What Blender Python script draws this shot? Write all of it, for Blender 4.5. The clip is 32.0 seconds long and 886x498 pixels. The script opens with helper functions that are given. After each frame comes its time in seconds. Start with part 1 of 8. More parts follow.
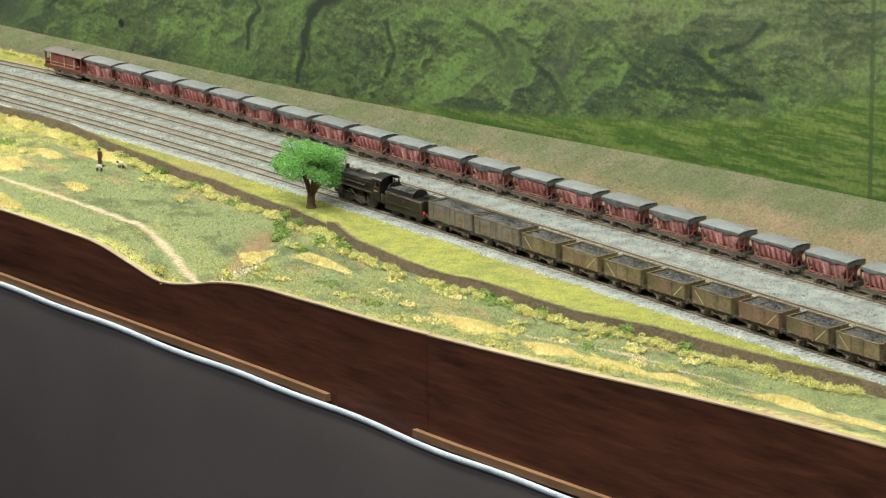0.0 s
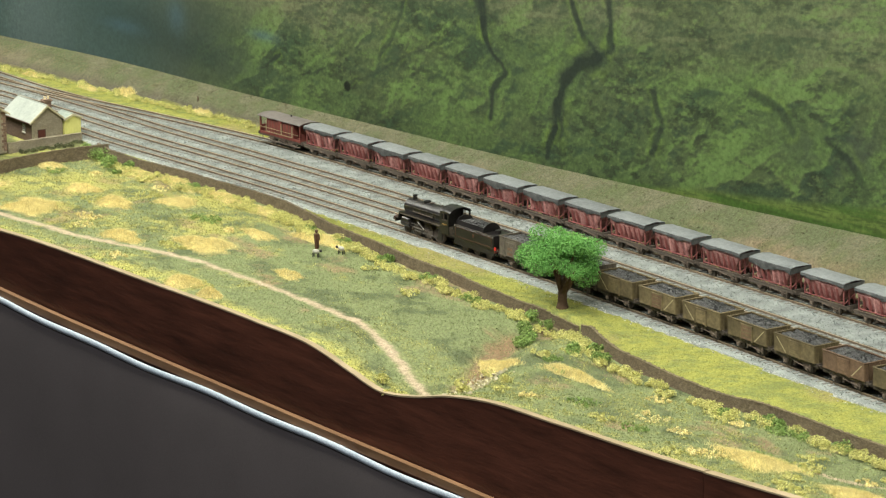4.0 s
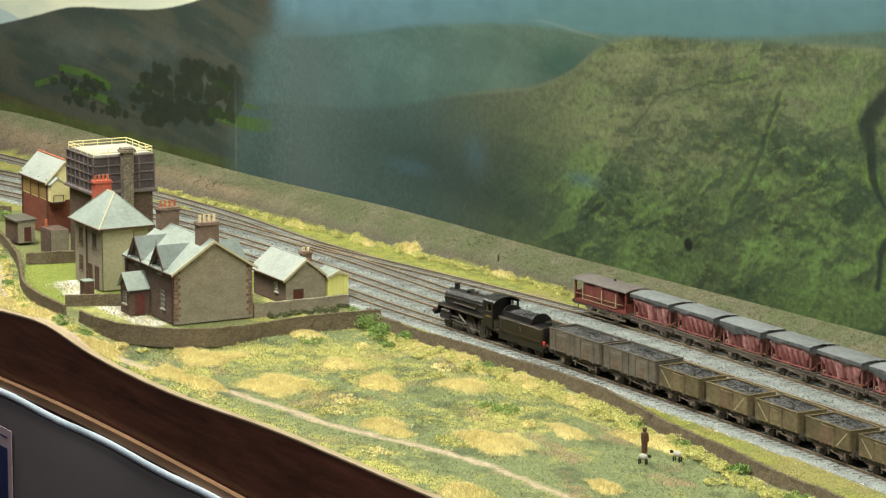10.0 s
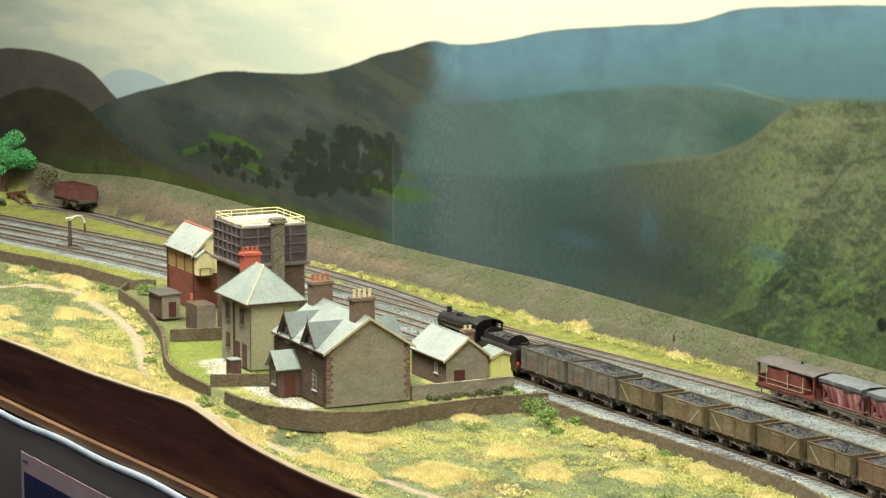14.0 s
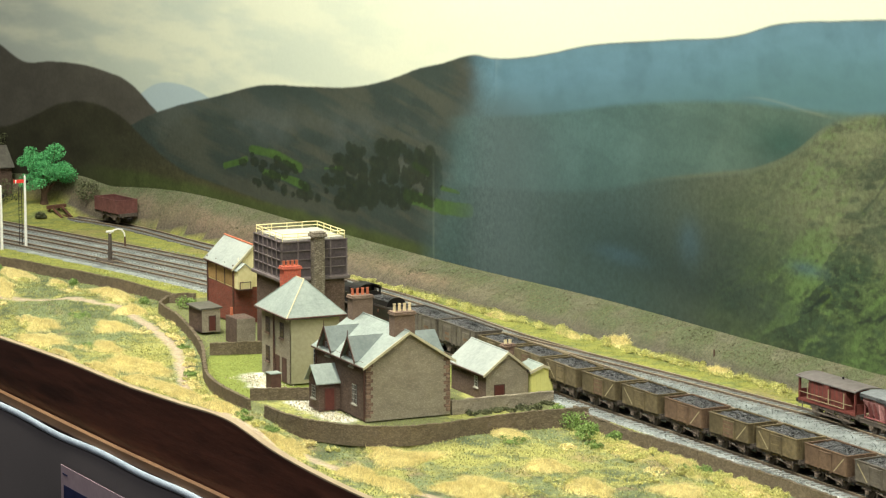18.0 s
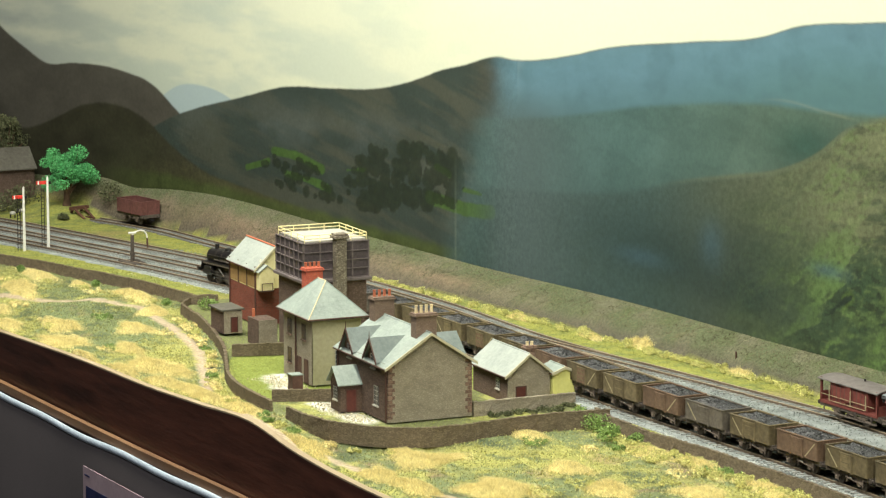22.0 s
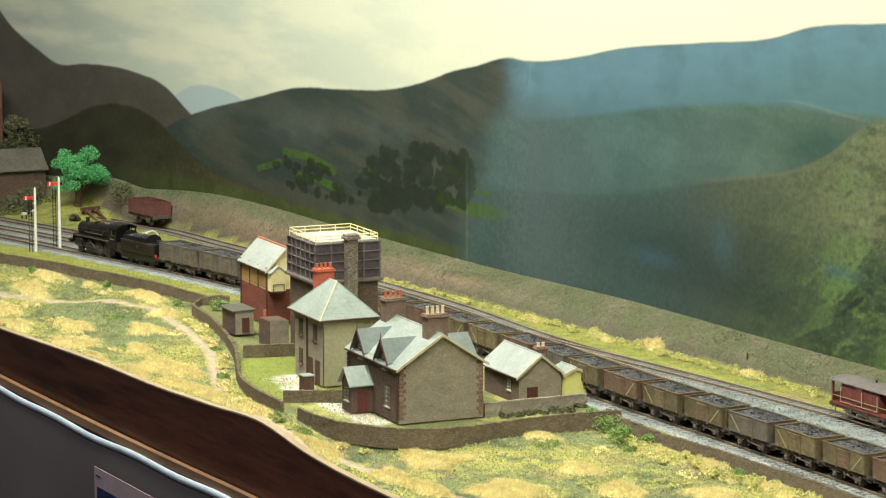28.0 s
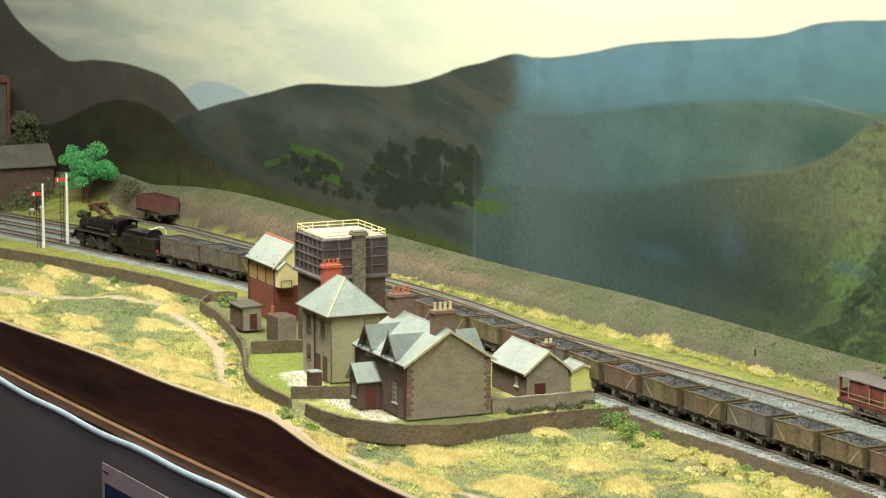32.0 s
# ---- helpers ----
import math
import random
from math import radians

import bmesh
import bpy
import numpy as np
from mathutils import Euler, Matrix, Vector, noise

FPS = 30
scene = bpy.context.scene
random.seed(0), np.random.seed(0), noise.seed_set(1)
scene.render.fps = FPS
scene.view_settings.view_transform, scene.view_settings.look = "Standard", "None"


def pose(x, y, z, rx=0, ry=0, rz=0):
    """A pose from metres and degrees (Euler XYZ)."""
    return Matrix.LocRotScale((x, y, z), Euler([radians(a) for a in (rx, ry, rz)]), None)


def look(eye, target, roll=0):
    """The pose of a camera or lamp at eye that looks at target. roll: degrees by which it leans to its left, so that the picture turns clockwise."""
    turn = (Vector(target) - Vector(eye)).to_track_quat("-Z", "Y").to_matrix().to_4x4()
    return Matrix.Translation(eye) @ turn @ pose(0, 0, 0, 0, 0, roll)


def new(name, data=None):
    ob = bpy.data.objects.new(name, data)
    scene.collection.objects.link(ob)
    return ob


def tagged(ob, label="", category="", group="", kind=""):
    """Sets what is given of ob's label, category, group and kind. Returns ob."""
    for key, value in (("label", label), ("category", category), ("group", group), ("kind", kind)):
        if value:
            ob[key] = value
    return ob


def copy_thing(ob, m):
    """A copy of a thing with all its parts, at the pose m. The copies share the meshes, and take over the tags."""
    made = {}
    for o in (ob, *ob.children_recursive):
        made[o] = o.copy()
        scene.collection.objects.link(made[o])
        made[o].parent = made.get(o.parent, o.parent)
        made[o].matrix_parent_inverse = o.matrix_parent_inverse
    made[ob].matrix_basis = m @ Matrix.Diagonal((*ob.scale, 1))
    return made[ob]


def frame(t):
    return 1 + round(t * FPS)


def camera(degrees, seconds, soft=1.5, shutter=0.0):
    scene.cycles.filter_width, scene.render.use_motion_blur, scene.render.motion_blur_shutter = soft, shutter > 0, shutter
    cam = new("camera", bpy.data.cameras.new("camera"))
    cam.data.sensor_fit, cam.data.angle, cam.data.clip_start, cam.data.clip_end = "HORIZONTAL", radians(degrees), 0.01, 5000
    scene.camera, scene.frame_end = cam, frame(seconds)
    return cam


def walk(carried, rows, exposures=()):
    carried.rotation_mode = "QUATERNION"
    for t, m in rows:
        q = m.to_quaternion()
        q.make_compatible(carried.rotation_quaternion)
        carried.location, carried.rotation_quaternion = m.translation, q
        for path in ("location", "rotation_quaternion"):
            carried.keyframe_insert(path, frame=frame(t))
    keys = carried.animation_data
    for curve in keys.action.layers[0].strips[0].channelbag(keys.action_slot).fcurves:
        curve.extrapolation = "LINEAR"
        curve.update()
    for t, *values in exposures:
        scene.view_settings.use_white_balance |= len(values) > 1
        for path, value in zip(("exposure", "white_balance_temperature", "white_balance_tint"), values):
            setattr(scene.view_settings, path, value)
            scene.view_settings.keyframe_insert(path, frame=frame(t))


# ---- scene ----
# A British N gauge layout. One unit of the plan is 43 mm: the pitch of the red hopper wagons.
S = 0.043
cam = camera(15.53, 32.0, soft=1.25)
PATH = [
    (0, 51.190, -31.285, 12.967, 74.724, 0.879, 51.978),
    (0.5, 50.941, -31.024, 12.889, 75.039, 0.832, 52.547),
    (1, 49.838, -30.327, 12.697, 75.118, 0.787, 53.042),
    (1.5, 48.332, -29.349, 12.316, 75.144, 0.704, 53.592),
    (2, 47.592, -28.875, 12.140, 75.231, 0.637, 54.147),
    (2.5, 46.760, -28.324, 11.935, 75.383, 0.660, 54.632),
    (3, 45.740, -27.705, 11.725, 75.535, 0.546, 55.222),
    (3.5, 45.198, -27.342, 11.509, 75.855, 0.511, 55.797),
    (5.5, 43.100, -26.178, 11.245, 76.106, 0.304, 57.289),
    (6, 42.666, -26.013, 11.237, 76.240, 0.245, 57.710),
    (6.5, 41.200, -25.048, 10.750, 76.619, 0.172, 58.220),
    (7, 39.732, -24.303, 10.268, 77.084, -0.055, 58.716),
    (7.5, 38.369, -23.348, 9.825, 77.467, -0.051, 59.578),
    (8, 37.250, -22.490, 9.310, 78.060, -0.143, 60.550),
    (8.5, 36.396, -21.923, 8.947, 78.551, -0.149, 61.131),
    (9, 36.044, -21.724, 8.848, 78.889, -0.125, 61.416),
    (9.5, 35.313, -21.340, 8.667, 79.218, -0.096, 61.719),
    (10, 34.615, -21.000, 8.507, 79.550, -0.044, 62.172),
    (10.5, 33.450, -20.454, 8.258, 79.728, 0.009, 62.586),
    (11, 32.466, -20.014, 8.051, 79.858, 0.066, 63.098),
    (11.5, 32.405, -19.986, 8.043, 80.027, 0.055, 63.517),
    (12, 31.966, -19.794, 7.956, 80.268, 0.066, 63.813),
    (12.5, 31.951, -19.800, 7.957, 80.501, 0.068, 63.977),
    (13, 31.940, -19.804, 7.958, 80.721, 0.070, 64.233),
    (13.5, 31.928, -19.811, 7.960, 80.843, 0.073, 64.596),
    (14, 31.925, -19.814, 7.955, 80.949, 0.070, 64.936),
    (14.5, 31.876, -19.792, 7.947, 81.056, 0.069, 65.077),
    (16.5, 31.896, -19.808, 7.963, 81.208, 0.059, 65.482),
    (17, 31.910, -19.809, 7.964, 81.198, 0.053, 65.593),
    (18, 31.881, -19.803, 7.954, 81.191, 0.060, 65.643),
    (19, 31.886, -19.800, 7.952, 81.209, 0.056, 65.839),
    (20, 31.897, -19.798, 7.952, 81.221, 0.060, 66.035),
    (21, 31.876, -19.788, 7.947, 81.229, 0.060, 66.025),
    (22, 31.900, -19.800, 7.953, 81.225, 0.059, 66.048),
    (23, 31.900, -19.802, 7.950, 81.247, 0.060, 66.075),
    (24, 31.894, -19.799, 7.948, 81.250, 0.060, 66.089),
    (25, 31.892, -19.800, 7.951, 81.228, 0.061, 66.100),
    (25.5, 31.901, -19.804, 7.953, 81.227, 0.061, 66.115),
    (27.5, 31.904, -19.800, 7.950, 81.249, 0.059, 66.214),
    (28, 31.901, -19.806, 7.952, 81.245, 0.064, 66.242),
    (29, 31.893, -19.806, 7.953, 81.229, 0.060, 66.313),
    (30, 31.885, -19.802, 7.951, 81.219, 0.059, 66.374),
    (31, 31.899, -19.809, 7.954, 81.203, 0.058, 66.390),
    (32, 31.894, -19.804, 7.951, 81.178, 0.058, 66.379),
]
walk(cam, [(t, pose(x * S, y * S, z * S, rx, ry, rz)) for t, x, y, z, rx, ry, rz in PATH], exposures=[(0, 0.24), (3, 0.13), (6, 0.0), (9, -0.04), (12, 0.1), (14, 0.14), (19, 0.08), (32, 0.08)])

# ---- light: a lamp strip in the layout's pelmet, and the hall's ceiling lamps ----
world = bpy.data.worlds.new("hall_air")
scene.world = world
world.use_nodes = True
world.node_tree.nodes["Background"].inputs[0].default_value = (0.92, 0.95, 0.88, 1)
world.node_tree.nodes["Background"].inputs[1].default_value = 0.16


def area_lamp(name, eye, target, sx, sy, watts, colour):
    data = bpy.data.lights.new(name, "AREA")
    data.shape, data.size, data.size_y, data.energy, data.color = "RECTANGLE", sx * S, sy * S, watts, colour
    lamp = new(name, data)
    lamp.matrix_world = look([v * S for v in eye], [v * S for v in target])
    return lamp


area_lamp("pelmet_strip", (9, -6.6, 10.5), (9, -1.5, 0), 50, 1.6, 11.9, (0.975, 0.97, 0.85))
area_lamp("pelmet_strip_left", (-13.5, -8.4, 10.5), (-14, -3.2, 0), 9, 1.6, 1.75, (0.975, 0.97, 0.85))
area_lamp("hall_lamp", (18, -40, 58), (10, -10, 0), 60, 12, 44, (0.92, 0.96, 1.0))
scene.view_settings.exposure = 0.0


# ---- materials ----
def nodes_of(name):
    m = bpy.data.materials.new(name)
    m.use_nodes = True
    return m, m.node_tree.nodes, m.node_tree.links, m.node_tree.nodes["Principled BSDF"]


def rgba(c):
    return (c[0], c[1], c[2], 1)


def material(name, dark, light, grain=700.0, rough=0.85, bump=0.3, metal=0.0, broad=60.0, vary=0.0, spec=0.3, stretch=None, island=0.0):
    """Two-scale mottled surface; grain and broad are noise scales per metre."""
    m, n, l, b = nodes_of(name)
    tc = n.new("ShaderNodeTexCoord")
    src = tc.outputs["Object"]
    if stretch:
        mp = n.new("ShaderNodeMapping")
        mp.inputs["Scale"].default_value = stretch
        l.new(src, mp.inputs[0])
        src = mp.outputs[0]
    fine = n.new("ShaderNodeTexNoise")
    fine.inputs["Scale"].default_value, fine.inputs["Detail"].default_value, fine.inputs["Roughness"].default_value = grain, 5, 0.65
    wide = n.new("ShaderNodeTexNoise")
    wide.inputs["Scale"].default_value, wide.inputs["Detail"].default_value = broad, 3
    for t in (fine, wide):
        l.new(src, t.inputs["Vector"])
    add = n.new("ShaderNodeMath")
    add.operation = "MULTIPLY_ADD"
    add.inputs[1].default_value = 0.45
    l.new(wide.outputs[0], add.inputs[0])
    half = n.new("ShaderNodeMath")
    half.operation = "MULTIPLY"
    half.inputs[1].default_value = 0.55
    l.new(fine.outputs[0], half.inputs[0])
    l.new(half.outputs[0], add.inputs[2])
    ramp = n.new("ShaderNodeValToRGB")
    ramp.color_ramp.elements[0].position, ramp.color_ramp.elements[1].position = 0.34, 0.66
    ramp.color_ramp.elements[0].color, ramp.color_ramp.elements[1].color = rgba(dark), rgba(light)
    l.new(add.outputs[0], ramp.inputs[0])
    out = ramp.outputs[0]
    if vary or island:
        if island:
            info = n.new("ShaderNodeNewGeometry").outputs["Random Per Island"]
        else:
            info = n.new("ShaderNodeObjectInfo").outputs["Random"]
        mr = n.new("ShaderNodeMapRange")
        mr.inputs[3].default_value, mr.inputs[4].default_value = 1 - (vary or island), 1 + (vary or island)
        l.new(info, mr.inputs[0])
        hsv = n.new("ShaderNodeHueSaturation")
        l.new(mr.outputs[0], hsv.inputs["Value"])
        l.new(out, hsv.inputs["Color"])
        out = hsv.outputs[0]
    l.new(out, b.inputs["Base Color"])
    b.inputs["Roughness"].default_value, b.inputs["Metallic"].default_value = rough, metal
    b.inputs["Specular IOR Level"].default_value = spec
    if bump:
        bp = n.new("ShaderNodeBump")
        bp.inputs["Strength"].default_value, bp.inputs["Distance"].default_value = bump, 0.6 / grain
        l.new(fine.outputs[0], bp.inputs["Height"])
        l.new(bp.outputs[0], b.inputs["Normal"])
    return m


def painted(name, grain=900.0, rough=0.95, bump=0.5, lo=0.72, hi=1.25, spec=0.15):
    """Scatter material: its ground colour comes from the mesh's own colour layer, broken up by fine fibres."""
    m, n, l, b = nodes_of(name)
    at = n.new("ShaderNodeAttribute")
    at.attribute_name = "tone"
    tc = n.new("ShaderNodeTexCoord")
    fine = n.new("ShaderNodeTexNoise")
    fine.inputs["Scale"].default_value, fine.inputs["Detail"].default_value, fine.inputs["Roughness"].default_value = grain, 6, 0.7
    l.new(tc.outputs["Object"], fine.inputs["Vector"])
    mr = n.new("ShaderNodeMapRange")
    mr.inputs[1].default_value, mr.inputs[2].default_value, mr.inputs[3].default_value, mr.inputs[4].default_value = 0.3, 0.7, lo, hi
    l.new(fine.outputs[0], mr.inputs[0])
    hsv = n.new("ShaderNodeHueSaturation")
    l.new(at.outputs["Color"], hsv.inputs["Color"])
    amount = n.new("ShaderNodeMix")
    amount.inputs[2].default_value = 1.0
    l.new(at.outputs["Alpha"], amount.inputs[0])
    l.new(mr.outputs[0], amount.inputs[3])
    l.new(amount.outputs[0], hsv.inputs["Value"])
    l.new(hsv.outputs[0], b.inputs["Base Color"])
    b.inputs["Roughness"].default_value, b.inputs["Specular IOR Level"].default_value = rough, spec
    if bump:
        bp = n.new("ShaderNodeBump")
        bp.inputs["Strength"].default_value, bp.inputs["Distance"].default_value = bump, 0.0008
        l.new(fine.outputs[0], bp.inputs["Height"])
        l.new(bp.outputs[0], b.inputs["Normal"])
    return m


def masonry(name, stone, stone2, mortar, cell=330.0, rough=0.9, bump=0.6, squash=(1, 1, 1.5)):
    """Printed and embossed stonework: Voronoi stones with paler joints."""
    m, n, l, b = nodes_of(name)
    tc = n.new("ShaderNodeTexCoord")
    mp = n.new("ShaderNodeMapping")
    mp.inputs["Scale"].default_value = squash
    l.new(tc.outputs["Object"], mp.inputs[0])
    vo = n.new("ShaderNodeTexVoronoi")
    vo.inputs["Scale"].default_value = cell
    ed = n.new("ShaderNodeTexVoronoi")
    ed.feature = "DISTANCE_TO_EDGE"
    ed.inputs["Scale"].default_value = cell
    no = n.new("ShaderNodeTexNoise")
    no.inputs["Scale"].default_value, no.inputs["Detail"].default_value = 120, 5
    for t in (vo, ed, no):
        l.new(mp.outputs[0], t.inputs["Vector"])
    sep = n.new("ShaderNodeSeparateColor")
    l.new(vo.outputs["Color"], sep.inputs[0])
    mix = n.new("ShaderNodeMix")
    mix.data_type = "RGBA"
    mix.inputs[6].default_value, mix.inputs[7].default_value = rgba(stone), rgba(stone2)
    l.new(sep.outputs[0], mix.inputs[0])
    mr = n.new("ShaderNodeMapRange")
    mr.inputs[1].default_value, mr.inputs[2].default_value = 0.03, 0.13
    l.new(ed.outputs["Distance"], mr.inputs[0])
    mj = n.new("ShaderNodeMix")
    mj.data_type = "RGBA"
    mj.inputs[6].default_value = rgba(mortar)
    l.new(mr.outputs[0], mj.inputs[0])
    l.new(mix.outputs[2], mj.inputs[7])
    mv = n.new("ShaderNodeMapRange")
    mv.inputs[1].default_value, mv.inputs[2].default_value, mv.inputs[3].default_value, mv.inputs[4].default_value = 0.3, 0.7, 0.86, 1.12
    l.new(no.outputs[0], mv.inputs[0])
    hs = n.new("ShaderNodeHueSaturation")
    l.new(mj.outputs[2], hs.inputs["Color"])
    l.new(mv.outputs[0], hs.inputs["Value"])
    l.new(hs.outputs[0], b.inputs["Base Color"])
    b.inputs["Roughness"].default_value, b.inputs["Specular IOR Level"].default_value = rough, 0.2
    bp = n.new("ShaderNodeBump")
    bp.inputs["Strength"].default_value, bp.inputs["Distance"].default_value = bump, 0.0004
    l.new(mr.outputs[0], bp.inputs["Height"])
    l.new(bp.outputs[0], b.inputs["Normal"])
    return m


SCATTER = painted("ground_scatter", grain=620.0, bump=0.9, lo=0.58, hi=1.46)
PRINT = painted("printed_backscene", grain=330.0, rough=0.5, bump=0.0, lo=0.6, hi=1.42, spec=0.25)
BALLAST = material("ballast_chips", (0.125, 0.14, 0.132), (0.41, 0.44, 0.405), 1500, 0.95, 1.0, broad=90)
BALLAST_PALE = material("pale_ballast_chips", (0.28, 0.29, 0.28), (0.72, 0.72, 0.66), 900, 0.95, 0.9, broad=120, island=0.35)
SLEEPER = material("weathered_sleepers", (0.145, 0.142, 0.122), (0.30, 0.295, 0.26), 900, 0.9, 0.4, vary=0.25)
RAIL = material("rusty_rail_sides", (0.085, 0.06, 0.04), (0.2, 0.15, 0.105), 800, 0.6, 0.2, metal=0.3)
RAILTOP = material("polished_rail_head", (0.30, 0.225, 0.14), (0.50, 0.39, 0.26), 500, 0.4, 0.0, metal=0.35)
DRYSTONE = masonry("drystone_walling", (0.14, 0.108, 0.068), (0.235, 0.185, 0.118), (0.14, 0.108, 0.068), 760, squash=(1, 1, 1.9), bump=0.6)
GREYSTONE = masonry("grey_rubble_stone", (0.33, 0.285, 0.205), (0.46, 0.395, 0.29), (0.31, 0.265, 0.19), 980, squash=(1, 1, 2.1), bump=0.8)
BROWNSTONE = masonry("brown_rubble_stone", (0.105, 0.068, 0.05), (0.185, 0.128, 0.098), (0.12, 0.082, 0.06), 900, squash=(1, 1, 2.1), bump=0.7)
SHAFTSTONE = masonry("tan_shaft_stone", (0.18, 0.15, 0.105), (0.30, 0.26, 0.19), (0.13, 0.105, 0.075), 560, squash=(1, 1, 2.0))
STACKSTONE = masonry("brown_stack_stone", (0.185, 0.125, 0.088), (0.27, 0.19, 0.138), (0.175, 0.12, 0.085), 900, squash=(1, 1, 2.0))
QUOIN = masonry("dressed_quoin_stone", (0.20, 0.125, 0.09), (0.30, 0.20, 0.145), (0.15, 0.10, 0.075), 300)
BRICK = masonry("dull_red_brick", (0.17, 0.045, 0.03), (0.27, 0.075, 0.048), (0.2, 0.09, 0.06), 700, squash=(1, 1, 2.2))
REDBRICK = masonry("bright_red_brick", (0.50, 0.10, 0.06), (0.62, 0.15, 0.08), (0.40, 0.12, 0.08), 700, squash=(1, 1, 2.0))
RENDER_WALL = material("cream_render", (0.33, 0.305, 0.185), (0.46, 0.425, 0.27), 500, 0.9, 0.2, broad=50)
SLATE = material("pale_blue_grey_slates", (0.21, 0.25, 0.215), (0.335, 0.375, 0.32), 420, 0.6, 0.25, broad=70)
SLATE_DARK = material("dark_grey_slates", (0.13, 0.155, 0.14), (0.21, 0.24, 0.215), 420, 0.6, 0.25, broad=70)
# Paler copy of the slates, with sunlight put into its colour.
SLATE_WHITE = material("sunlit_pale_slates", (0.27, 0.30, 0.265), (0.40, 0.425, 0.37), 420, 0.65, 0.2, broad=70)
CREAM = material("cream_paint", (0.72, 0.62, 0.30), (0.86, 0.77, 0.42), 500, 0.6, 0.1)
BARGE = material("pale_barge_boards", (0.42, 0.38, 0.24), (0.56, 0.51, 0.34), 500, 0.65, 0.1)
YELLOW = material("yellow_boards", (0.62, 0.60, 0.18), (0.75, 0.72, 0.26), 500, 0.65, 0.1)
WHITE = material("white_paint", (0.72, 0.70, 0.62), (0.84, 0.82, 0.75), 500, 0.5, 0.05)
BROWN = material("brown_paint", (0.06, 0.03, 0.022), (0.12, 0.062, 0.045), 500, 0.6, 0.1)
MAROON = material("maroon_door_paint", (0.07, 0.021, 0.016), (0.125, 0.038, 0.028), 500, 0.6, 0.1)
OCHRE = material("ochre_box_panels", (0.25, 0.15, 0.055), (0.40, 0.25, 0.10), 500, 0.6, 0.1)
GLASS = material("dark_window_glass", (0.02, 0.022, 0.024), (0.05, 0.055, 0.06), 300, 0.12, 0.0, spec=0.6)
TERRACOTTA = material("terracotta_pots", (0.42, 0.11, 0.055), (0.56, 0.18, 0.09), 500, 0.75, 0.1)
BUFF = material("buff_chimney_pots", (0.62, 0.50, 0.28), (0.80, 0.68, 0.42), 500, 0.75, 0.1)
TANK_IRON = material("plum_black_tank_iron", (0.05, 0.04, 0.042), (0.115, 0.09, 0.09), 500, 0.55, 0.15, metal=0.1)
LEADWHITE = material("pale_lead_flat", (0.36, 0.335, 0.28), (0.50, 0.47, 0.39), 500, 0.8, 0.1)
BLACK = material("weathered_black_paint", (0.004, 0.0036, 0.0036), (0.02, 0.017, 0.016), 700, 0.36, 0.12, spec=0.5)
GEAR = material("dusty_brown_running_gear", (0.05, 0.038, 0.028), (0.17, 0.13, 0.098), 700, 0.85, 0.3)
GREYBLACK = material("sooty_underframe", (0.032, 0.025, 0.02), (0.13, 0.105, 0.082), 900, 0.8, 0.3)
STEEL = material("bare_steel", (0.07, 0.065, 0.058), (0.19, 0.175, 0.16), 700, 0.4, 0.0, metal=0.9)
TANK_RIB = material("dull_brown_iron_ribs", (0.10, 0.08, 0.075), (0.19, 0.155, 0.145), 500, 0.6, 0.1)
WAGON_MAROON = material("dusty_maroon_wagon_steel", (0.085, 0.032, 0.027), (0.18, 0.075, 0.062), 380, 0.8, 0.2)
COAL = material("coal_load", (0.006, 0.006, 0.006), (0.085, 0.083, 0.08), 1100, 0.45, 1.0, spec=0.6, island=0.75)
WAGON_GREY = material("faded_grey_wagon_steel", (0.062, 0.052, 0.039), (0.16, 0.136, 0.104), 420, 0.8, 0.2, vary=0.15)
WAGON_OLIVE = material("rust_stained_olive_wagon_steel", (0.06, 0.046, 0.024), (0.185, 0.143, 0.074), 380, 0.8, 0.2, vary=0.22)
WAGON_RUST = material("rust_brown_wagon_steel", (0.075, 0.045, 0.028), (0.18, 0.115, 0.07), 380, 0.85, 0.25, vary=0.1)
RUST = material("rusty_patches", (0.07, 0.032, 0.02), (0.15, 0.07, 0.04), 500, 0.9, 0.2)
PALE_STRIPE = material("dirty_yellow_white_stripe", (0.24, 0.2, 0.11), (0.4, 0.34, 0.2), 500, 0.8, 0.1)
OXIDE = material("red_oxide_hopper_paint", (0.10, 0.03, 0.027), (0.31, 0.105, 0.095), 260, 0.7, 0.2, vary=0.15)
PINK = material("chalky_pink_faded_red", (0.16, 0.045, 0.042), (0.66, 0.36, 0.33), 330, 0.8, 0.2, broad=110, vary=0.15)
# Darker tarpaulin copy: grime, and the shade of hanging sides put into colour.
TARP_DIRTY_SHADED = material("grimy_shaded_tarpaulin_skirt", (0.04, 0.042, 0.042), (0.12, 0.122, 0.118), 300, 0.6, 0.35, broad=60, vary=0.15)
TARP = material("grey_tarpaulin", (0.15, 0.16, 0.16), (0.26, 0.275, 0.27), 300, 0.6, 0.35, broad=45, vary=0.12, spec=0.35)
VANRED = material("brake_van_bauxite", (0.085, 0.02, 0.015), (0.18, 0.048, 0.036), 300, 0.7, 0.15)
VANROOF = material("brake_van_grey_roof", (0.125, 0.108, 0.096), (0.215, 0.19, 0.17), 300, 0.75, 0.15)
SIGNAL_RED = material("signal_red", (0.62, 0.03, 0.02), (0.75, 0.06, 0.04), 400, 0.5, 0.0)
LAMP_RED = material("red_tail_lamp", (0.55, 0.03, 0.02), (0.7, 0.06, 0.04), 400, 0.4, 0.0)
BRASS = material("yellow_gilt", (0.5, 0.34, 0.08), (0.65, 0.46, 0.14), 400, 0.4, 0.0, metal=0.4)
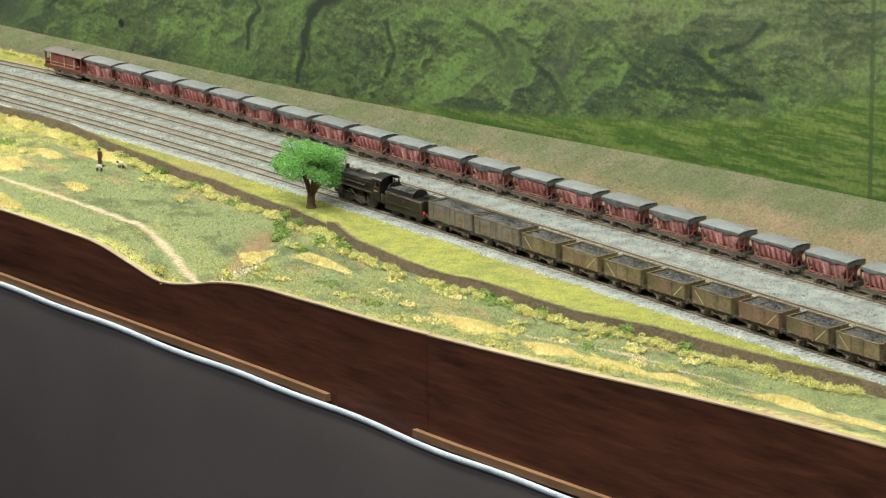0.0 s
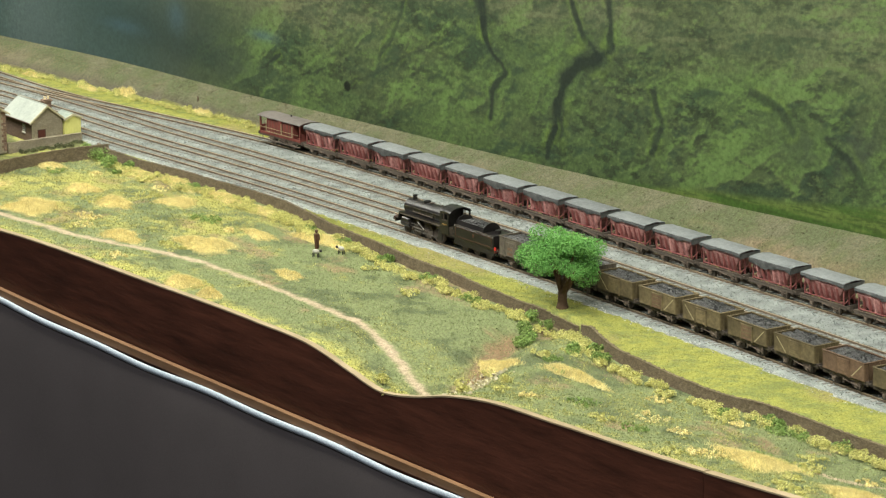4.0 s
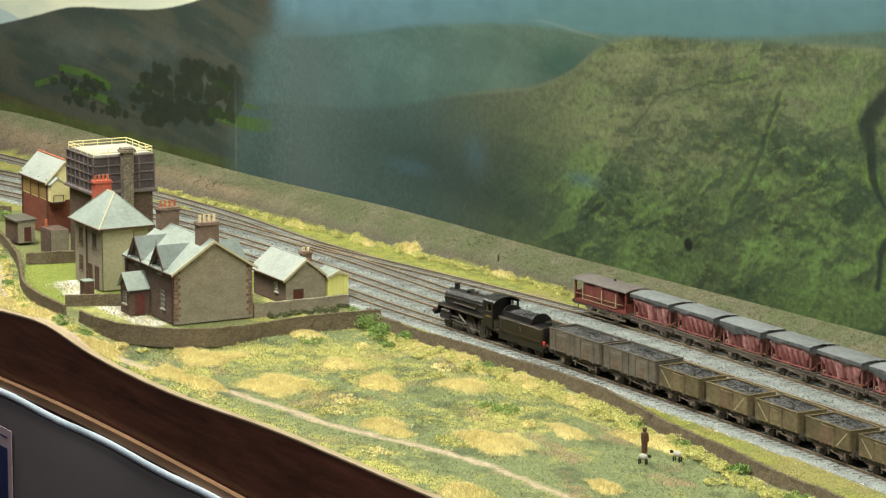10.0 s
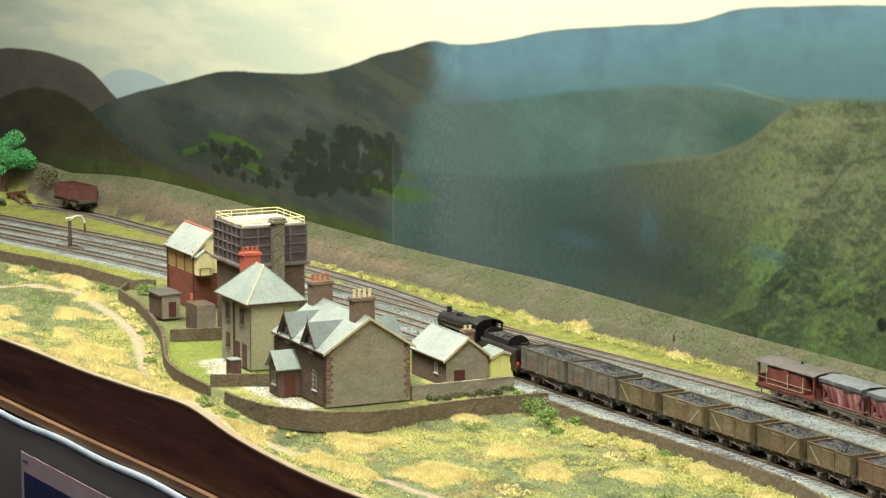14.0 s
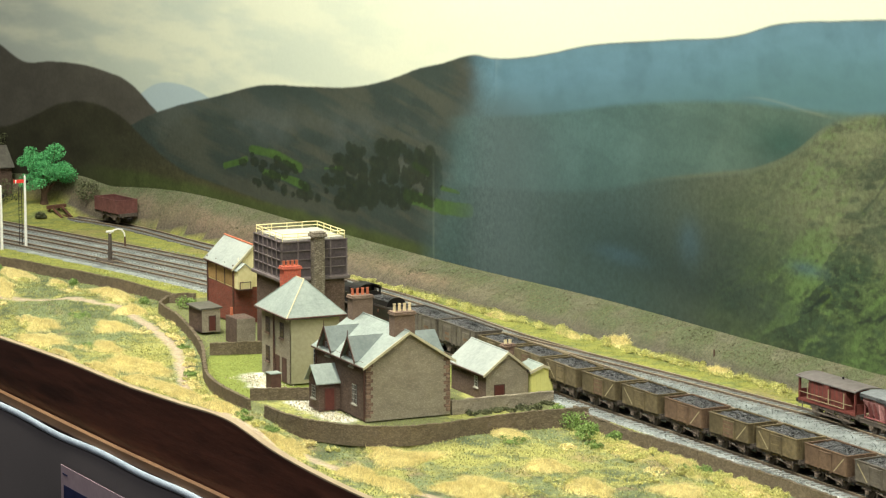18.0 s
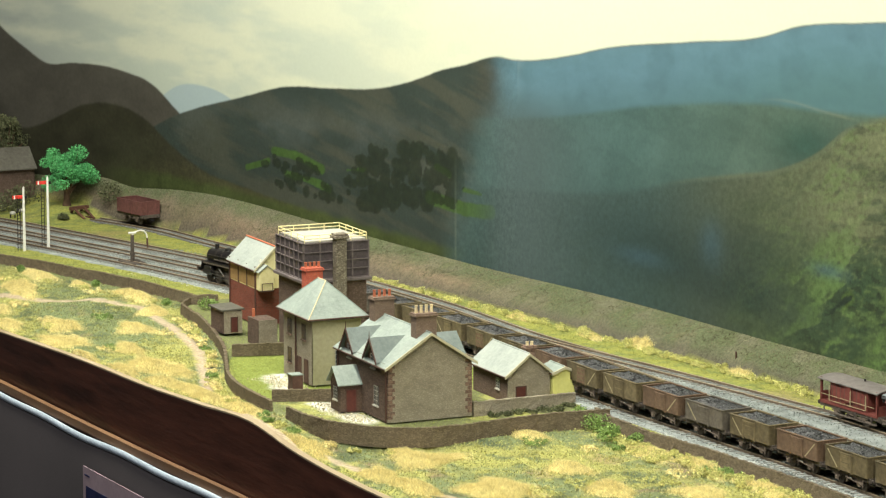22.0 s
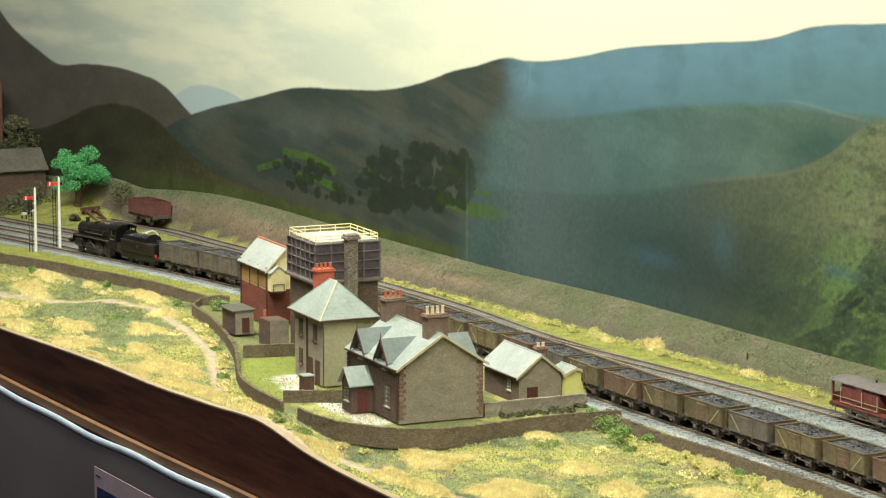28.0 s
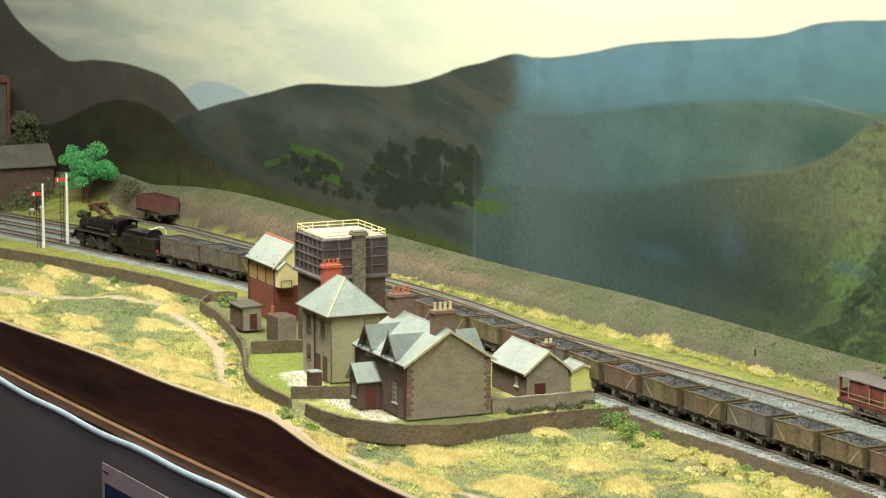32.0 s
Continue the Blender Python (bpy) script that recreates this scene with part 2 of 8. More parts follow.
BARK = material("tree_bark", (0.055, 0.032, 0.02), (0.14, 0.085, 0.05), 500, 0.9, 0.6)
LEAF = material("bright_green_foliage", (0.08, 0.235, 0.05), (0.23, 0.48, 0.125), 300, 0.85, 0.0, island=0.3, broad=50)
LEAF_EMERALD = material("emerald_foliage", (0.05, 0.30, 0.09), (0.20, 0.58, 0.22), 300, 0.85, 0.0, island=0.35, broad=50)
LEAF_OLIVE = material("dull_olive_foliage", (0.06, 0.068, 0.03), (0.17, 0.175, 0.085), 300, 0.85, 0.0, island=0.4, broad=50)
BUSH = material("mid_green_bush", (0.12, 0.21, 0.045), (0.34, 0.45, 0.14), 300, 0.85, 0.0, island=0.45, broad=50)
LIME = material("yellow_green_scatter", (0.40, 0.40, 0.105), (0.80, 0.745, 0.31), 300, 0.9, 0.0, island=0.35, broad=50)
STRAW = material("straw_grass_fibres", (0.64, 0.53, 0.20), (0.97, 0.87, 0.45), 300, 0.9, 0.0, island=0.42, broad=60)
FIBRE = material("sage_static_grass", (0.17, 0.205, 0.09), (0.32, 0.36, 0.17), 300, 0.95, 0.0, island=0.25, broad=40)
LAWN = material("bright_lawn_fibres", (0.19, 0.22, 0.05), (0.40, 0.42, 0.11), 300, 0.95, 0.0, island=0.25, broad=30)
CRUMB = material("olive_yellow_crumbs", (0.26, 0.275, 0.085), (0.52, 0.495, 0.19), 300, 0.95, 0.0, island=0.3, broad=30)
VERGE = material("verge_fibres", (0.24, 0.26, 0.06), (0.46, 0.45, 0.13), 300, 0.95, 0.0, island=0.3, broad=30)
BANK_FIBRE = material("dull_bank_fibres", (0.10, 0.10, 0.055), (0.24, 0.21, 0.13), 300, 0.95, 0.0, island=0.3, broad=40)
THATCH = material("brown_grey_roof_sheet", (0.075, 0.068, 0.052), (0.14, 0.13, 0.10), 420, 0.85, 0.2, broad=60)
FASCIA = material("dark_stained_plywood", (0.026, 0.0095, 0.006), (0.125, 0.043, 0.026), 160, 0.38, 0.10, broad=16, spec=0.35, stretch=(0.12, 1, 1))
PLY_EDGE = material("pale_plywood_edge", (0.27, 0.20, 0.115), (0.44, 0.34, 0.215), 260, 0.7, 0.1, stretch=(0.2, 1, 1))
LEDGE = material("varnished_batten", (0.13, 0.065, 0.03), (0.27, 0.15, 0.075), 160, 0.5, 0.1, stretch=(0.15, 1, 1))
DRAPE = material("dark_grey_drape_cloth", (0.082, 0.07, 0.07), (0.12, 0.102, 0.102), 1600, 0.9, 0.3, broad=9)
# The highlight along the drape's rolled edge is put into this pale colour.
DRAPE_SHEEN = material("pale_blue_drape_sheen", (0.28, 0.34, 0.40), (0.60, 0.68, 0.75), 900, 0.4, 0.4, broad=30, spec=0.8)
PAPER = material("poster_border_paper", (0.33, 0.24, 0.26), (0.43, 0.32, 0.345), 200, 0.6, 0.0)
INK = material("poster_navy_ink", (0.014, 0.018, 0.06), (0.03, 0.035, 0.10), 200, 0.5, 0.0)
HALL = material("hall_paint", (0.40, 0.40, 0.38), (0.5, 0.5, 0.48), 20, 0.9, 0.0, broad=2)
HALL_FLOOR = material("hall_floor", (0.10, 0.09, 0.085), (0.16, 0.145, 0.135), 40, 0.7, 0.0, broad=3)
FLESH = material("model_paint_brown", (0.06, 0.03, 0.02), (0.15, 0.07, 0.04), 800, 0.7, 0.1)
WOOL = material("off_white_fleece_paint", (0.38, 0.36, 0.29), (0.58, 0.56, 0.48), 900, 0.9, 0.3)
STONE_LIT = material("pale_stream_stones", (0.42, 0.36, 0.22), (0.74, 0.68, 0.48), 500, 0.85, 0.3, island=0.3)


# ---- mesh helpers, in plan units ----
def part(name, bm, mat, parent=None, label="", smooth=False):
    bmesh.ops.recalc_face_normals(bm, faces=bm.faces)
    bmesh.ops.scale(bm, vec=(S, S, S), verts=bm.verts)
    me = bpy.data.meshes.new(name)
    bm.to_mesh(me)
    bm.free()
    for m in mat if isinstance(mat, (list, tuple)) else [mat]:
        me.materials.append(m)
    if smooth:
        me.polygons.foreach_set("use_smooth", [True] * len(me.polygons))
    ob = new(name, me)
    if parent:
        ob.parent = parent
    if label:
        tagged(ob, label)
    return ob


def arrays(name, verts, faces, mat, parent=None, label="", tone=None, smooth=False):
    me = bpy.data.meshes.new(name)
    v = np.asarray(verts, float) * S
    f = np.asarray(faces, int)
    k = f.shape[1]
    me.vertices.add(len(v))
    me.vertices.foreach_set("co", v.ravel())
    me.loops.add(f.size)
    me.loops.foreach_set("vertex_index", f.ravel())
    me.polygons.add(len(f))
    me.polygons.foreach_set("loop_start", np.arange(0, f.size, k))
    me.polygons.foreach_set("use_smooth", np.full(len(f), smooth))
    me.update(calc_edges=True)
    me.validate()
    if tone is not None:
        layer = me.color_attributes.new("tone", "FLOAT_COLOR", "POINT")
        full = tone if tone.shape[1] == 4 else np.c_[tone, np.ones(len(v))]
        layer.data.foreach_set("color", full.ravel())
    for m in mat if isinstance(mat, (list, tuple)) else [mat]:
        me.materials.append(m)
    ob = new(name, me)
    if parent:
        ob.parent = parent
    if label:
        tagged(ob, label)
    return ob


def empty(name, x=0, y=0, z=0, rz=0):
    ob = new(name)
    ob.empty_display_size = 0.005
    ob.matrix_basis = at(x, y, z, rz)
    return ob


def at(x, y, z, rz=0):
    return pose(x * S, y * S, z * S, 0, 0, rz)


def box(bm, x0, x1, y0, y1, z0, z1, bevel=0.0, mi=0):
    r = bmesh.ops.create_cube(bm, size=1)
    vs = r["verts"]
    for v in vs:
        v.co = Vector(((x0 + x1) / 2 + v.co.x * (x1 - x0), (y0 + y1) / 2 + v.co.y * (y1 - y0), (z0 + z1) / 2 + v.co.z * (z1 - z0)))
    fs = {f for v in vs for f in v.link_faces}
    for f in fs:
        f.material_index = mi
    if bevel:
        bmesh.ops.bevel(bm, geom=list({e for v in vs for e in v.link_edges}), offset=bevel, segments=1, affect="EDGES")
    return vs


def rod(bm, a, b, r, r2=None, seg=10, caps=True):
    a, b = Vector(a), Vector(b)
    d = b - a
    m = Matrix.Translation((a + b) / 2) @ d.to_track_quat("Z", "Y").to_matrix().to_4x4()
    return bmesh.ops.create_cone(bm, cap_ends=caps, segments=seg, radius1=r, radius2=r if r2 is None else r2, depth=d.length, matrix=m)["verts"]


def prism(bm, pts, y0, y1):
    """Extrudes an x, z outline along y."""
    a = [bm.verts.new((x, y0, z)) for x, z in pts]
    b = [bm.verts.new((x, y1, z)) for x, z in pts]
    bm.faces.new(a)
    bm.faces.new(b[::-1])
    for i in range(len(pts)):
        j = (i + 1) % len(pts)
        bm.faces.new((a[j], a[i], b[i], b[j]))


def prism_x(bm, pts, x0, x1):
    """Extrudes a y, z outline along x."""
    a = [bm.verts.new((x0, y, z)) for y, z in pts]
    b = [bm.verts.new((x1, y, z)) for y, z in pts]
    bm.faces.new(a)
    bm.faces.new(b[::-1])
    for i in range(len(pts)):
        j = (i + 1) % len(pts)
        bm.faces.new((a[j], a[i], b[i], b[j]))


def BM():
    return bmesh.new()


def knots(x, K, V):
    """A smooth curve through knots."""
    x, K, V = np.asarray(x, float), np.array(K, float), np.array(V, float)
    m = np.gradient(V, K)
    i = np.clip(np.searchsorted(K, x) - 1, 0, len(K) - 2)
    h = K[i + 1] - K[i]
    u = np.clip((x - K[i]) / h, 0, 1)
    return (2 * u**3 - 3 * u**2 + 1) * V[i] + (u**3 - 2 * u**2 + u) * h * m[i] + (3 * u**2 - 2 * u**3) * V[i + 1] + (u**3 - u**2) * h * m[i + 1]


def fbm(x, y, seed, octaves=5, gain=0.55):
    """Value noise on arrays, about 0 to 1."""
    total, amp, norm = np.zeros_like(x, float), 1.0, 0.0
    for o in range(octaves):
        rng = np.random.RandomState(seed + o)
        table = rng.rand(256, 256)
        xi, yi = np.floor(x).astype(int), np.floor(y).astype(int)
        u, v = x - xi, y - yi
        u, v = u * u * (3 - 2 * u), v * v * (3 - 2 * v)
        g = lambda a, b: table[a % 256, b % 256]
        total += amp * ((g(xi, yi) * (1 - u) + g(xi + 1, yi) * u) * (1 - v) + (g(xi, yi + 1) * (1 - u) + g(xi + 1, yi + 1) * u) * v)
        norm += amp
        amp *= gain
        x, y = x * 2.03 + 17.1, y * 2.03 + 9.7
    return total / norm


def step(x, a, b):
    u = np.clip((x - a) / (b - a), 0, 1)
    return u * u * (3 - 2 * u)


# ---- the plan's lines ----
TRACK_X = [-28, -24.2, -22.65, -19.45, -14.66, -11.8, -8.84, -5.17, -3, -0.6, 1, 3, 5, 20, 45]
TRACK_Y = [-6.4, -4.6, -4.05, -3.11, -1.9, -1.35, -1.0, -0.82, -0.77, -0.62, -0.5, -0.38, -0.3, -0.33, -0.4]
BACK_X = [-36, -28, -24, -20, -16, -12, -8, -4, 0, 10, 20, 45]
BACK_Y = [-8.6, -4.4, -2.65, -1.35, -0.35, 0.25, 0.7, 1.0, 1.25, 1.8, 2.35, 3.7]
BANK_X = [-36, -24, -20, -16, -12, -8, -4, 0, 4, 9, 15, 22, 45]
BANK_Z = [0.10, 0.14, 0.46, 0.31, 0.25, 0.30, 0.31, 0.37, 0.44, 0.60, 0.82, 1.0, 1.3]
EDGE_X = [-30, -14.3, -9.7, -7.7, -5.9, -4.3, -3.1, -1, 2, 5, 7.8, 9.2, 10, 10.7, 11.4, 12.1, 12.8, 14.3, 16.1, 18.4, 20.1, 22, 26, 45]
EDGE_Z = [-0.6, -0.52, -0.34, -0.30, -0.22, -0.15, -0.27, -0.34, -0.25, -0.24, -0.24, -0.29, -0.44, -0.56, -0.47, -0.30, -0.19, -0.13, -0.09, 0.01, 0.10, 0.22, 0.38, 0.45]
WALL_X = [-24, -18.8, -17.7, -16.2, -14.4, -12.5, -2.6, -0.8, 0.3, 1, 2.5, 3.4, 5.3, 6.8, 8.2, 9.5, 10.2, 10.8, 11.5, 12.2, 13.2, 14.5, 16.4, 17.5, 19, 21, 45]
WALL_Y = [-7.5, -5.4, -4.95, -4.42, -4.02, -3.72, -2.45, -2.3, -2.15, -2.02, -1.98, -2.06, -2.28, -2.35, -2.38, -2.43, -2.4, -2.3, -2.55, -2.8, -2.95, -2.95, -2.85, -2.8, -2.5, -2.2, -2.2]


def level(x):
    """Rail level: the line falls a little round the curve."""
    return -0.14 * np.clip((-np.asarray(x, float) - 1) / 16, 0, 1.35)


def front(x):
    return -5.95 + 0.0567 * np.asarray(x, float)


def back(x):
    return knots(x, BACK_X, BACK_Y)


_tx = np.linspace(-28, 45, 3600)
_ty = knots(_tx, TRACK_X, TRACK_Y)
_ts = np.gradient(_ty, _tx)


def running(offset):
    """A line parallel to the through road, towards the viewer by offset: x, y, z, length along it."""
    n = np.sqrt(1 + _ts**2)
    x, y = _tx + offset * _ts / n, _ty - offset / n
    s = np.r_[0, np.cumsum(np.hypot(np.diff(x), np.diff(y)))]
    return x, y, level(x), s - np.interp(0, x, s)


def freeline(K, V):
    x = np.linspace(K[0], K[-1], 900)
    y = knots(x, K, V)
    s = np.r_[0, np.cumsum(np.hypot(np.diff(x), np.diff(y)))]
    end = min(0.0, x[-1])
    return x, y, level(x), s - np.interp(end, x, s) + end


ROAD_B, ROAD_C, ROAD_D = running(0.0), running(0.6), running(1.19)
LOOP_A = freeline([-9.0, -7.6, -6.1, -4.5, -3.3, -2.2, -1.2, 0, 2, 5, 9, 13, 17, 25, 45], [-1.03, -0.85, -0.58, -0.32, -0.15, -0.01, 0.11, 0.2, 0.3, 0.42, 0.53, 0.66, 0.77, 0.92, 1.1])
SIDING = freeline([-22.1, -20.6, -18.4, -16.5, -13.6, -11.0, -7.8, -5.8], [-2.52, -2.02, -1.7, -1.43, -1.0, -0.76, -0.72, -0.55])


def on_line(line, s):
    x, y, z, a = line
    p = np.array([np.interp(s, a, c) for c in (x, y, z)])
    q = np.array([np.interp(s + 0.05, a, c) for c in (x, y, z)])
    return p, math.degrees(math.atan2(q[1] - p[1], q[0] - p[0]))


# ---- the hall round the layout ----
def hall():
    for name, dims in (("floor", (-110, 130, -130, 60, -27, -26)), ("ceiling", (-110, 130, -130, 60, 62, 63)), ("wall_north", (-110, 130, 60, 61, -26, 62)),
                       ("wall_south", (-110, 130, -131, -130, -26, 62)), ("wall_west", (-111, -110, -130, 60, -26, 62)), ("wall_east", (130, 131, -130, 60, -26, 62))):
        bm = BM()
        box(bm, *dims)
        tagged(part(name, bm, HALL_FLOOR if name == "floor" else HALL), "plain painted %s of the exhibition hall" % name.split("_")[0], name.split("_")[0], kind="structure")


FOOT_X = [-36, -24, -20, -16, -12, -8, -5, -3, 0, 10, 20, 45]
FOOT_Y = [-9.4, -2.95, -1.72, -1.06, -0.45, 0.05, 0.42, 0.62, 0.76, 1.0, 1.28, 1.9]
YARD_X = [-12.9, -11.0, -9.3, -7.3, -5.8, -4.4, -3.9, -3.36, -2.9, -2.5]
YARD_Y = [-4.15, -4.42, -4.78, -5.42, -5.7, -5.76, -5.72, -5.61, -5.3, -4.8]
YARD_END_Y = [-6.5, -5.3, -4.84, -4.2, -3.62, -3.0, -2.38, -1.0]
YARD_END_X = [-2.6, -2.85, -2.59, -2.6, -2.67, -2.6, -2.5, -2.45]
MAIN_PATH = [(-4.6, -6.15), (-3.3, -6.02), (-2.17, -5.77), (-0.43, -5.35), (1.8, -5.2), (3.3, -4.8), (4.6, -4.55), (6, -4.43), (7.4, -4.43), (8.7, -4.46), (10.07, -4.72), (11.0, -4.94), (11.6, -5.12)]
SIDE_PATH = [(-19, -6.6), (-16.75, -6.04), (-15.2, -5.6), (-14.4, -4.97), (-13.3, -4.63), (-11.6, -4.72), (-9.9, -4.95), (-8.4, -5.4), (-6.8, -5.9), (-4.6, -6.15)]
RIGHT_PATH = [(17.2, -3.95), (17.93, -3.76), (18.71, -3.49), (19.62, -3.25), (20.73, -3.3), (21.82, -3.22), (24, -3.0)]


def near_line(x, y, pts):
    best = np.full(x.shape, 99.0)
    for (ax, ay), (bx, by) in zip(pts, pts[1:]):
        dx, dy = bx - ax, by - ay
        t = np.clip(((x - ax) * dx + (y - ay) * dy) / (dx * dx + dy * dy), 0, 1)
        best = np.minimum(best, np.hypot(x - ax - t * dx, y - ay - t * dy))
    return best


def in_yard(x, y):
    """1 inside the walled gardens, 0 outside."""
    ye = knots(x, YARD_X, YARD_Y)
    end = np.interp(y, YARD_END_Y, YARD_END_X)
    line = np.interp(x, ROAD_D[0], ROAD_D[1]) - 0.4
    return step(y - ye, 0.0, 0.05) * step(end - x, 0.0, 0.05) * ((x > -12.9) & (y < line))


def ground_height(x, y):
    x, y = np.asarray(x, float), np.asarray(y, float)
    f, w, b, ft = front(x), knots(x, WALL_X, WALL_Y), back(x), knots(x, FOOT_X, FOOT_Y)
    lv = level(x)
    t = np.clip((y - f) / np.maximum(w - f, 0.2), 0, 1)
    edge = knots(x, EDGE_X, EDGE_Z)
    lumps = 0.10 * (fbm(x * 0.9, y * 0.9, 3) - 0.5) + 0.05 * (fbm(x * 4, y * 4, 8) - 0.5)
    field = edge * (1 - step(t, 0.05, 0.75)) + (-0.17 + lv) * step(t, 0.05, 0.75) + lumps * step(t, 0.03, 0.3)
    ditch = near_line(x, y, [(11.2, -5.6), (11.5, -4.7), (11.0, -4.0), (10.5, -3.2), (10.7, -2.4)])
    field = field - 0.16 * (1 - step(ditch, 0.1, 0.55)) * (1 - step(t, 0.0, 0.15) * 0.2)
    yard = in_yard(x, y)
    field = field * (1 - yard) + (lv - 0.075 + 0.25 * lumps) * yard
    z = np.where(y < w, field, lv - 0.035 + 0.25 * lumps)
    yd, yb = np.interp(x, ROAD_D[0], ROAD_D[1]), np.interp(x, ROAD_B[0], ROAD_B[1])
    ya = np.where(x > -9.0, np.interp(x, LOOP_A[0], LOOP_A[1]), -99)
    bed = (y > yd - 0.36) & (y < np.maximum(yb, ya) + 0.26) & (y >= w)
    ys = np.interp(x, SIDING[0], SIDING[1])
    bed |= (np.abs(y - ys) < 0.18) & (x < -7.8) & (x > -22.3)
    z = np.where(bed, lv - 0.10, z)
    u = np.clip((y - ft) / np.maximum(b - ft, 0.1), 0, 1)
    rise = knots(x, BANK_X, BANK_Z)
    bank = lv + (rise - lv) * (0.35 * step(u, 0, 0.35) + 0.65 * u) + (0.12 * (fbm(x * 1.7, y * 1.7, 21) - 0.5) + 0.10 * (fbm(x * 4.5, y * 4.5, 22) - 0.5)) * step(u, 0, 0.3) * (1 - step(u, 0.75, 1))
    z = np.where(y > ft, bank, z)
    return z + 0.2 * step(-x, 21.6, 22.8) * step(y, -3.7, -2.9)


def ground_tone(x, y):
    f, w, b, ft = front(x), knots(x, WALL_X, WALL_Y), back(x), knots(x, FOOT_X, FOOT_Y)
    c = lambda *v: np.array(v)[None, :]
    mixin = lambda a, bb, k: a * (1 - k[:, None]) + bb * k[:, None]
    n1, n2, n3 = fbm(x * 0.7, y * 1.1, 31), fbm(x * 2.1, y * 3.0, 41), fbm(x * 7, y * 9, 51)
    tone = np.repeat(c(0.19, 0.218, 0.10), len(x), 0)
    tone = mixin(tone, c(0.11, 0.13, 0.065), step(n2, 0.52, 0.66))
    left = 1 - step(x, 3.0, 8.0)
    tone = mixin(tone, c(0.46, 0.42, 0.12), step(n1 * 0.6 + n3 * 0.4, 0.50, 0.64) * (0.12 + 0.6 * left))
    tone = mixin(tone, c(0.30, 0.21, 0.12), step(fbm(x * 1.3, y * 2.2, 61), 0.64, 0.74) * 0.7)
    t = np.clip((y - f) / np.maximum(w - f, 0.2), 0, 1)
    tone = mixin(tone, c(0.52, 0.48, 0.13), (1 - step(t, 0.02, 0.13)) * step(n3, 0.35, 0.6) * 0.8)
    for line, wd in ((MAIN_PATH, 0.068), (SIDE_PATH, 0.085), (RIGHT_PATH, 0.07)):
        d = near_line(x, y, line) + 0.10 * (n3 - 0.5)
        tone = mixin(tone, c(0.44, 0.345, 0.235), 1 - step(d, wd * 0.5, wd * 1.15))
    d = near_line(x, y, [(11.2, -5.6), (11.5, -4.7), (11.0, -4.0), (10.5, -3.2)]) + 0.3 * (n3 - 0.5)
    tone = mixin(tone, c(0.24, 0.16, 0.09), 1 - step(d, 0.1, 0.36))
    yard = in_yard(x, y)
    lawn = mixin(np.repeat(c(0.17, 0.18, 0.075), len(x), 0), c(0.21, 0.245, 0.055), ((x < -5.4) & (x > -8.5)) * 1.0)
    lawn = mixin(lawn, c(0.36, 0.35, 0.11), step(n2, 0.45, 0.6) * (x > -5.4))
    gravel = 1 - step(np.minimum(near_line(x, y, [(-6.9, -4.95), (-6.0, -5.15), (-5.4, -5.05)]), near_line(x, y, [(-4.9, -5.1), (-3.7, -5.05)])) + 0.25 * (n3 - 0.5), 0.1, 0.22)
    lawn = mixin(lawn, c(0.62, 0.60, 0.52), gravel)
    tone = mixin(tone, lawn, yard)
    strip = mixin(np.repeat(c(0.31, 0.31, 0.075), len(x), 0), c(0.20, 0.225, 0.07), step(n3, 0.42, 0.66))
    strip = mixin(strip, c(0.30, 0.235, 0.11), step(n1, 0.6, 0.75) * 0.6)
    tone = np.where(((y >= w) & (yard < 0.5))[:, None], strip, tone)
    u = np.clip((y - ft) / np.maximum(b - ft, 0.1), 0, 1)
    bank = mixin(np.repeat(c(0.15, 0.145, 0.088), len(x), 0), c(0.115, 0.13, 0.066), step(n2, 0.42, 0.6))
    bank = mixin(bank, c(0.26, 0.18, 0.115), step(fbm(x * 0.6, y * 3, 71), 0.54, 0.70) * (1 - step(u, 0.3, 0.6)) * 0.6)
    bank = mixin(bank, c(0.105, 0.125, 0.05), step(n3, 0.5, 0.7) * 0.5)
    bank = mixin(bank, c(0.235, 0.165, 0.115), (1 - step(x, -14, -8)) * (1 - step(u + 0.3 * (n2 - 0.5), 0.35, 0.8)) * 0.55)
    bank = mixin(bank, c(0.27, 0.19, 0.115), step(x, 10, 14) * (1 - step(u + 0.5 * (n2 - 0.5), 0.25, 0.6)) * 0.5)
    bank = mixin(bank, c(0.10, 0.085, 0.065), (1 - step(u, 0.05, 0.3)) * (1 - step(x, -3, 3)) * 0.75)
    return np.where((y > ft)[:, None], bank, tone)


def land():
    nx, na, nb = 1080, 74, 62
    ny = na + nb
    x = np.repeat(np.linspace(-31, 44, nx), ny)
    v = np.tile(np.r_[np.linspace(0, 1, na), np.linspace(0, 1, nb)], nx)
    w = knots(x, WALL_X, WALL_Y)
    hither = np.tile(np.arange(ny) < na, nx)
    y = np.where(hither, front(x) * (1 - v) + (w - 0.004) * v, (w + 0.004) * (1 - v) + back(x) * v)
    z = ground_height(x, y)
    i = (np.arange(nx - 1)[:, None] * ny + np.arange(ny - 1)[None, :]).ravel()
    quads = np.c_[i, i + ny, i + ny + 1, i + 1]
    tone = ground_tone(x, y) * (0.85 + 0.3 * fbm(x * 14, y * 14, 91))[:, None]
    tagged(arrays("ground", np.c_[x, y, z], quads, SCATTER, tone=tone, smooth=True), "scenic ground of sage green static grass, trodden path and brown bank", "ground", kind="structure")


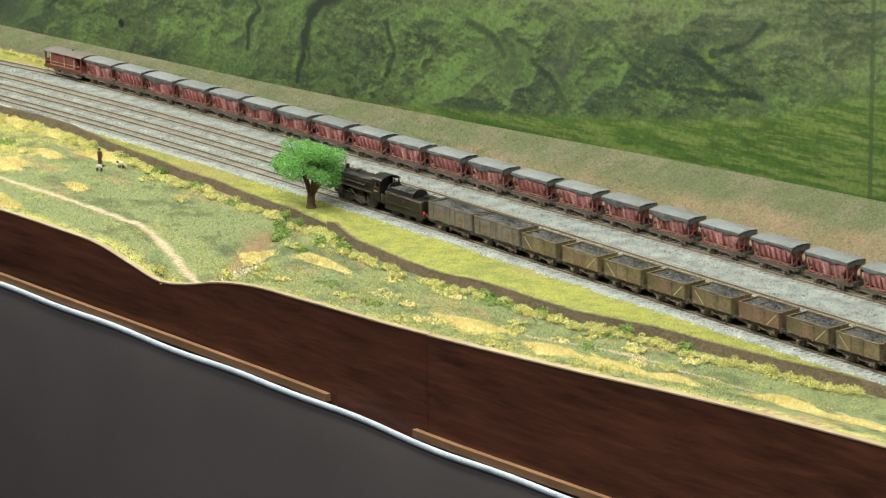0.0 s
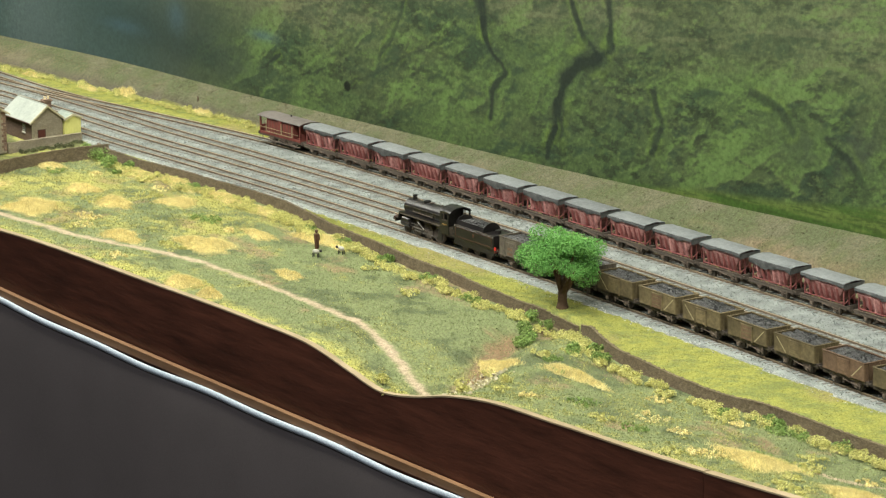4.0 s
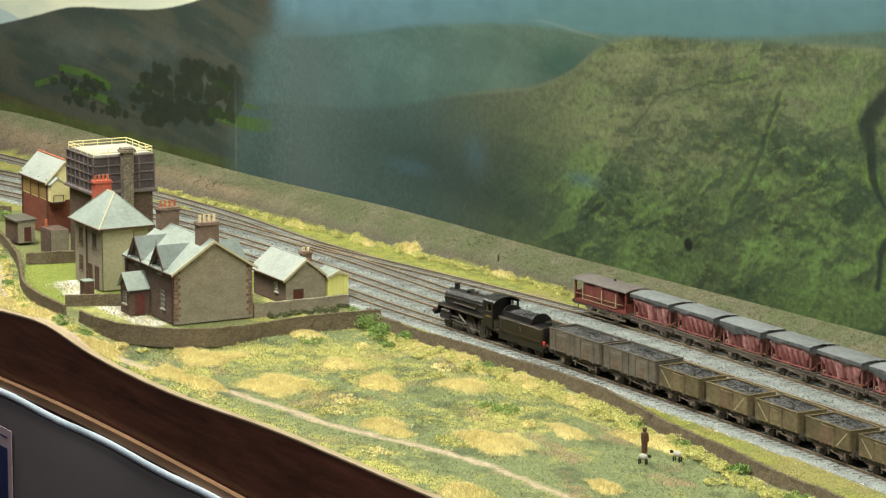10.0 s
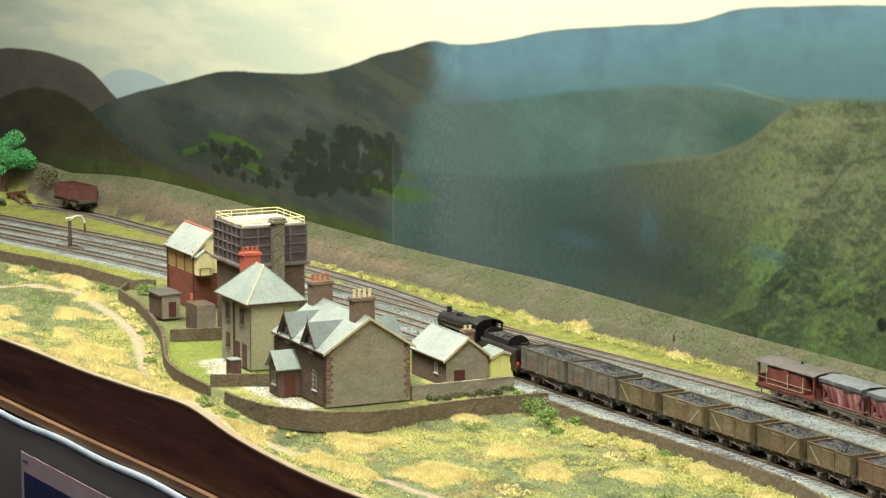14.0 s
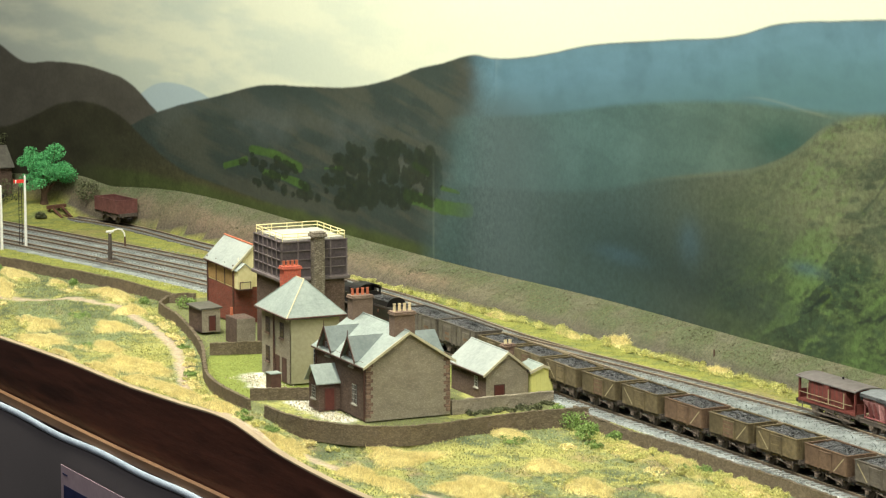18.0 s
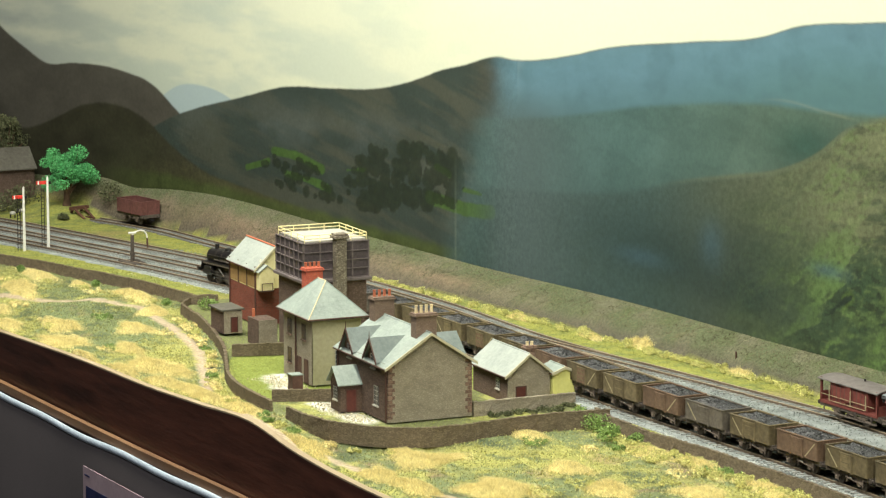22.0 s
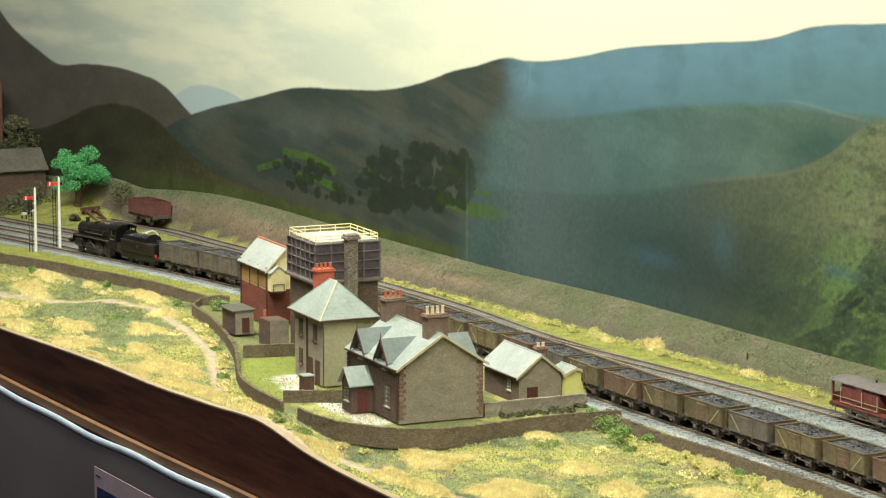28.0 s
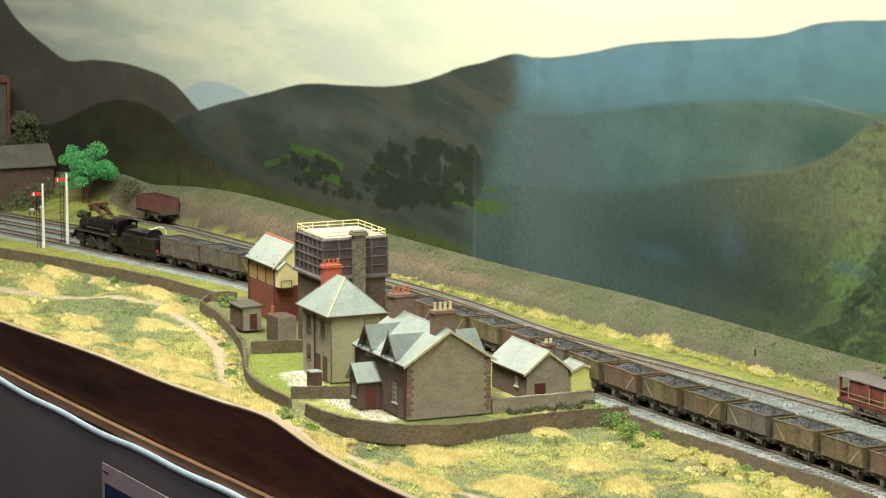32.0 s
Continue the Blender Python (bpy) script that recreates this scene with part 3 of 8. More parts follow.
def strip_sheet(name, x, y0, y1, z, mat, label, slope=0.12, drop=0.05):
    """A raised bed between two edges, with sloping shoulders."""
    prof = [(0.0, -drop, 0), (slope, 0, 0), (0, 0, 0.25), (0, 0, 0.5), (0, 0, 0.75), (-slope, 0, 1), (0.0, -drop, 1)]
    rows = []
    for dy, dz, k in prof:
        rows.append(np.c_[x, y0 + (y1 - y0) * k + dy, z + dz])
    v = np.stack(rows, 1).reshape(-1, 3)
    m, n = len(prof), len(x)
    i = (np.arange(n - 1)[:, None] * m + np.arange(m - 1)[None, :]).ravel()
    return tagged(arrays(name, v, np.c_[i, i + m, i + m + 1, i + 1], mat, smooth=False), label, "track bed", kind="structure")


def ballast():
    x = np.linspace(-27.5, 44, 640)
    yd = np.interp(x, ROAD_D[0], ROAD_D[1])
    yb = np.interp(x, ROAD_B[0], ROAD_B[1])
    ya = np.where(x > -9.0, np.interp(x, LOOP_A[0], LOOP_A[1]), -99)
    wob = 0.05 * (fbm(x * 3, x * 0 + 2, 5) - 0.5)
    strip_sheet("track_bed", x, np.maximum(yd - 0.46 + wob, knots(x, WALL_X, WALL_Y) + 0.05), np.maximum(yb, ya) + 0.34 + wob, level(x) - 0.034, BALLAST, "grey stone ballast bed under the running lines")
    x = np.linspace(-22.3, -8.0, 140)
    ys = np.interp(x, SIDING[0], SIDING[1])
    strip_sheet("track_bed", x, ys - 0.24, ys + 0.24, level(x) - 0.03, BALLAST, "grey ballast bed under the siding", 0.08)


def sweep(name, line, offset, prof, mat, s0, s1, parent, step_len=0.22):
    """Sweeps a y, z outline along a line between two lengths."""
    x, y, z, a = line
    s = np.arange(max(s0, a[0] + 0.05), min(s1, a[-1] - 0.05), step_len)
    px, py, pz = (np.interp(s, a, c) for c in (x, y, z))
    tx, ty = np.gradient(px), np.gradient(py)
    n = np.hypot(tx, ty)
    nx, ny = -ty / n, tx / n
    m = len(prof)
    v = np.stack([np.c_[px + nx * (offset + o), py + ny * (offset + o), pz + h] for o, h in prof], 1).reshape(-1, 3)
    i = np.arange(len(s) - 1)[:, None] * m
    j = np.arange(m)
    q = np.stack([i + j, i + m + j, i + m + (j + 1) % m, i + (j + 1) % m], -1).reshape(-1, 4)
    return arrays(name, v, q, mat, parent)


def track(line, s0, s1, label):
    t = empty("railway_track")
    tagged(t, label, "track", "tracks of the station")
    for side in (-1, 1):
        r = sweep("rail", line, 0.105 * side, [(-0.011, -0.03), (0.011, -0.03), (0.008, -0.003), (-0.008, -0.003)], RAIL, s0, s1, t)
        sweep("rail_head", line, 0.105 * side, [(-0.0085, -0.003), (0.0085, -0.003), (0.0085, 0.002), (-0.0085, 0.002)], RAILTOP, s0, s1, r)
    x, y, z, a = line
    s = np.arange(max(s0, a[0] + 0.05), min(s1, a[-1] - 0.05), 0.115)
    px, py, pz = (np.interp(s, a, c) for c in (x, y, z))
    ang = np.arctan2(np.gradient(py), np.gradient(px)) + np.random.RandomState(4).normal(0, 0.01, len(s))
    cx, sx = np.cos(ang), np.sin(ang)
    base = np.array([(u, w, h) for h in (-0.05, -0.024) for u, w in ((-0.021, -0.21), (0.021, -0.21), (0.021, 0.21), (-0.021, 0.21))])
    f = np.array([(4, 5, 6, 7), (0, 4, 7, 3), (1, 2, 6, 5), (0, 1, 5, 4), (3, 7, 6, 2)])
    near = (px > -9) & (px < 22)
    if near.any():
        one = arrays("sleeper", base, f, SLEEPER, t)
        for k, i in enumerate(np.flatnonzero(near)):
            ob = one if k == 0 else new("sleeper", one.data)
            ob.parent = t
            ob.matrix_basis = at(px[i], py[i], pz[i], math.degrees(ang[i]))
    px, py, pz, cx, sx = (c[~near] for c in (px, py, pz, cx, sx))
    v = np.stack([np.c_[px + u * cx - w * sx, py + u * sx + w * cx, pz + h] for u, w, h in base], 1).reshape(-1, 3)
    q = (np.arange(len(px))[:, None, None] * 8 + f[None]).reshape(-1, 4)
    tagged(arrays("far_timbering", v, q, SLEEPER, t), "weathered timber sleepers further along the line", kind="stuff")


def chips(name, x, y, z, size, mat, label, seed, category="ballast"):
    """Loose stone chips, one small tetrahedron each."""
    rng = np.random.RandomState(seed)
    n = len(x)
    p = np.c_[x, y, z]
    d = rng.normal(0, 1, (n, 4, 3))
    d /= np.linalg.norm(d, axis=2, keepdims=True)
    v = (p[:, None, :] + d * (size * (0.6 + 0.8 * rng.rand(n)))[:, None, None]).reshape(-1, 3)
    f = np.array([(0, 1, 2), (0, 2, 3), (0, 3, 1), (1, 3, 2)])
    q = (np.arange(n)[:, None, None] * 4 + f[None]).reshape(-1, 3)
    return tagged(arrays(name, v, q, mat), label, category, kind="stuff")


def loose_stone():
    rng = np.random.RandomState(12)
    n = 9000
    x = rng.uniform(-16, 23, n)
    yd = np.interp(x, ROAD_D[0], ROAD_D[1])
    y = yd - 0.30 - np.abs(rng.normal(0, 0.085, n))
    y = np.maximum(y, knots(x, WALL_X, WALL_Y) + 0.09 + 0.03 * rng.rand(n))
    chips("ballast_shoulder", x, y, level(x) - 0.04 + 0.0 * x, 0.014, BALLAST_PALE, "pale stone chips along the ballast shoulder", 13)
    n = 46000
    x = rng.uniform(-18, 23, n)
    yd, yb = np.interp(x, ROAD_D[0], ROAD_D[1]), np.interp(x, ROAD_B[0], ROAD_B[1])
    y = yd - 0.3 + (yb - yd + 0.62 + 0.45 * step(x, -6, -1)) * rng.rand(n)
    chips("ballast_chips", x, y, level(x) - 0.028 + 0.006 * rng.rand(n), 0.013, BALLAST, "loose grey ballast chips", 14)
    n = 420
    t = rng.rand(n)
    x = 11.75 - 0.5 * t + rng.normal(0, 0.16, n)
    y = -5.3 + 1.3 * t + rng.normal(0, 0.12, n)
    y = np.maximum(y, front(x) + 0.05 + 0.05 * rng.rand(n))
    chips("stream_stones", x, y, ground_height(x, y) + 0.012, 0.036, STONE_LIT, "pale stones along the dry stream bed", 15, "stones")
    n = 1500
    k = rng.rand(n) < 0.55
    t = rng.rand(n)
    x = np.where(k, -6.9 + 1.5 * t, -4.9 + 1.3 * t) + rng.normal(0, 0.05, n)
    y = np.where(k, -5.05, -5.08) + rng.normal(0, 0.10, n)
    chips("gravel", x, y, ground_height(x, y) + 0.006, 0.014, STONE_LIT, "white gravel of the garden paths", 16, "gravel")


# ---- printed backscene ----
def backscene():
    nz = 300
    xs = np.r_[np.linspace(-34, -26, 90)[:-1], np.linspace(-26, 21, 1640), np.linspace(21, 43, 200)[1:]]
    nx = len(xs)
    X = np.repeat(xs, nz)
    lo = knots(xs, BANK_X, BANK_Z) - 0.12
    Z = (lo[:, None] + (6.2 - lo[:, None]) * np.linspace(0, 1, nz)[None, :]).ravel()
    c = lambda *v: np.array(v)[None, :]
    wash = lambda *v: np.repeat(c(*v), len(X), 0)
    mixin = lambda a, b, k: a * (1 - k[:, None]) + b * k[:, None]
    bump = lambda x, z, rx, rz: np.exp(-(((X - x) / rx) ** 2) - ((Z - z) / rz) ** 2)
    n1, n2, n3 = fbm(X * 0.8, Z * 1.6, 101), fbm(X * 2.6, Z * 3.4, 111), fbm(X * 8, Z * 10, 121)
    n4 = fbm(X * 15, Z * 22, 126, 3)
    jag = 0.03 * (n3 - 0.5)
    # sky with thin cloud
    cloud = fbm(X * 0.35, Z * 1.3, 141)
    tone = mixin(wash(0.565, 0.575, 0.43), c(0.44, 0.48, 0.39), step(cloud, 0.44, 0.66) * (1 - step(X, -20, -8)))
    tone = mixin(tone, c(0.28, 0.30, 0.27), (1 - step(X, -27, -20)) * (0.4 + 0.6 * step(cloud, 0.4, 0.7)))
    # left sheet of the print: dark fells round a valley
    L = X < -10.9
    far = step(knots(X, [-34, -21.2, -20.5, -19.8, -19.2, -18.5, 40], [1.5, 1.9, 2.25, 2.3, 2.2, 1.9, 1.5]) - Z, -0.01, 0.02) * L
    tone = mixin(tone, c(0.33, 0.40, 0.40), far)
    big = step(knots(X, [-34, -26.5, -25.4, -24.7, -24.2, -23.4, -22.7, -21.9, -21.2, -20.6, -20.1, -19.5], [5.2, 4.2, 3.0, 2.6, 2.38, 2.42, 2.43, 2.36, 2.2, 1.85, 1.55, 1.2]) + 0.5 * jag - Z, -0.018, 0.02) * (X < -19.3)
    tone = mixin(tone, wash(0.066, 0.061, 0.048) * (0.75 + 0.5 * n2)[:, None], big)
    mid = step(knots(X, [-21.6, -20.6, -20.0, -18.8, -17.6, -16.2, -14.9, -13.6, -13.1, -12.4, -11.5, -10.9], [1.3, 1.72, 1.9, 2.18, 2.46, 2.56, 2.67, 2.95, 3.1, 3.24, 3.44, 3.42]) + 0.5 * jag - Z, -0.018, 0.02) * L * step(X, -21.6, -21.4)
    streak = fbm(X * 0.7 + 0.6 * Z, Z * 4.5 + 0.8 * X, 147)
    fell = mixin(wash(0.042, 0.046, 0.034), c(0.026, 0.035, 0.029), step(streak, 0.40, 0.62))
    fell = mixin(fell, c(0.060, 0.072, 0.066), step(Z, 1.1, 1.9) * (1 - step(Z, 1.9, 2.5)) * step(n1, 0.35, 0.65) * 0.45)
    tone = mixin(tone, fell * (1.02 + 0.4 * n2)[:, None], mid)
    near = step(knots(X, [-34, -25.5, -24.5, -23.9, -23.3, -22.7, -22.1, -21.5, -20.7, -19.8, -18.7, -17.4, -15, -12.4], [1.2, 1.1, 1.2, 1.42, 1.66, 1.78, 1.76, 1.62, 1.2, 0.85, 0.7, 0.55, 0.4, 0.3]) + jag - Z, -0.02, 0.04) * L
    tone = mixin(tone, mixin(wash(0.030, 0.029, 0.017), c(0.066, 0.064, 0.030), step(1.25 - Z - 0.25 * n1, 0.0, 0.85) * step(X, -23.5, -20)) * (0.62 + 0.8 * n2)[:, None], near)
    # lit meadows between the woods
    meadow = np.zeros(len(X))
    for pts, wd in (([(-17.85, 1.39), (-17.2, 1.36), (-16.5, 1.22)], 0.075), ([(-18.6, 1.04), (-18.0, 1.2)], 0.045), ([(-17.5, 1.04), (-16.8, 1.0), (-16.3, 0.92)], 0.065), ([(-15.8, 1.28), (-15.3, 1.34)], 0.025), ([(-13.4, 1.12), (-12.4, 1.06), (-11.6, 1.10)], 0.11), ([(-13.2, 1.62), (-12.8, 1.55)], 0.05),
                    ([(-12.4, 1.36), (-11.9, 1.34)], 0.03)):
        d = near_line(X, Z, pts) + 0.07 * (n2 - 0.5)
        meadow = np.maximum(meadow, 1 - step(d, wd * 0.8, wd * 1.15))
    tone = mixin(tone, wash(0.046, 0.090, 0.019) * (0.7 + 0.6 * n3)[:, None], meadow * (X < -11.3) * 0.85)
    woods = np.zeros(len(X))
    crowns = np.random.RandomState(77)
    for k in range(190):
        u = crowns.rand()
        cx, cz = (-15.4 + 2.9 * u, 0.75 + 0.95 * crowns.rand() ** 1.3 + 0.35 * u) if k < 140 else (-18.3 + 3.4 * crowns.rand(), 0.75 + 0.55 * crowns.rand())
        r = crowns.uniform(0.09, 0.2) * (1.0 if k < 140 else 0.7)
        woods = np.maximum(woods, 1 - step(np.hypot((X - cx) / r, (Z - cz) / (r * crowns.uniform(0.6, 1.0))) + 0.6 * (n3 - 0.5), 0.8, 1.05))
    tone = mixin(tone, wash(0.016, 0.022, 0.013) * (0.6 + 0.8 * n3)[:, None], woods * L * 0.8)
    low = step(knots(X, [-26, -21, -19, -16, -13, -12.4, -10, -7], [0.4, 0.75, 0.68, 0.55, 0.5, 0.5, 0.42, 0.3]) + 0.12 * (n2 - 0.5) - Z, 0, 0.14) * step(X, -23.2, -20.8) * (1 - step(X, -11, -8))
    tone = mixin(tone, wash(0.050, 0.066, 0.021) * (0.6 + 0.8 * n2)[:, None], low * 0.9)
    # right sheets: hazy ridge, then open hillside with gullies
    R = step(X - 0.33 * (Z - 2.0) + 0.22 * (n2 - 0.5), -12.7, -11.1) * (1 - 0.9 * meadow * (X < -11.3))
    sky = knots(X, [-12.6, -11.9, -11.5, -11.1, -9.4, -8.7, -6.5, -4.6, -4.0, -2.4, 2, 8, 20, 45], [3.19, 3.3, 3.45, 3.44, 3.64, 3.78, 4.05, 4.28, 4.43, 4.61, 4.9, 5.3, 5.8, 6.2])
    ridge = step(sky + 0.3 * jag - Z, -0.018, 0.018) * R
    depth = np.clip((sky - Z) / 0.9, 0, 1)
    haze = mixin(wash(0.085, 0.160, 0.195), c(0.075, 0.155, 0.165), step(X, -8, -4) * depth)
    haze = mixin(haze, c(0.055, 0.105, 0.125), step(fbm(X * 1.3 - Z, Z * 1.5 + X, 143), 0.42, 0.7) * 0.4)
    haze = mixin(haze, c(0.10, 0.105, 0.075), step(0.04 - np.abs(sky - Z), 0, 0.03) * 0.5)
    haze = mixin(haze, c(0.040, 0.037, 0.028), 1 - step(X + 0.35 * (Z - 3.4) + 0.3 * (n2 - 0.5), -12.0, -11.4))
    streaky = fbm(X * 3.2 - 2.4 * Z, Z * 8 + 1.2 * X, 137, 5)
    haze = haze * (0.82 + 0.2 * streaky + 0.16 * fbm(X * 1.1, Z * 5 - 0.4 * X, 138))[:, None]
    haze = mixin(haze, c(0.060, 0.115, 0.118), step(depth, 0.35, 1.0) * 0.5)
    tone = mixin(tone, haze, ridge)
    lip_z = knots(X, [-12.6, -10.1, -7.2, -4.5, -3.2, -2.3, 0, 4, 10, 45], [2.45, 2.7, 3.15, 3.42, 3.45, 3.5, 3.7, 4.2, 4.9, 5.4])
    lip = step(lip_z + 0.5 * jag - Z, -0.03, 0.08) * R
    across = fbm(X * 1.05 - 1.1 * Z, Z * 0.5 + 0.35 * X, 133, 5)
    slope = mixin(wash(0.055, 0.098, 0.092), c(0.066, 0.100, 0.074), step(X, -9, -3))
    slope = mixin(slope, c(0.024, 0.052, 0.044), step(across, 0.46, 0.66) * 0.2)
    slope = mixin(slope, c(0.020, 0.052, 0.040), bump(-3.6, 2.95, 0.9, 0.35) * 0.8)
    slope = slope * (0.80 + 0.22 * n2 + 0.18 * streaky + 0.10 * step(fbm(X * 0.9, Z * 4 + 0.5 * X, 139), 0.45, 0.6))[:, None]
    tone = mixin(tone, slope, lip)
    glint = step(0.03 - np.abs(Z - knots(X, [-12.6, -5.5, -4.2, -3.2, 45], [0, 3.3, 3.48, 3.42, 3.3])), 0, 0.03) * step(X, -4.9, -3.9) * (1 - step(X, -3.0, -2.4))
    tone = mixin(tone, c(0.24, 0.23, 0.15), glint * 0.25)
    # the near hillside, its folds running down to the valley
    fold_z = knots(X, [-12.6, -9.5, -8, -6.6, -5.2, -4.3, -3.4, -2.7, -2.2, 0, 3, 45], [1.45, 1.68, 1.88, 2.18, 2.42, 2.58, 2.9, 3.3, 3.45, 3.65, 3.9, 5])
    fold = step(fold_z + 0.6 * jag - Z, -0.03, 0.10) * R
    # ridged relief of knolls and gullies, shaded as by a high sun from the left
    wx, wz = X + 0.9 * (n1 - 0.5) + 0.28 * (n2 - 0.5), Z + 0.5 * (fbm(X * 0.9 + 7, Z * 1.2, 151) - 0.5) + 0.16 * (n2 - 0.5)
    height, amp, freq = np.zeros(len(X)), 1.0, 0.48
    for o in range(6):
        turn = 0.5 + 0.9 * o
        u, v = wx * math.cos(turn) - wz * math.sin(turn), wx * math.sin(turn) + wz * math.cos(turn)
        height += amp * (1 - np.abs(2 * fbm(u * freq, v * freq, 155 + 3 * o, 1) - 1)) ** 1.3
        amp, freq = amp * 0.38, freq * 1.95
    height = height.reshape(nx, nz)
    gx = np.gradient(height, axis=0) / np.gradient(xs)[:, None]
    gz = np.gradient(height, axis=1) / ((6.2 - lo) / (nz - 1))[:, None]
    shade = (0.55 * gx - 0.85 * gz).ravel()
    lit = np.tanh(shade / (1.15 * np.std(shade)))
    tuft = step(fbm(X * 4.6 + Z, Z * 11.0, 161, 5), 0.55, 0.61) * step(n1, 0.30, 0.58)
    fleck = fbm(X * 9, Z * 24, 163, 3)
    sunny = step(X + 2.2 * (n1 - 0.5) + 0.3 * step(Z, 1.6, 2.4), -6.0, -1.6)
    high = step(Z + 0.4 * (n1 - 0.5), 2.2, 3.1) * (1 - 0.45 * step(X, 5, 9))
    high = np.maximum(high, step(Z + 0.5 * (n1 - 0.5) + 0.2 * (n2 - 0.5), 1.25, 2.1) * (1 - step(X, -2.0, 2.5)))
    hill = mixin(mixin(wash(0.040, 0.066, 0.060), c(0.050, 0.064, 0.044), step(X, -8, -5)), c(0.064, 0.098, 0.036), sunny)
    hill = mixin(hill, c(0.104, 0.110, 0.064), high * step(X, -7.0, -2.0) * 0.85)
    hill = mixin(hill, c(0.055, 0.072, 0.034), step(fbm(X * 0.5, Z * 0.9, 171), 0.50, 0.66) * sunny * 0.7)
    hill = mixin(hill, c(0.096, 0.158, 0.046), step(lit, 0.1, 1.0) * sunny * (1 - 0.5 * high) * 0.8)
    hill = mixin(hill, c(0.026, 0.046, 0.026), step(-lit, 0.05, 0.95) * (0.15 + 0.72 * sunny) * (1 - 0.4 * high))
    hill = mixin(hill, c(0.020, 0.028, 0.016), tuft * step(-lit, -0.9, 0.1) * sunny * (0.75 - 0.3 * high))
    hill = mixin(hill, c(0.022, 0.032, 0.017), step(fleck, 0.64, 0.72) * sunny * (0.4 - 0.1 * high))
    hill = mixin(hill, c(0.140, 0.180, 0.062), step(-fleck, -0.32, -0.24) * sunny * 0.28)
    hill = mixin(hill, c(0.036, 0.046, 0.034), bump(11.2, 1.75, 1.1, 0.4) * step(n2, 0.35, 0.6) * 0.85)
    hill = mixin(hill, c(0.135, 0.145, 0.075), step(fbm(X * 0.9, Z * 7 - 0.8 * X, 173), 0.55, 0.68) * high * step(X, -4, -2) * 0.6)
    hill = hill * (0.80 + 0.40 * n4)[:, None]
    tone = mixin(tone, hill, fold)
    tone = mixin(tone, c(0.115, 0.118, 0.066), step(0.05 - np.abs(Z - fold_z + 0.03), 0, 0.05) * step(X, -7.5, -5) * (1 - step(X, -3.2, -2.4)) * 0.5 * R)
    hazy = np.exp(-(((X + 10.8) / 1.5) ** 2)) * step(3.3 - Z, 0, 0.9) * step(X, -12.2, -11.2)
    tone = mixin(tone, c(0.068, 0.094, 0.092), hazy * 0.75)
    for x, z, rx, rz, k in ((-7.0, 1.1, 2.0, 0.5, 0.55), (-5.0, 0.8, 1.6, 0.35, 0.5), (-4.9, 1.5, 0.8, 0.5, 0.35)):
        tone = mixin(tone, c(0.013, 0.026, 0.025), bump(x, z, rx, rz) * k * R)
    for x, z, rx, rz, k in ((-5.85, 1.4, 0.28, 0.3, 0.5), (-7.6, 0.98, 0.6, 0.12, 0.5), (-3.1, 1.42, 0.4, 0.09, 0.6)):
        tone = mixin(tone, c(0.045, 0.085, 0.105), bump(x, z, rx, rz) * k * R)
    # gullies and runnels
    for pts, wd, k in (([(3.85, 3.5), (3.3, 3.25), (3.0, 2.95), (3.08, 2.55)], 0.135, 0.92), ([(3.08, 2.55), (3.22, 2.1), (3.66, 1.79), (3.3, 1.4), (3.26, 1.0)], 0.06, 0.85), ([(5.21, 3.57), (5.31, 3.09), (5.55, 2.64), (5.89, 2.35)], 0.055, 0.85),
                       ([(6.14, 3.49), (6.18, 3.05), (6.25, 2.54), (5.89, 2.31)], 0.065, 0.8), ([(5.89, 2.33), (5.4, 2.12), (5.03, 1.79), (4.93, 1.44), (4.94, 1.06)], 0.14, 0.93), ([(4.9, 1.1), (4.65, 0.6)], 0.06, 0.8), ([(3.8, 3.45), (4.3, 3.75), (5.1, 3.9)], 0.04, 0.7),
                       ([(-0.54, 1.0), (0.1, 1.2), (0.7, 1.5), (1.5, 1.85), (2.2, 2.1)], 0.03, 0.4), ([(0.25, 1.5), (0.6, 1.85), (0.9, 2.35), (1.0, 2.6), (1.27, 3.08)], 0.045, 0.5), ([(-1.3, 1.1), (-2.0, 0.9)], 0.03, 0.7), ([(-2.6, 1.15), (-3.2, 0.85)], 0.035, 0.7),
                       ([(-1.9, 2.3), (-1.4, 2.75), (-0.5, 3.0), (0.8, 3.25)], 0.022, 0.45), ([(7.2, 1.1), (7.4, 1.55), (7.2, 2.0)], 0.06, 0.6), ([(16.0, 2.08), (15.3, 2.2), (14.4, 2.6)], 0.08, 0.7), ([(15.9, 2.1), (14.6, 1.95), (13.4, 1.9)], 0.05, 0.6), ([(16.1, 3.2), (15.6, 2.85), (15.0, 2.6)], 0.06, 0.6),
                       ([(9.3, 2.35), (9.9, 2.2), (10.2, 1.9)], 0.07, 0.55), ([(10.9, 1.9), (11.3, 1.7), (11.6, 1.4)], 0.08, 0.55), ([(12.6, 2.6), (13.2, 2.2), (13.9, 1.95)], 0.05, 0.5)):
        d = near_line(X + 0.16 * (n2 - 0.5), Z + 0.10 * (n3 - 0.5), pts)
        tone = mixin(tone, c(0.028, 0.044, 0.026), np.exp(-d / (2.6 * wd)) * 0.55 * k * step(X, -4, 0))
        tone = mixin(tone, c(0.014, 0.021, 0.016), (1 - step(d / (0.25 + 1.5 * n2), wd * 0.4, wd * 1.3)) * k)
        tone = mixin(tone, c(0.125, 0.195, 0.036), step(d, wd, wd * 1.6) * (1 - step(d, wd * 1.6, wd * 3.2)) * 0.30 * step(n2, 0.45, 0.6))
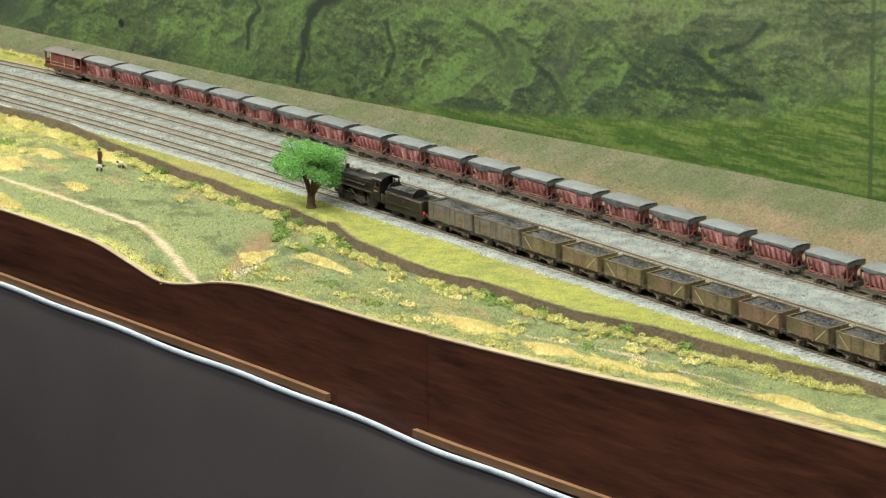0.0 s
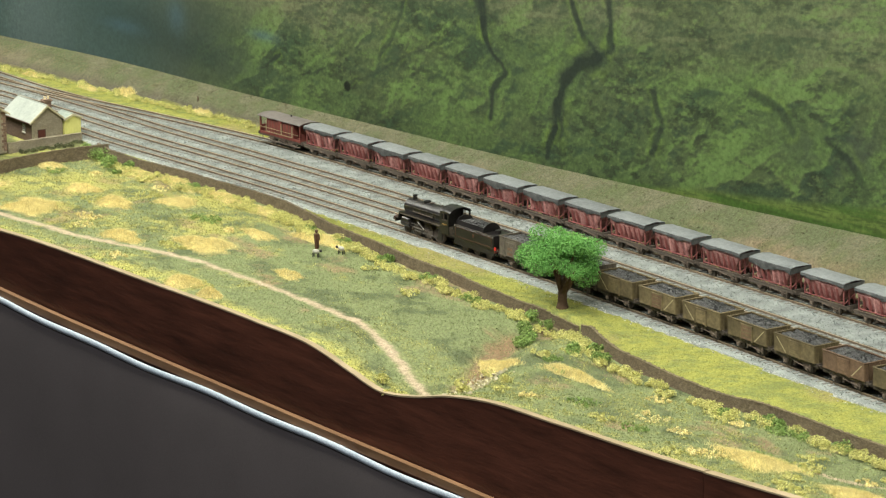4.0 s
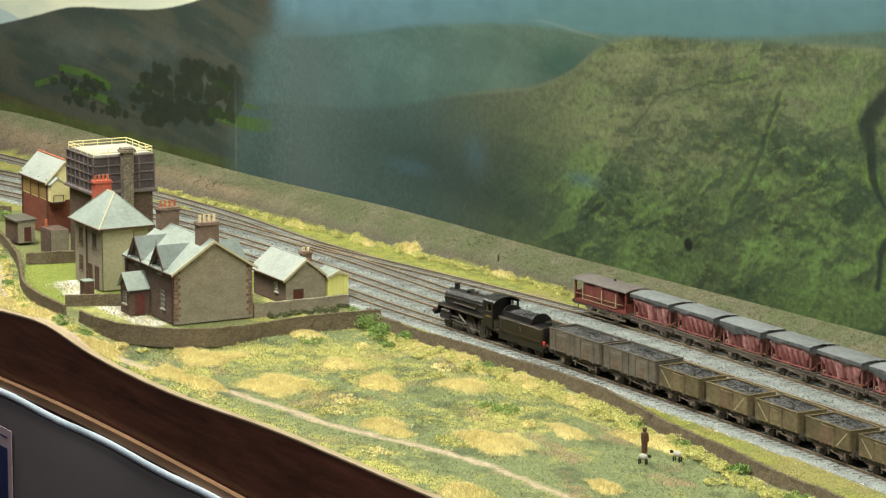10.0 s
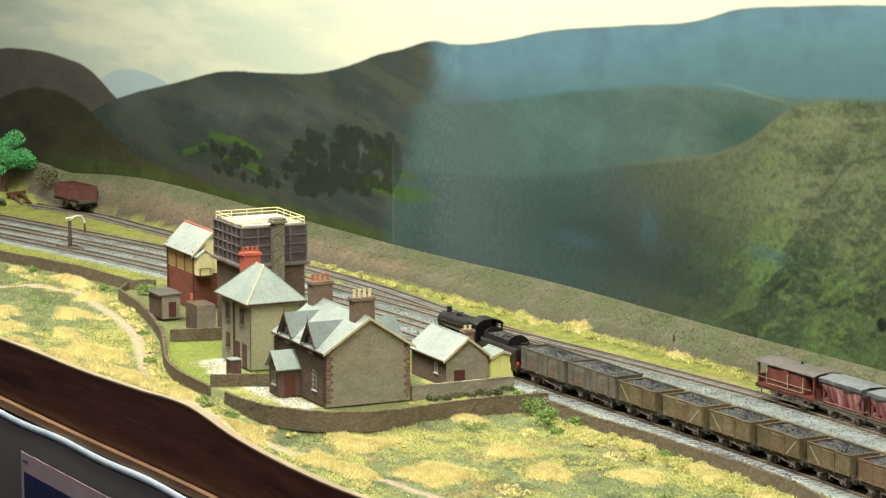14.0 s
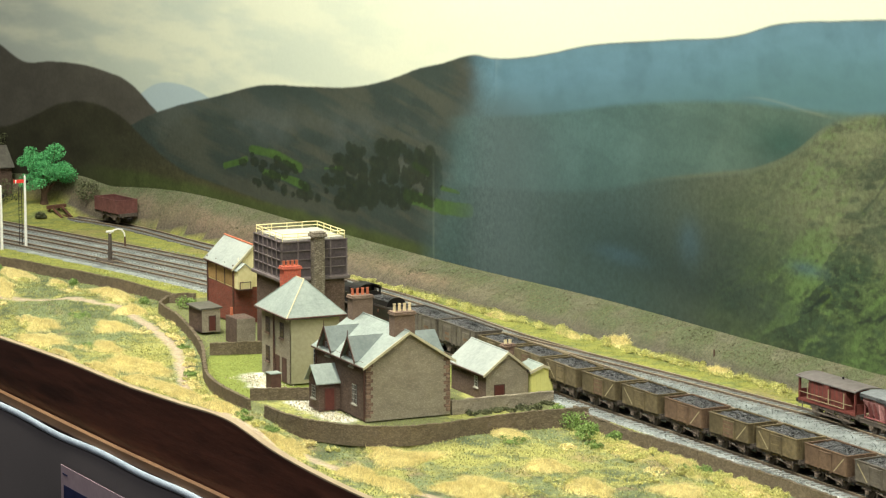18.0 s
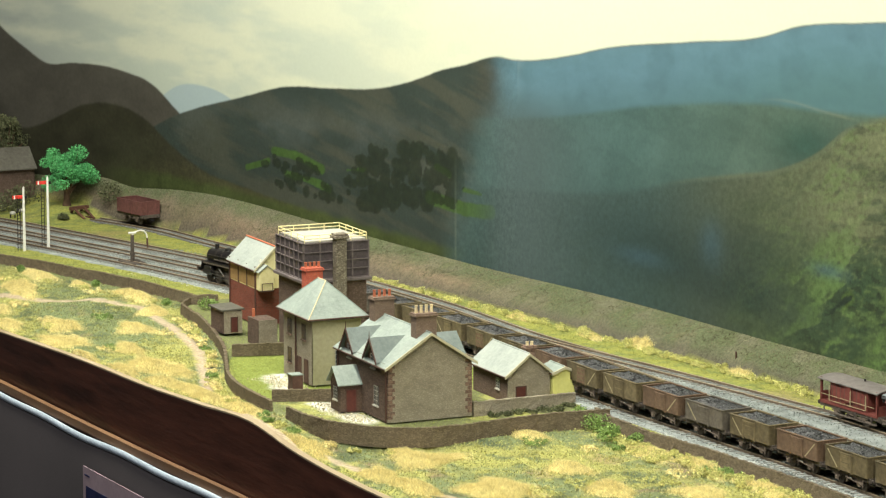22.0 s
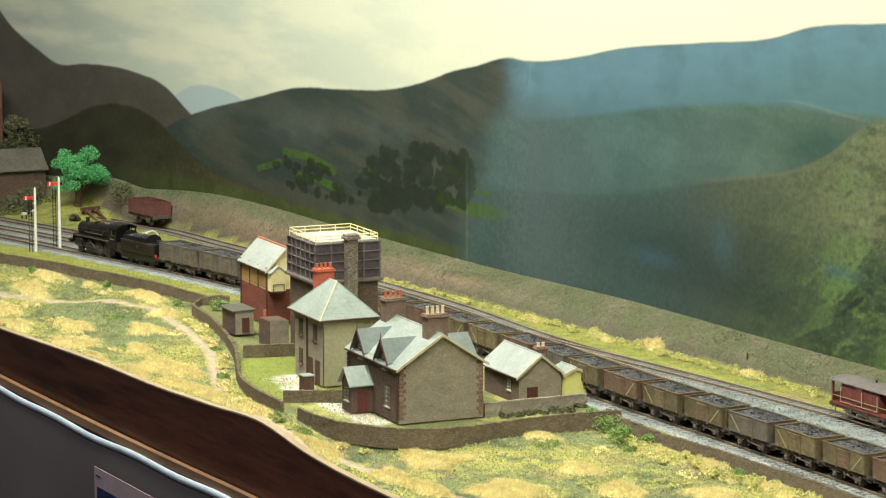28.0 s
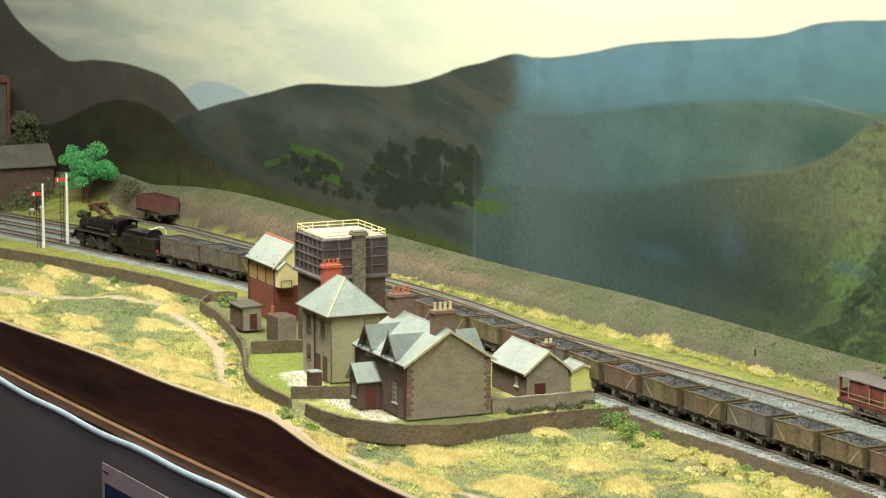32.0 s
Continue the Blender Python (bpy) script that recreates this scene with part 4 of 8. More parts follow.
    tone = mixin(tone, c(0.008, 0.012, 0.008), 1 - step(np.hypot((X + 0.63) / 0.12, (Z - 0.9) / 0.10) + 0.4 * (n3 - 0.5), 0.7, 1.05))
    flat = step(knots(X, [-12.6, 7.5, 9.0, 10.4, 13.1, 15.6, 16.8, 17.7, 19, 30, 45], [0, 0.62, 0.8, 0.94, 1.3, 1.72, 2.0, 2.36, 2.6, 3, 3.4]) + 0.10 * (n1 - 0.5) - Z, -0.05, 0.10) * R
    bands = fbm(X * 0.9, Z * 9, 181)
    dash = fbm(X * 2.6 + 3, Z * 24, 183, 4)
    tone = mixin(tone, mixin(wash(0.045, 0.088, 0.018), c(0.088, 0.128, 0.032), step(bands, 0.42, 0.62)), flat)
    tone = mixin(tone, c(0.026, 0.046, 0.012), step(dash, 0.58, 0.66) * flat * 0.6)
    tone = mixin(tone, c(0.14, 0.165, 0.055), step(-dash, -0.38, -0.30) * flat * step(X, 9, 14) * 0.45)
    tone = mixin(tone, c(0.16, 0.19, 0.14), (np.abs(X + 12.62) < 0.025) * step(2.2 - Z, 0, 1.5) * 0.2)
    tone = mixin(tone, c(0.03, 0.05, 0.02), (np.abs(X - 18.25) < 0.04) * 0.7)
    grain = np.clip(0.06 + 0.32 * fold * sunny + 0.2 * fold + 0.22 * lip + 0.25 * (near + mid + big) * L, 0.06, 1)
    i = (np.arange(nx - 1)[:, None] * nz + np.arange(nz - 1)[None, :]).ravel()
    ob = arrays("backdrop", np.c_[X, back(X) + 0.01, Z], np.c_[i, i + nz, i + nz + 1, i + 1], PRINT, tone=np.c_[tone, grain])
    tagged(ob, "printed photographic backscene of green fells and pale sky", "backdrop", kind="structure")
    bm = BM()
    for a, b in zip(np.linspace(-34, 42, 77), np.linspace(-33, 43, 77)):
        ya, yb = float(back(a)), float(back(b))
        vs = [bm.verts.new(p) for p in ((a, ya + 0.05, -1.3), (b, yb + 0.05, -1.3), (b, yb + 0.05, 6.3), (a, ya + 0.05, 6.3), (a, ya + 0.2, -1.3), (b, yb + 0.2, -1.3), (b, yb + 0.2, 6.3), (a, ya + 0.2, 6.3))]
        for f in ((0, 1, 2, 3), (7, 6, 5, 4), (3, 2, 6, 7), (1, 0, 4, 5)):
            bm.faces.new([vs[k] for k in f])
    tagged(part("backboard", bm, HALL), "plain board behind the backscene", "board", kind="structure")


# ---- front of the layout ----
def foot_line(x):
    """Height of the batten's top along the foot of the fascia."""
    return knots(x, [-31, -8, -3, 0.4, 2, 6.4, 9.6, 12.5, 14.8, 17, 20, 44], [-1.12, -1.12, -1.06, -1.13, -1.18, -1.26, -1.30, -1.33, -1.37, -1.45, -1.46, -1.46])


def fascia():
    f = empty("front_fascia")
    tagged(f, "dark stained plywood fascia cut to the ground's contour", "fascia", kind="structure")

    def board(x0, x1, name, y0, y1, top, bottom, mat, label=""):
        x = np.r_[np.arange(x0, x1, 0.1), x1]
        v = np.stack([np.c_[x, front(x) + a, b(x)] for a, b in ((y0, bottom), (y1, bottom), (y1, top), (y0, top))], 1).reshape(-1, 3)
        i = np.arange(len(x) - 1)[:, None] * 4
        j = np.arange(4)
        q = np.stack([i + j, i + 4 + j, i + 4 + (j + 1) % 4, i + (j + 1) % 4], -1).reshape(-1, 4)
        e = len(v) - 4
        q = np.r_[q, [[0, 1, 2, 3]], [[e + 3, e + 2, e + 1, e]]]
        return arrays(name, v, q, mat, f, label)

    top = lambda x: knots(x, EDGE_X, EDGE_Z) + 0.012
    low = lambda x: foot_line(x) - 0.27
    for a, b, dy in ((-31, 16.97, 0.0), (17.0, 44, -0.02)):
        board(a, b, "panel", -0.075 + dy, 0.0, top, low, FASCIA)
        board(a, b, "top_edge", -0.08 + dy, 0.012, lambda x: top(x) + 0.022, lambda x: top(x) + 0.002, PLY_EDGE, "pale bare edge of the plywood")
    for a, b in ((-31, 14.85), (16.75, 44)):
        board(a, b, "batten", -0.185, -0.1, foot_line, lambda x: foot_line(x) - 0.11, LEDGE, "varnished batten along the foot")
    board(-31, 44, "backing_rail", -0.07, 0.0, lambda x: foot_line(x) - 0.28, lambda x: foot_line(x) - 0.7, FASCIA)


def drape():
    d = empty("front_drape")
    tagged(d, "dark grey cloth drape hanging below the fascia", "drape", kind="structure")
    nx, nz = 520, 26
    x = np.repeat(np.linspace(-31, 44, nx), nz)
    u = np.tile(np.linspace(0, 1, nz), nx)
    z = foot_line(x) - 0.16 - 23.8 * u**2
    y = front(x) - 0.205 - 0.05 * np.sin(x * 1.3 + 0.8 * np.sin(x * 0.7)) * u - 0.35 * u
    i = (np.arange(nx - 1)[:, None] * nz + np.arange(nz - 1)[None, :]).ravel()
    arrays("cloth", np.c_[x, y, z], np.c_[i, i + nz, i + nz + 1, i + 1], DRAPE, d, smooth=True)
    s = np.linspace(-31, 44, 760)
    y0, z0 = front(s) - 0.195, foot_line(s) - 0.165 + 0.014 * np.sin(s * 2.1) + 0.012 * np.sin(s * 0.83 + 1)
    prof = [(math.cos(a) * 0.035, math.sin(a) * 0.05) for a in np.linspace(0, 2 * math.pi, 15)[:-1]]
    m = len(prof)
    v = np.stack([np.c_[s, y0 - 0.02 + a, z0 + b] for a, b in prof], 1).reshape(-1, 3)
    i = np.arange(len(s) - 1)[:, None] * m
    j = np.arange(m)
    arrays("rolled_edge", v, np.stack([i + j, i + m + j, i + m + (j + 1) % m, i + (j + 1) % m], -1).reshape(-1, 4), DRAPE_SHEEN, d, "satin rolled edge, its sheen put into a pale colour", smooth=True)


POSTER_W = 4.45


def poster():
    p = empty("poster", -9.42, float(front(-9.42)) - 0.30, -1.65, 3.2)
    tagged(p, "information poster with pale pink border and navy panel", "poster")
    bm = BM()
    box(bm, 0, POSTER_W, -0.01, 0.0, -4.6, 0)
    part("sheet", bm, PAPER, p)
    bm = BM()
    box(bm, 0.11, POSTER_W - 0.13, -0.016, -0.011, -4.45, -0.26)
    part("printed_panel", bm, INK, p, "navy printed panel")
    bm = BM()
    box(bm, POSTER_W - 0.34, POSTER_W - 0.12, -0.016, -0.011, -0.12, -0.10)
    part("caption_bar", bm, INK, p, "small line of unreadable caption")
    bm = BM()
    box(bm, 0.07, 0.25, -0.016, -0.011, -0.12, -0.10)
    part("caption_bar", bm, INK, p, "small line of unreadable caption")
    for k in range(4):
        bm = BM()
        box(bm, 1.2 + 0.46 * k, 1.2 + 0.46 * (k + 0.72), -0.021, -0.0165, -1.05, -0.55, 0.002)
        part("title_bar", bm, WHITE, p, "white bar of a large title")


# ---- rolling stock ----
def wheelset(parent, x, r, mat=GREYBLACK, spokes=0, gauge=0.098, name="wheelset"):
    bm = BM()
    for side in (-1, 1):
        y = gauge * side
        rod(bm, (0, y - 0.014, 0), (0, y + 0.014, 0), r, seg=18)
        rod(bm, (0, y - 0.02 * side, 0), (0, y - 0.012 * side, 0), r * 1.1, seg=18)
        rod(bm, (0, y, 0), (0, y + 0.022 * side, 0), r * 0.3, seg=8)
        for k in range(spokes):
            a = 2 * math.pi * k / spokes
            rod(bm, (0, y + 0.016 * side, 0), (r * 0.8 * math.cos(a), y + 0.016 * side, r * 0.8 * math.sin(a)), r * 0.06, seg=4)
    rod(bm, (0, -gauge, 0), (0, gauge, 0), 0.012, seg=8)
    ob = part(name, bm, mat, parent)
    ob.location = (x * S, 0, r * S)
    return ob


def buffers(parent, x, z, out):
    for side in (-1, 1):
        bm = BM()
        y = 0.135 * side
        rod(bm, (x, y, z), (x + 0.035 * out, y, z), 0.016, seg=8)
        rod(bm, (x + 0.035 * out, y, z), (x + 0.06 * out, y, z), 0.009, seg=8)
        rod(bm, (x + 0.06 * out, y, z), (x + 0.068 * out, y, z), 0.028, seg=12)
        part("buffer", bm, GREYBLACK, parent)


def running_gear(t, a, b, half=0.16, z=0.15, r=0.072, axles=None, mat=GREYBLACK):
    """Solebars, headstocks, axle guards, wheels, buffers and brake lever between x = a and b."""
    for side in (-1, 1):
        bm = BM()
        box(bm, a, b, side * half - 0.012, side * half + 0.012, z - 0.022, z + 0.028, 0.003)
        part("solebar", bm, mat, t)
        bm = BM()
        y = side * (half + 0.018)
        mid = a + 0.5 * (b - a)
        rod(bm, (mid - 0.02, y, 0.12), (b - 0.09, y, 0.085), 0.005, seg=6)
        rod(bm, (mid, y, 0.07), (mid, y, z), 0.006, seg=6)
        box(bm, b - 0.115, b - 0.10, y - 0.004, y + 0.004, 0.06, z)
        part("brake_lever", bm, GEAR, t)
        for x in (mid - 0.1, mid + 0.1):
            bm = BM()
            box(bm, x - 0.016, x + 0.016, side * 0.105 - 0.012, side * 0.105 + 0.012, 0.04, 0.10, 0.004)
            part("brake_block", bm, mat, t)
    for x in (a, b):
        bm = BM()
        box(bm, x - 0.013, x + 0.013, -half - 0.01, half + 0.01, z - 0.03, z + 0.03, 0.003)
        part("headstock", bm, mat, t)
    buffers(t, a, z, -1)
    buffers(t, b, z, 1)
    bm = BM()
    box(bm, b, b + 0.11, -0.03, 0.03, 0.075, 0.1, 0.005)
    part("coupling", bm, BLACK, t)
    for x in axles or (a + 0.19, b - 0.19):
        wheelset(t, x, r)
        for side in (-1, 1):
            bm = BM()
            y = side * (half - 0.002)
            prism(bm, [(x - 0.06, z), (x + 0.06, z), (x + 0.022, 0.055), (x - 0.022, 0.055)], y - 0.006, y + 0.006)
            box(bm, x - 0.024, x + 0.024, y - 0.018, y + 0.018, 0.055, 0.095, 0.004)
            box(bm, x - 0.085, x + 0.085, y - 0.008, y + 0.014, 0.104, 0.116)
            part("axle_guard", bm, GEAR, t)


def coal_heap(t, x0, x1, y0, y1, z, seed, hump=0.03):
    rng = np.random.RandomState(seed)
    nx, ny = 26, 13
    X, Y = np.meshgrid(np.linspace(x0, x1, nx), np.linspace(y0, y1, ny), indexing="ij")
    u, v = (X - x0) / (x1 - x0), (Y - y0) / (y1 - y0)
    Z = z + hump * np.sin(math.pi * u) ** 0.6 * np.sin(math.pi * v) ** 0.6 + rng.normal(0, 0.007, X.shape)
    i = (np.arange(nx - 1)[:, None] * ny + np.arange(ny - 1)[None, :]).ravel()
    heap = arrays("coal_load", np.stack([X, Y, Z], -1).reshape(-1, 3), np.c_[i, i + ny, i + ny + 1, i + 1], COAL, t, "black coal filling the body")
    n = 560
    a, b = rng.rand(n), rng.rand(n)
    zz = z + hump * np.sin(math.pi * a) ** 0.6 * np.sin(math.pi * b) ** 0.6
    d = rng.normal(0, 1, (n, 4, 3))
    d /= np.linalg.norm(d, axis=2, keepdims=True)
    p = np.c_[x0 + (x1 - x0) * (0.03 + 0.94 * a), y0 + (y1 - y0) * (0.05 + 0.9 * b), zz]
    v4 = (p[:, None, :] + d * (0.009 + 0.010 * rng.rand(n))[:, None, None]).reshape(-1, 3)
    f = np.array([(0, 1, 2), (0, 2, 3), (0, 3, 1), (1, 3, 2)])
    tagged(arrays("loose_coal", v4, (np.arange(n)[:, None, None] * 4 + f[None]).reshape(-1, 3), COAL, heap), kind="stuff")


def open_body(t, x0, x1, half, z0, z1, mat, wall=0.018):
    bm = BM()
    box(bm, x0, x1, -half, half, z0, z0 + 0.02)
    for y in (-1, 1):
        box(bm, x0, x1, y * half - wall / 2, y * half + wall / 2, z0, z1, 0.003)
    for x in (x0, x1):
        box(bm, x - wall / 2, x + wall / 2, -half, half, z0, z1, 0.003)
    body = part("body", bm, mat, t)
    bm = BM()
    for y in (-1, 1):
        box(bm, x0 - 0.012, x1 + 0.012, y * half - 0.014, y * half + 0.014, z1 - 0.002, z1 + 0.012, 0.003)
    for x in (x0, x1):
        box(bm, x - 0.014, x + 0.014, -half - 0.012, half + 0.012, z1 - 0.0021, z1 + 0.0119, 0.003)
    part("top_rim", bm, mat, body)
    return body


def mineral_wagon(mat, door, label, seed, stripe=True, load=True):
    t = empty("mineral_wagon")
    tagged(t, label, "wagon", "wagons of the coal train")
    z0, z1, h, x0, x1 = 0.178, 0.40, 0.19, 0.0, 0.79
    body = open_body(t, x0, x1, h, z0, z1, mat)
    for side in (-1, 1):
        y = side * (h + 0.009)
        bm = BM()
        box(bm, 0.29, 0.49, y - 0.008, y + 0.008, z0 + 0.005, z1 - 0.035, 0.003)
        d = part("side_door", bm, door, body, "rust-streaked drop door")
        for zz in (z0 + 0.05, z0 + 0.10, z0 + 0.15):
            bm = BM()
            box(bm, 0.31, 0.47, y + side * 0.006 - 0.004, y + side * 0.006 + 0.004, zz - 0.006, zz + 0.006)
            part("door_bar", bm, mat, d)
        bm = BM()
        for x in (0.275, 0.505):
            box(bm, x - 0.012, x + 0.012, y - 0.010, y + 0.010, z0 - 0.01, z1 - 0.01, 0.003)
        box(bm, 0.263, 0.517, y - 0.0105, y + 0.0105, z1 - 0.035, z1 - 0.018, 0.003)
        part("door_frame", bm, mat, body)
        if stripe:
            bm = BM()
            a, b = (0.745, 0.56) if seed % 2 else (0.05, 0.235)
            for (xa, za), (xb, zb) in (((a, z1 - 0.03), (b, z0 + 0.02)),):
                dx = 0.010
                vs = [bm.verts.new((x, y + side * 0.0015, z)) for x, z in ((xa - dx, za), (xa + dx, za), (xb + dx, zb), (xb - dx, zb))]
                bm.faces.new(vs)
                r = bmesh.ops.extrude_face_region(bm, geom=bm.faces[:])
                bmesh.ops.translate(bm, vec=(0, -side * 0.006, 0), verts=[e for e in r["geom"] if isinstance(e, bmesh.types.BMVert)])
            part("end_stripe", bm, PALE_STRIPE, body, "faded diagonal stripe")
    for x, out in ((x0, -1), (x1, 1)):
        for y in (-0.13, -0.045, 0.045, 0.13):
            bm = BM()
            box(bm, x + out * 0.004 - 0.008, x + out * 0.012 + 0.006 * out, y - 0.009, y + 0.009, z0, z1 - 0.005)
            part("end_stanchion", bm, mat, body)
    if load:
        coal_heap(t, x0 + 0.02, x1 - 0.02, -h + 0.012, h - 0.012, z1 - 0.014, seed)
    running_gear(t, -0.01, 0.80)
    return t


def long_wagon(label, seed):
    t = empty("mineral_wagon")
    tagged(t, label, "wagon", "wagons of the coal train")
    z0, z1, h, x0, x1 = 0.178, 0.435, 0.19, 0.0, 1.07
    body = open_body(t, x0, x1, h, z0, z1, WAGON_GREY)
    for side in (-1, 1):
        y = side * (h + 0.009)
        for xa in (0.17, 0.71):
            bm = BM()
            box(bm, xa, xa + 0.19, y - 0.007, y + 0.007, z0 + 0.005, z1 - 0.05, 0.003)
            d = part("side_door", bm, WAGON_GREY, body)
            for zz in (z0 + 0.045, z0 + 0.115):
                bm = BM()
                box(bm, xa + 0.035, xa + 0.155, y + side * 0.005 - 0.0035, y + side * 0.005 + 0.0035, zz - 0.016, zz + 0.020)
                part("rust_panel", bm, WAGON_RUST, d, "rusty door panel")
            for zz in (z0 + 0.02, z0 + 0.08, z0 + 0.15):
                bm = BM()
                box(bm, xa + 0.02, xa + 0.17, y + side * 0.005 - 0.004, y + side * 0.005 + 0.004, zz - 0.007, zz + 0.007)
                part("door_bar", bm, WAGON_GREY, d)
        for x in (0.13, 0.40, 0.53, 0.67, 0.94):
            bm = BM()
            box(bm, x - 0.011, x + 0.011, y - 0.012, y + 0.012, z0 - 0.01, z1 - 0.005, 0.003)
            part("side_stanchion", bm, WAGON_GREY, body)
    for x, out in ((x0, -1), (x1, 1)):
        for y in (-0.13, -0.045, 0.045, 0.13):
            bm = BM()
            box(bm, x + out * 0.004 - 0.008, x + out * 0.018, y - 0.009, y + 0.009, z0, z1 - 0.005)
            part("end_stanchion", bm, WAGON_GREY, body)
    coal_heap(t, x0 + 0.02, x1 - 0.02, -h + 0.012, h - 0.012, z1 - 0.014, seed)
    running_gear(t, -0.01, 1.08, axles=(0.24, 0.83))
    return t


def hopper_wagon(seed, label):
    """Ore hopper with a tarpaulin tied over it; x = 0 at its outer end."""
    rng = np.random.RandomState(seed)
    t = empty("hopper_wagon")
    tagged(t, label, "wagon", "sheeted hopper wagons in the loop")
    rings = []
    bm = BM()
    for z, h, xa, xb in ((0.15, 0.07, 0.31, 0.57), (0.205, 0.105, 0.20, 0.68), (0.385, 0.168, 0.045, 0.835), (0.44, 0.168, 0.045, 0.835)):
        rings.append([bm.verts.new(p) for p in ((xa, -h, z), (xb, -h, z), (xb, h, z), (xa, h, z))])
    bm.faces.new(rings[0])
    bm.faces.new(rings[-1])
    for a, b in zip(rings, rings[1:]):
        for k in range(4):
            bm.faces.new((a[k], a[(k + 1) % 4], b[(k + 1) % 4], b[k]))
    body = part("hopper_body", bm, PINK, t, "chalky faded red hopper plates")
    for side in (-1, 1):
        for k in range(6):
            x = 0.165 + 0.11 * k
            bm = BM()
            vs = []
            for xx in (x - 0.0085, x + 0.0085):
                vs.append([bm.verts.new((xx, side * y, z)) for y, z in ((0.10, 0.195), (0.150, 0.195), (0.182, 0.385), (0.160, 0.385))])
            bm.faces.new(vs[0])
            bm.faces.new(vs[1])
            for q in range(4):
                bm.faces.new((vs[0][q], vs[0][(q + 1) % 4], vs[1][(q + 1) % 4], vs[1][q]))
            part("side_rib", bm, PINK if rng.rand() < 0.15 else OXIDE, body)
        bm = BM()
        box(bm, 0.06, 0.82, side * 0.150 - 0.006, side * 0.150 + 0.006, 0.182, 0.199, 0.003)
        part("side_sill", bm, OXIDE, body)
        bm = BM()
        box(bm, 0.0, 0.88, side * 0.166 - 0.007, side * 0.166 + 0.007, 0.158, 0.172, 0.002)
        part("footboard", bm, GEAR, t, "dusty brown footboard")
    for x in (0.055, 0.825):
        bm = BM()
        for y in (-0.14, -0.05, 0.05, 0.14):
            box(bm, x - 0.008, x + 0.008, y - 0.009, y + 0.009, 0.16, 0.385)
        rod(bm, (x, -0.14, 0.17), (x, 0.14, 0.36), 0.007, seg=6)
        part("end_frame", bm, OXIDE, body)
    bm = BM()
    box(bm, 0.02, 0.05, -0.11, -0.03, 0.18, 0.22, 0.004)
    part("handbrake_plate", bm, PALE_STRIPE, body, "dull yellowish end plate")
    # tarpaulin: a sagging sheet with hanging sides
    nx, ny = 19, 15
    u, v = np.meshgrid(np.linspace(0, 1, nx), np.linspace(0, 1, ny), indexing="ij")
    girth = (v - 0.5) * 0.385
    y = np.clip(girth, -0.19, 0.19)
    hang = np.abs(girth) - np.abs(y)
    z = 0.470 + 0.018 * (1 - (np.abs(y) / 0.19) ** 1.5) - hang + 0.006 * np.sin(9 * u + seed) * (1 - (y / 0.19) ** 2) + rng.normal(0, 0.0015, u.shape)
    x = 0.01 + 0.86 * u
    P = np.stack([x, y, z], -1)
    i = (np.arange(nx - 1)[:, None] * ny + np.arange(ny - 1)[None, :]).ravel()
    under = P - np.array([0, 0, 0.006])
    n0 = nx * ny
    q = np.c_[i, i + ny, i + ny + 1, i + 1]
    verts = np.r_[P.reshape(-1, 3), under.reshape(-1, 3)]
    ends = []
    for a in (0, nx - 1):
        row = a * ny + np.arange(ny - 1)
        ends.append(np.c_[row, row + 1, row + 1 + n0, row + n0])
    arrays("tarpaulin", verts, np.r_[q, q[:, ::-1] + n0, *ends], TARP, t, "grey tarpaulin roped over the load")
    for side in (-1, 1):
        n = 14
        ux = np.linspace(0.012, 0.868, n)
        low = (0.422 if seed != 9 else 0.38) + 0.022 * np.sin(ux * 9 + seed + side) + rng.normal(0, 0.008, n)
        mid = 0.43 + rng.normal(0, 0.003, n)
        v = np.stack([np.c_[ux, np.full(n, side * 0.186), np.full(n, 0.468)], np.c_[ux, side * (0.194 + rng.normal(0, 0.002, n)), mid], np.c_[ux, side * (0.187 + rng.normal(0, 0.003, n)), low],
                      np.c_[ux, np.full(n, side * 0.181), low + 0.003], np.c_[ux, np.full(n, side * 0.180), np.full(n, 0.466)]], 1).reshape(-1, 3)
        k = np.arange(n - 1)[:, None] * 5
        g = np.arange(4)
        arrays("tarpaulin_skirt", v, np.stack([k + g, k + 5 + g, k + 6 + g, k + 1 + g], -1).reshape(-1, 4), TARP_DIRTY_SHADED, t, "grimy hanging edge of the tarpaulin, shade put into its colour")
    for x in (0.015, 0.865):
        bm = BM()
        pts = [(-0.188, 0.46), (0.188, 0.46), (0.17, 0.38), (0.0, 0.395), (-0.17, 0.38)]
        prism_x(bm, pts, x - 0.004, x + 0.004)
        part("tarpaulin_end", bm, TARP_DIRTY_SHADED, t, "folded end of the tarpaulin")
    running_gear(t, 0.0, 0.88, half=0.15, z=0.135, axles=(0.2, 0.68), mat=GREYBLACK)
    return t


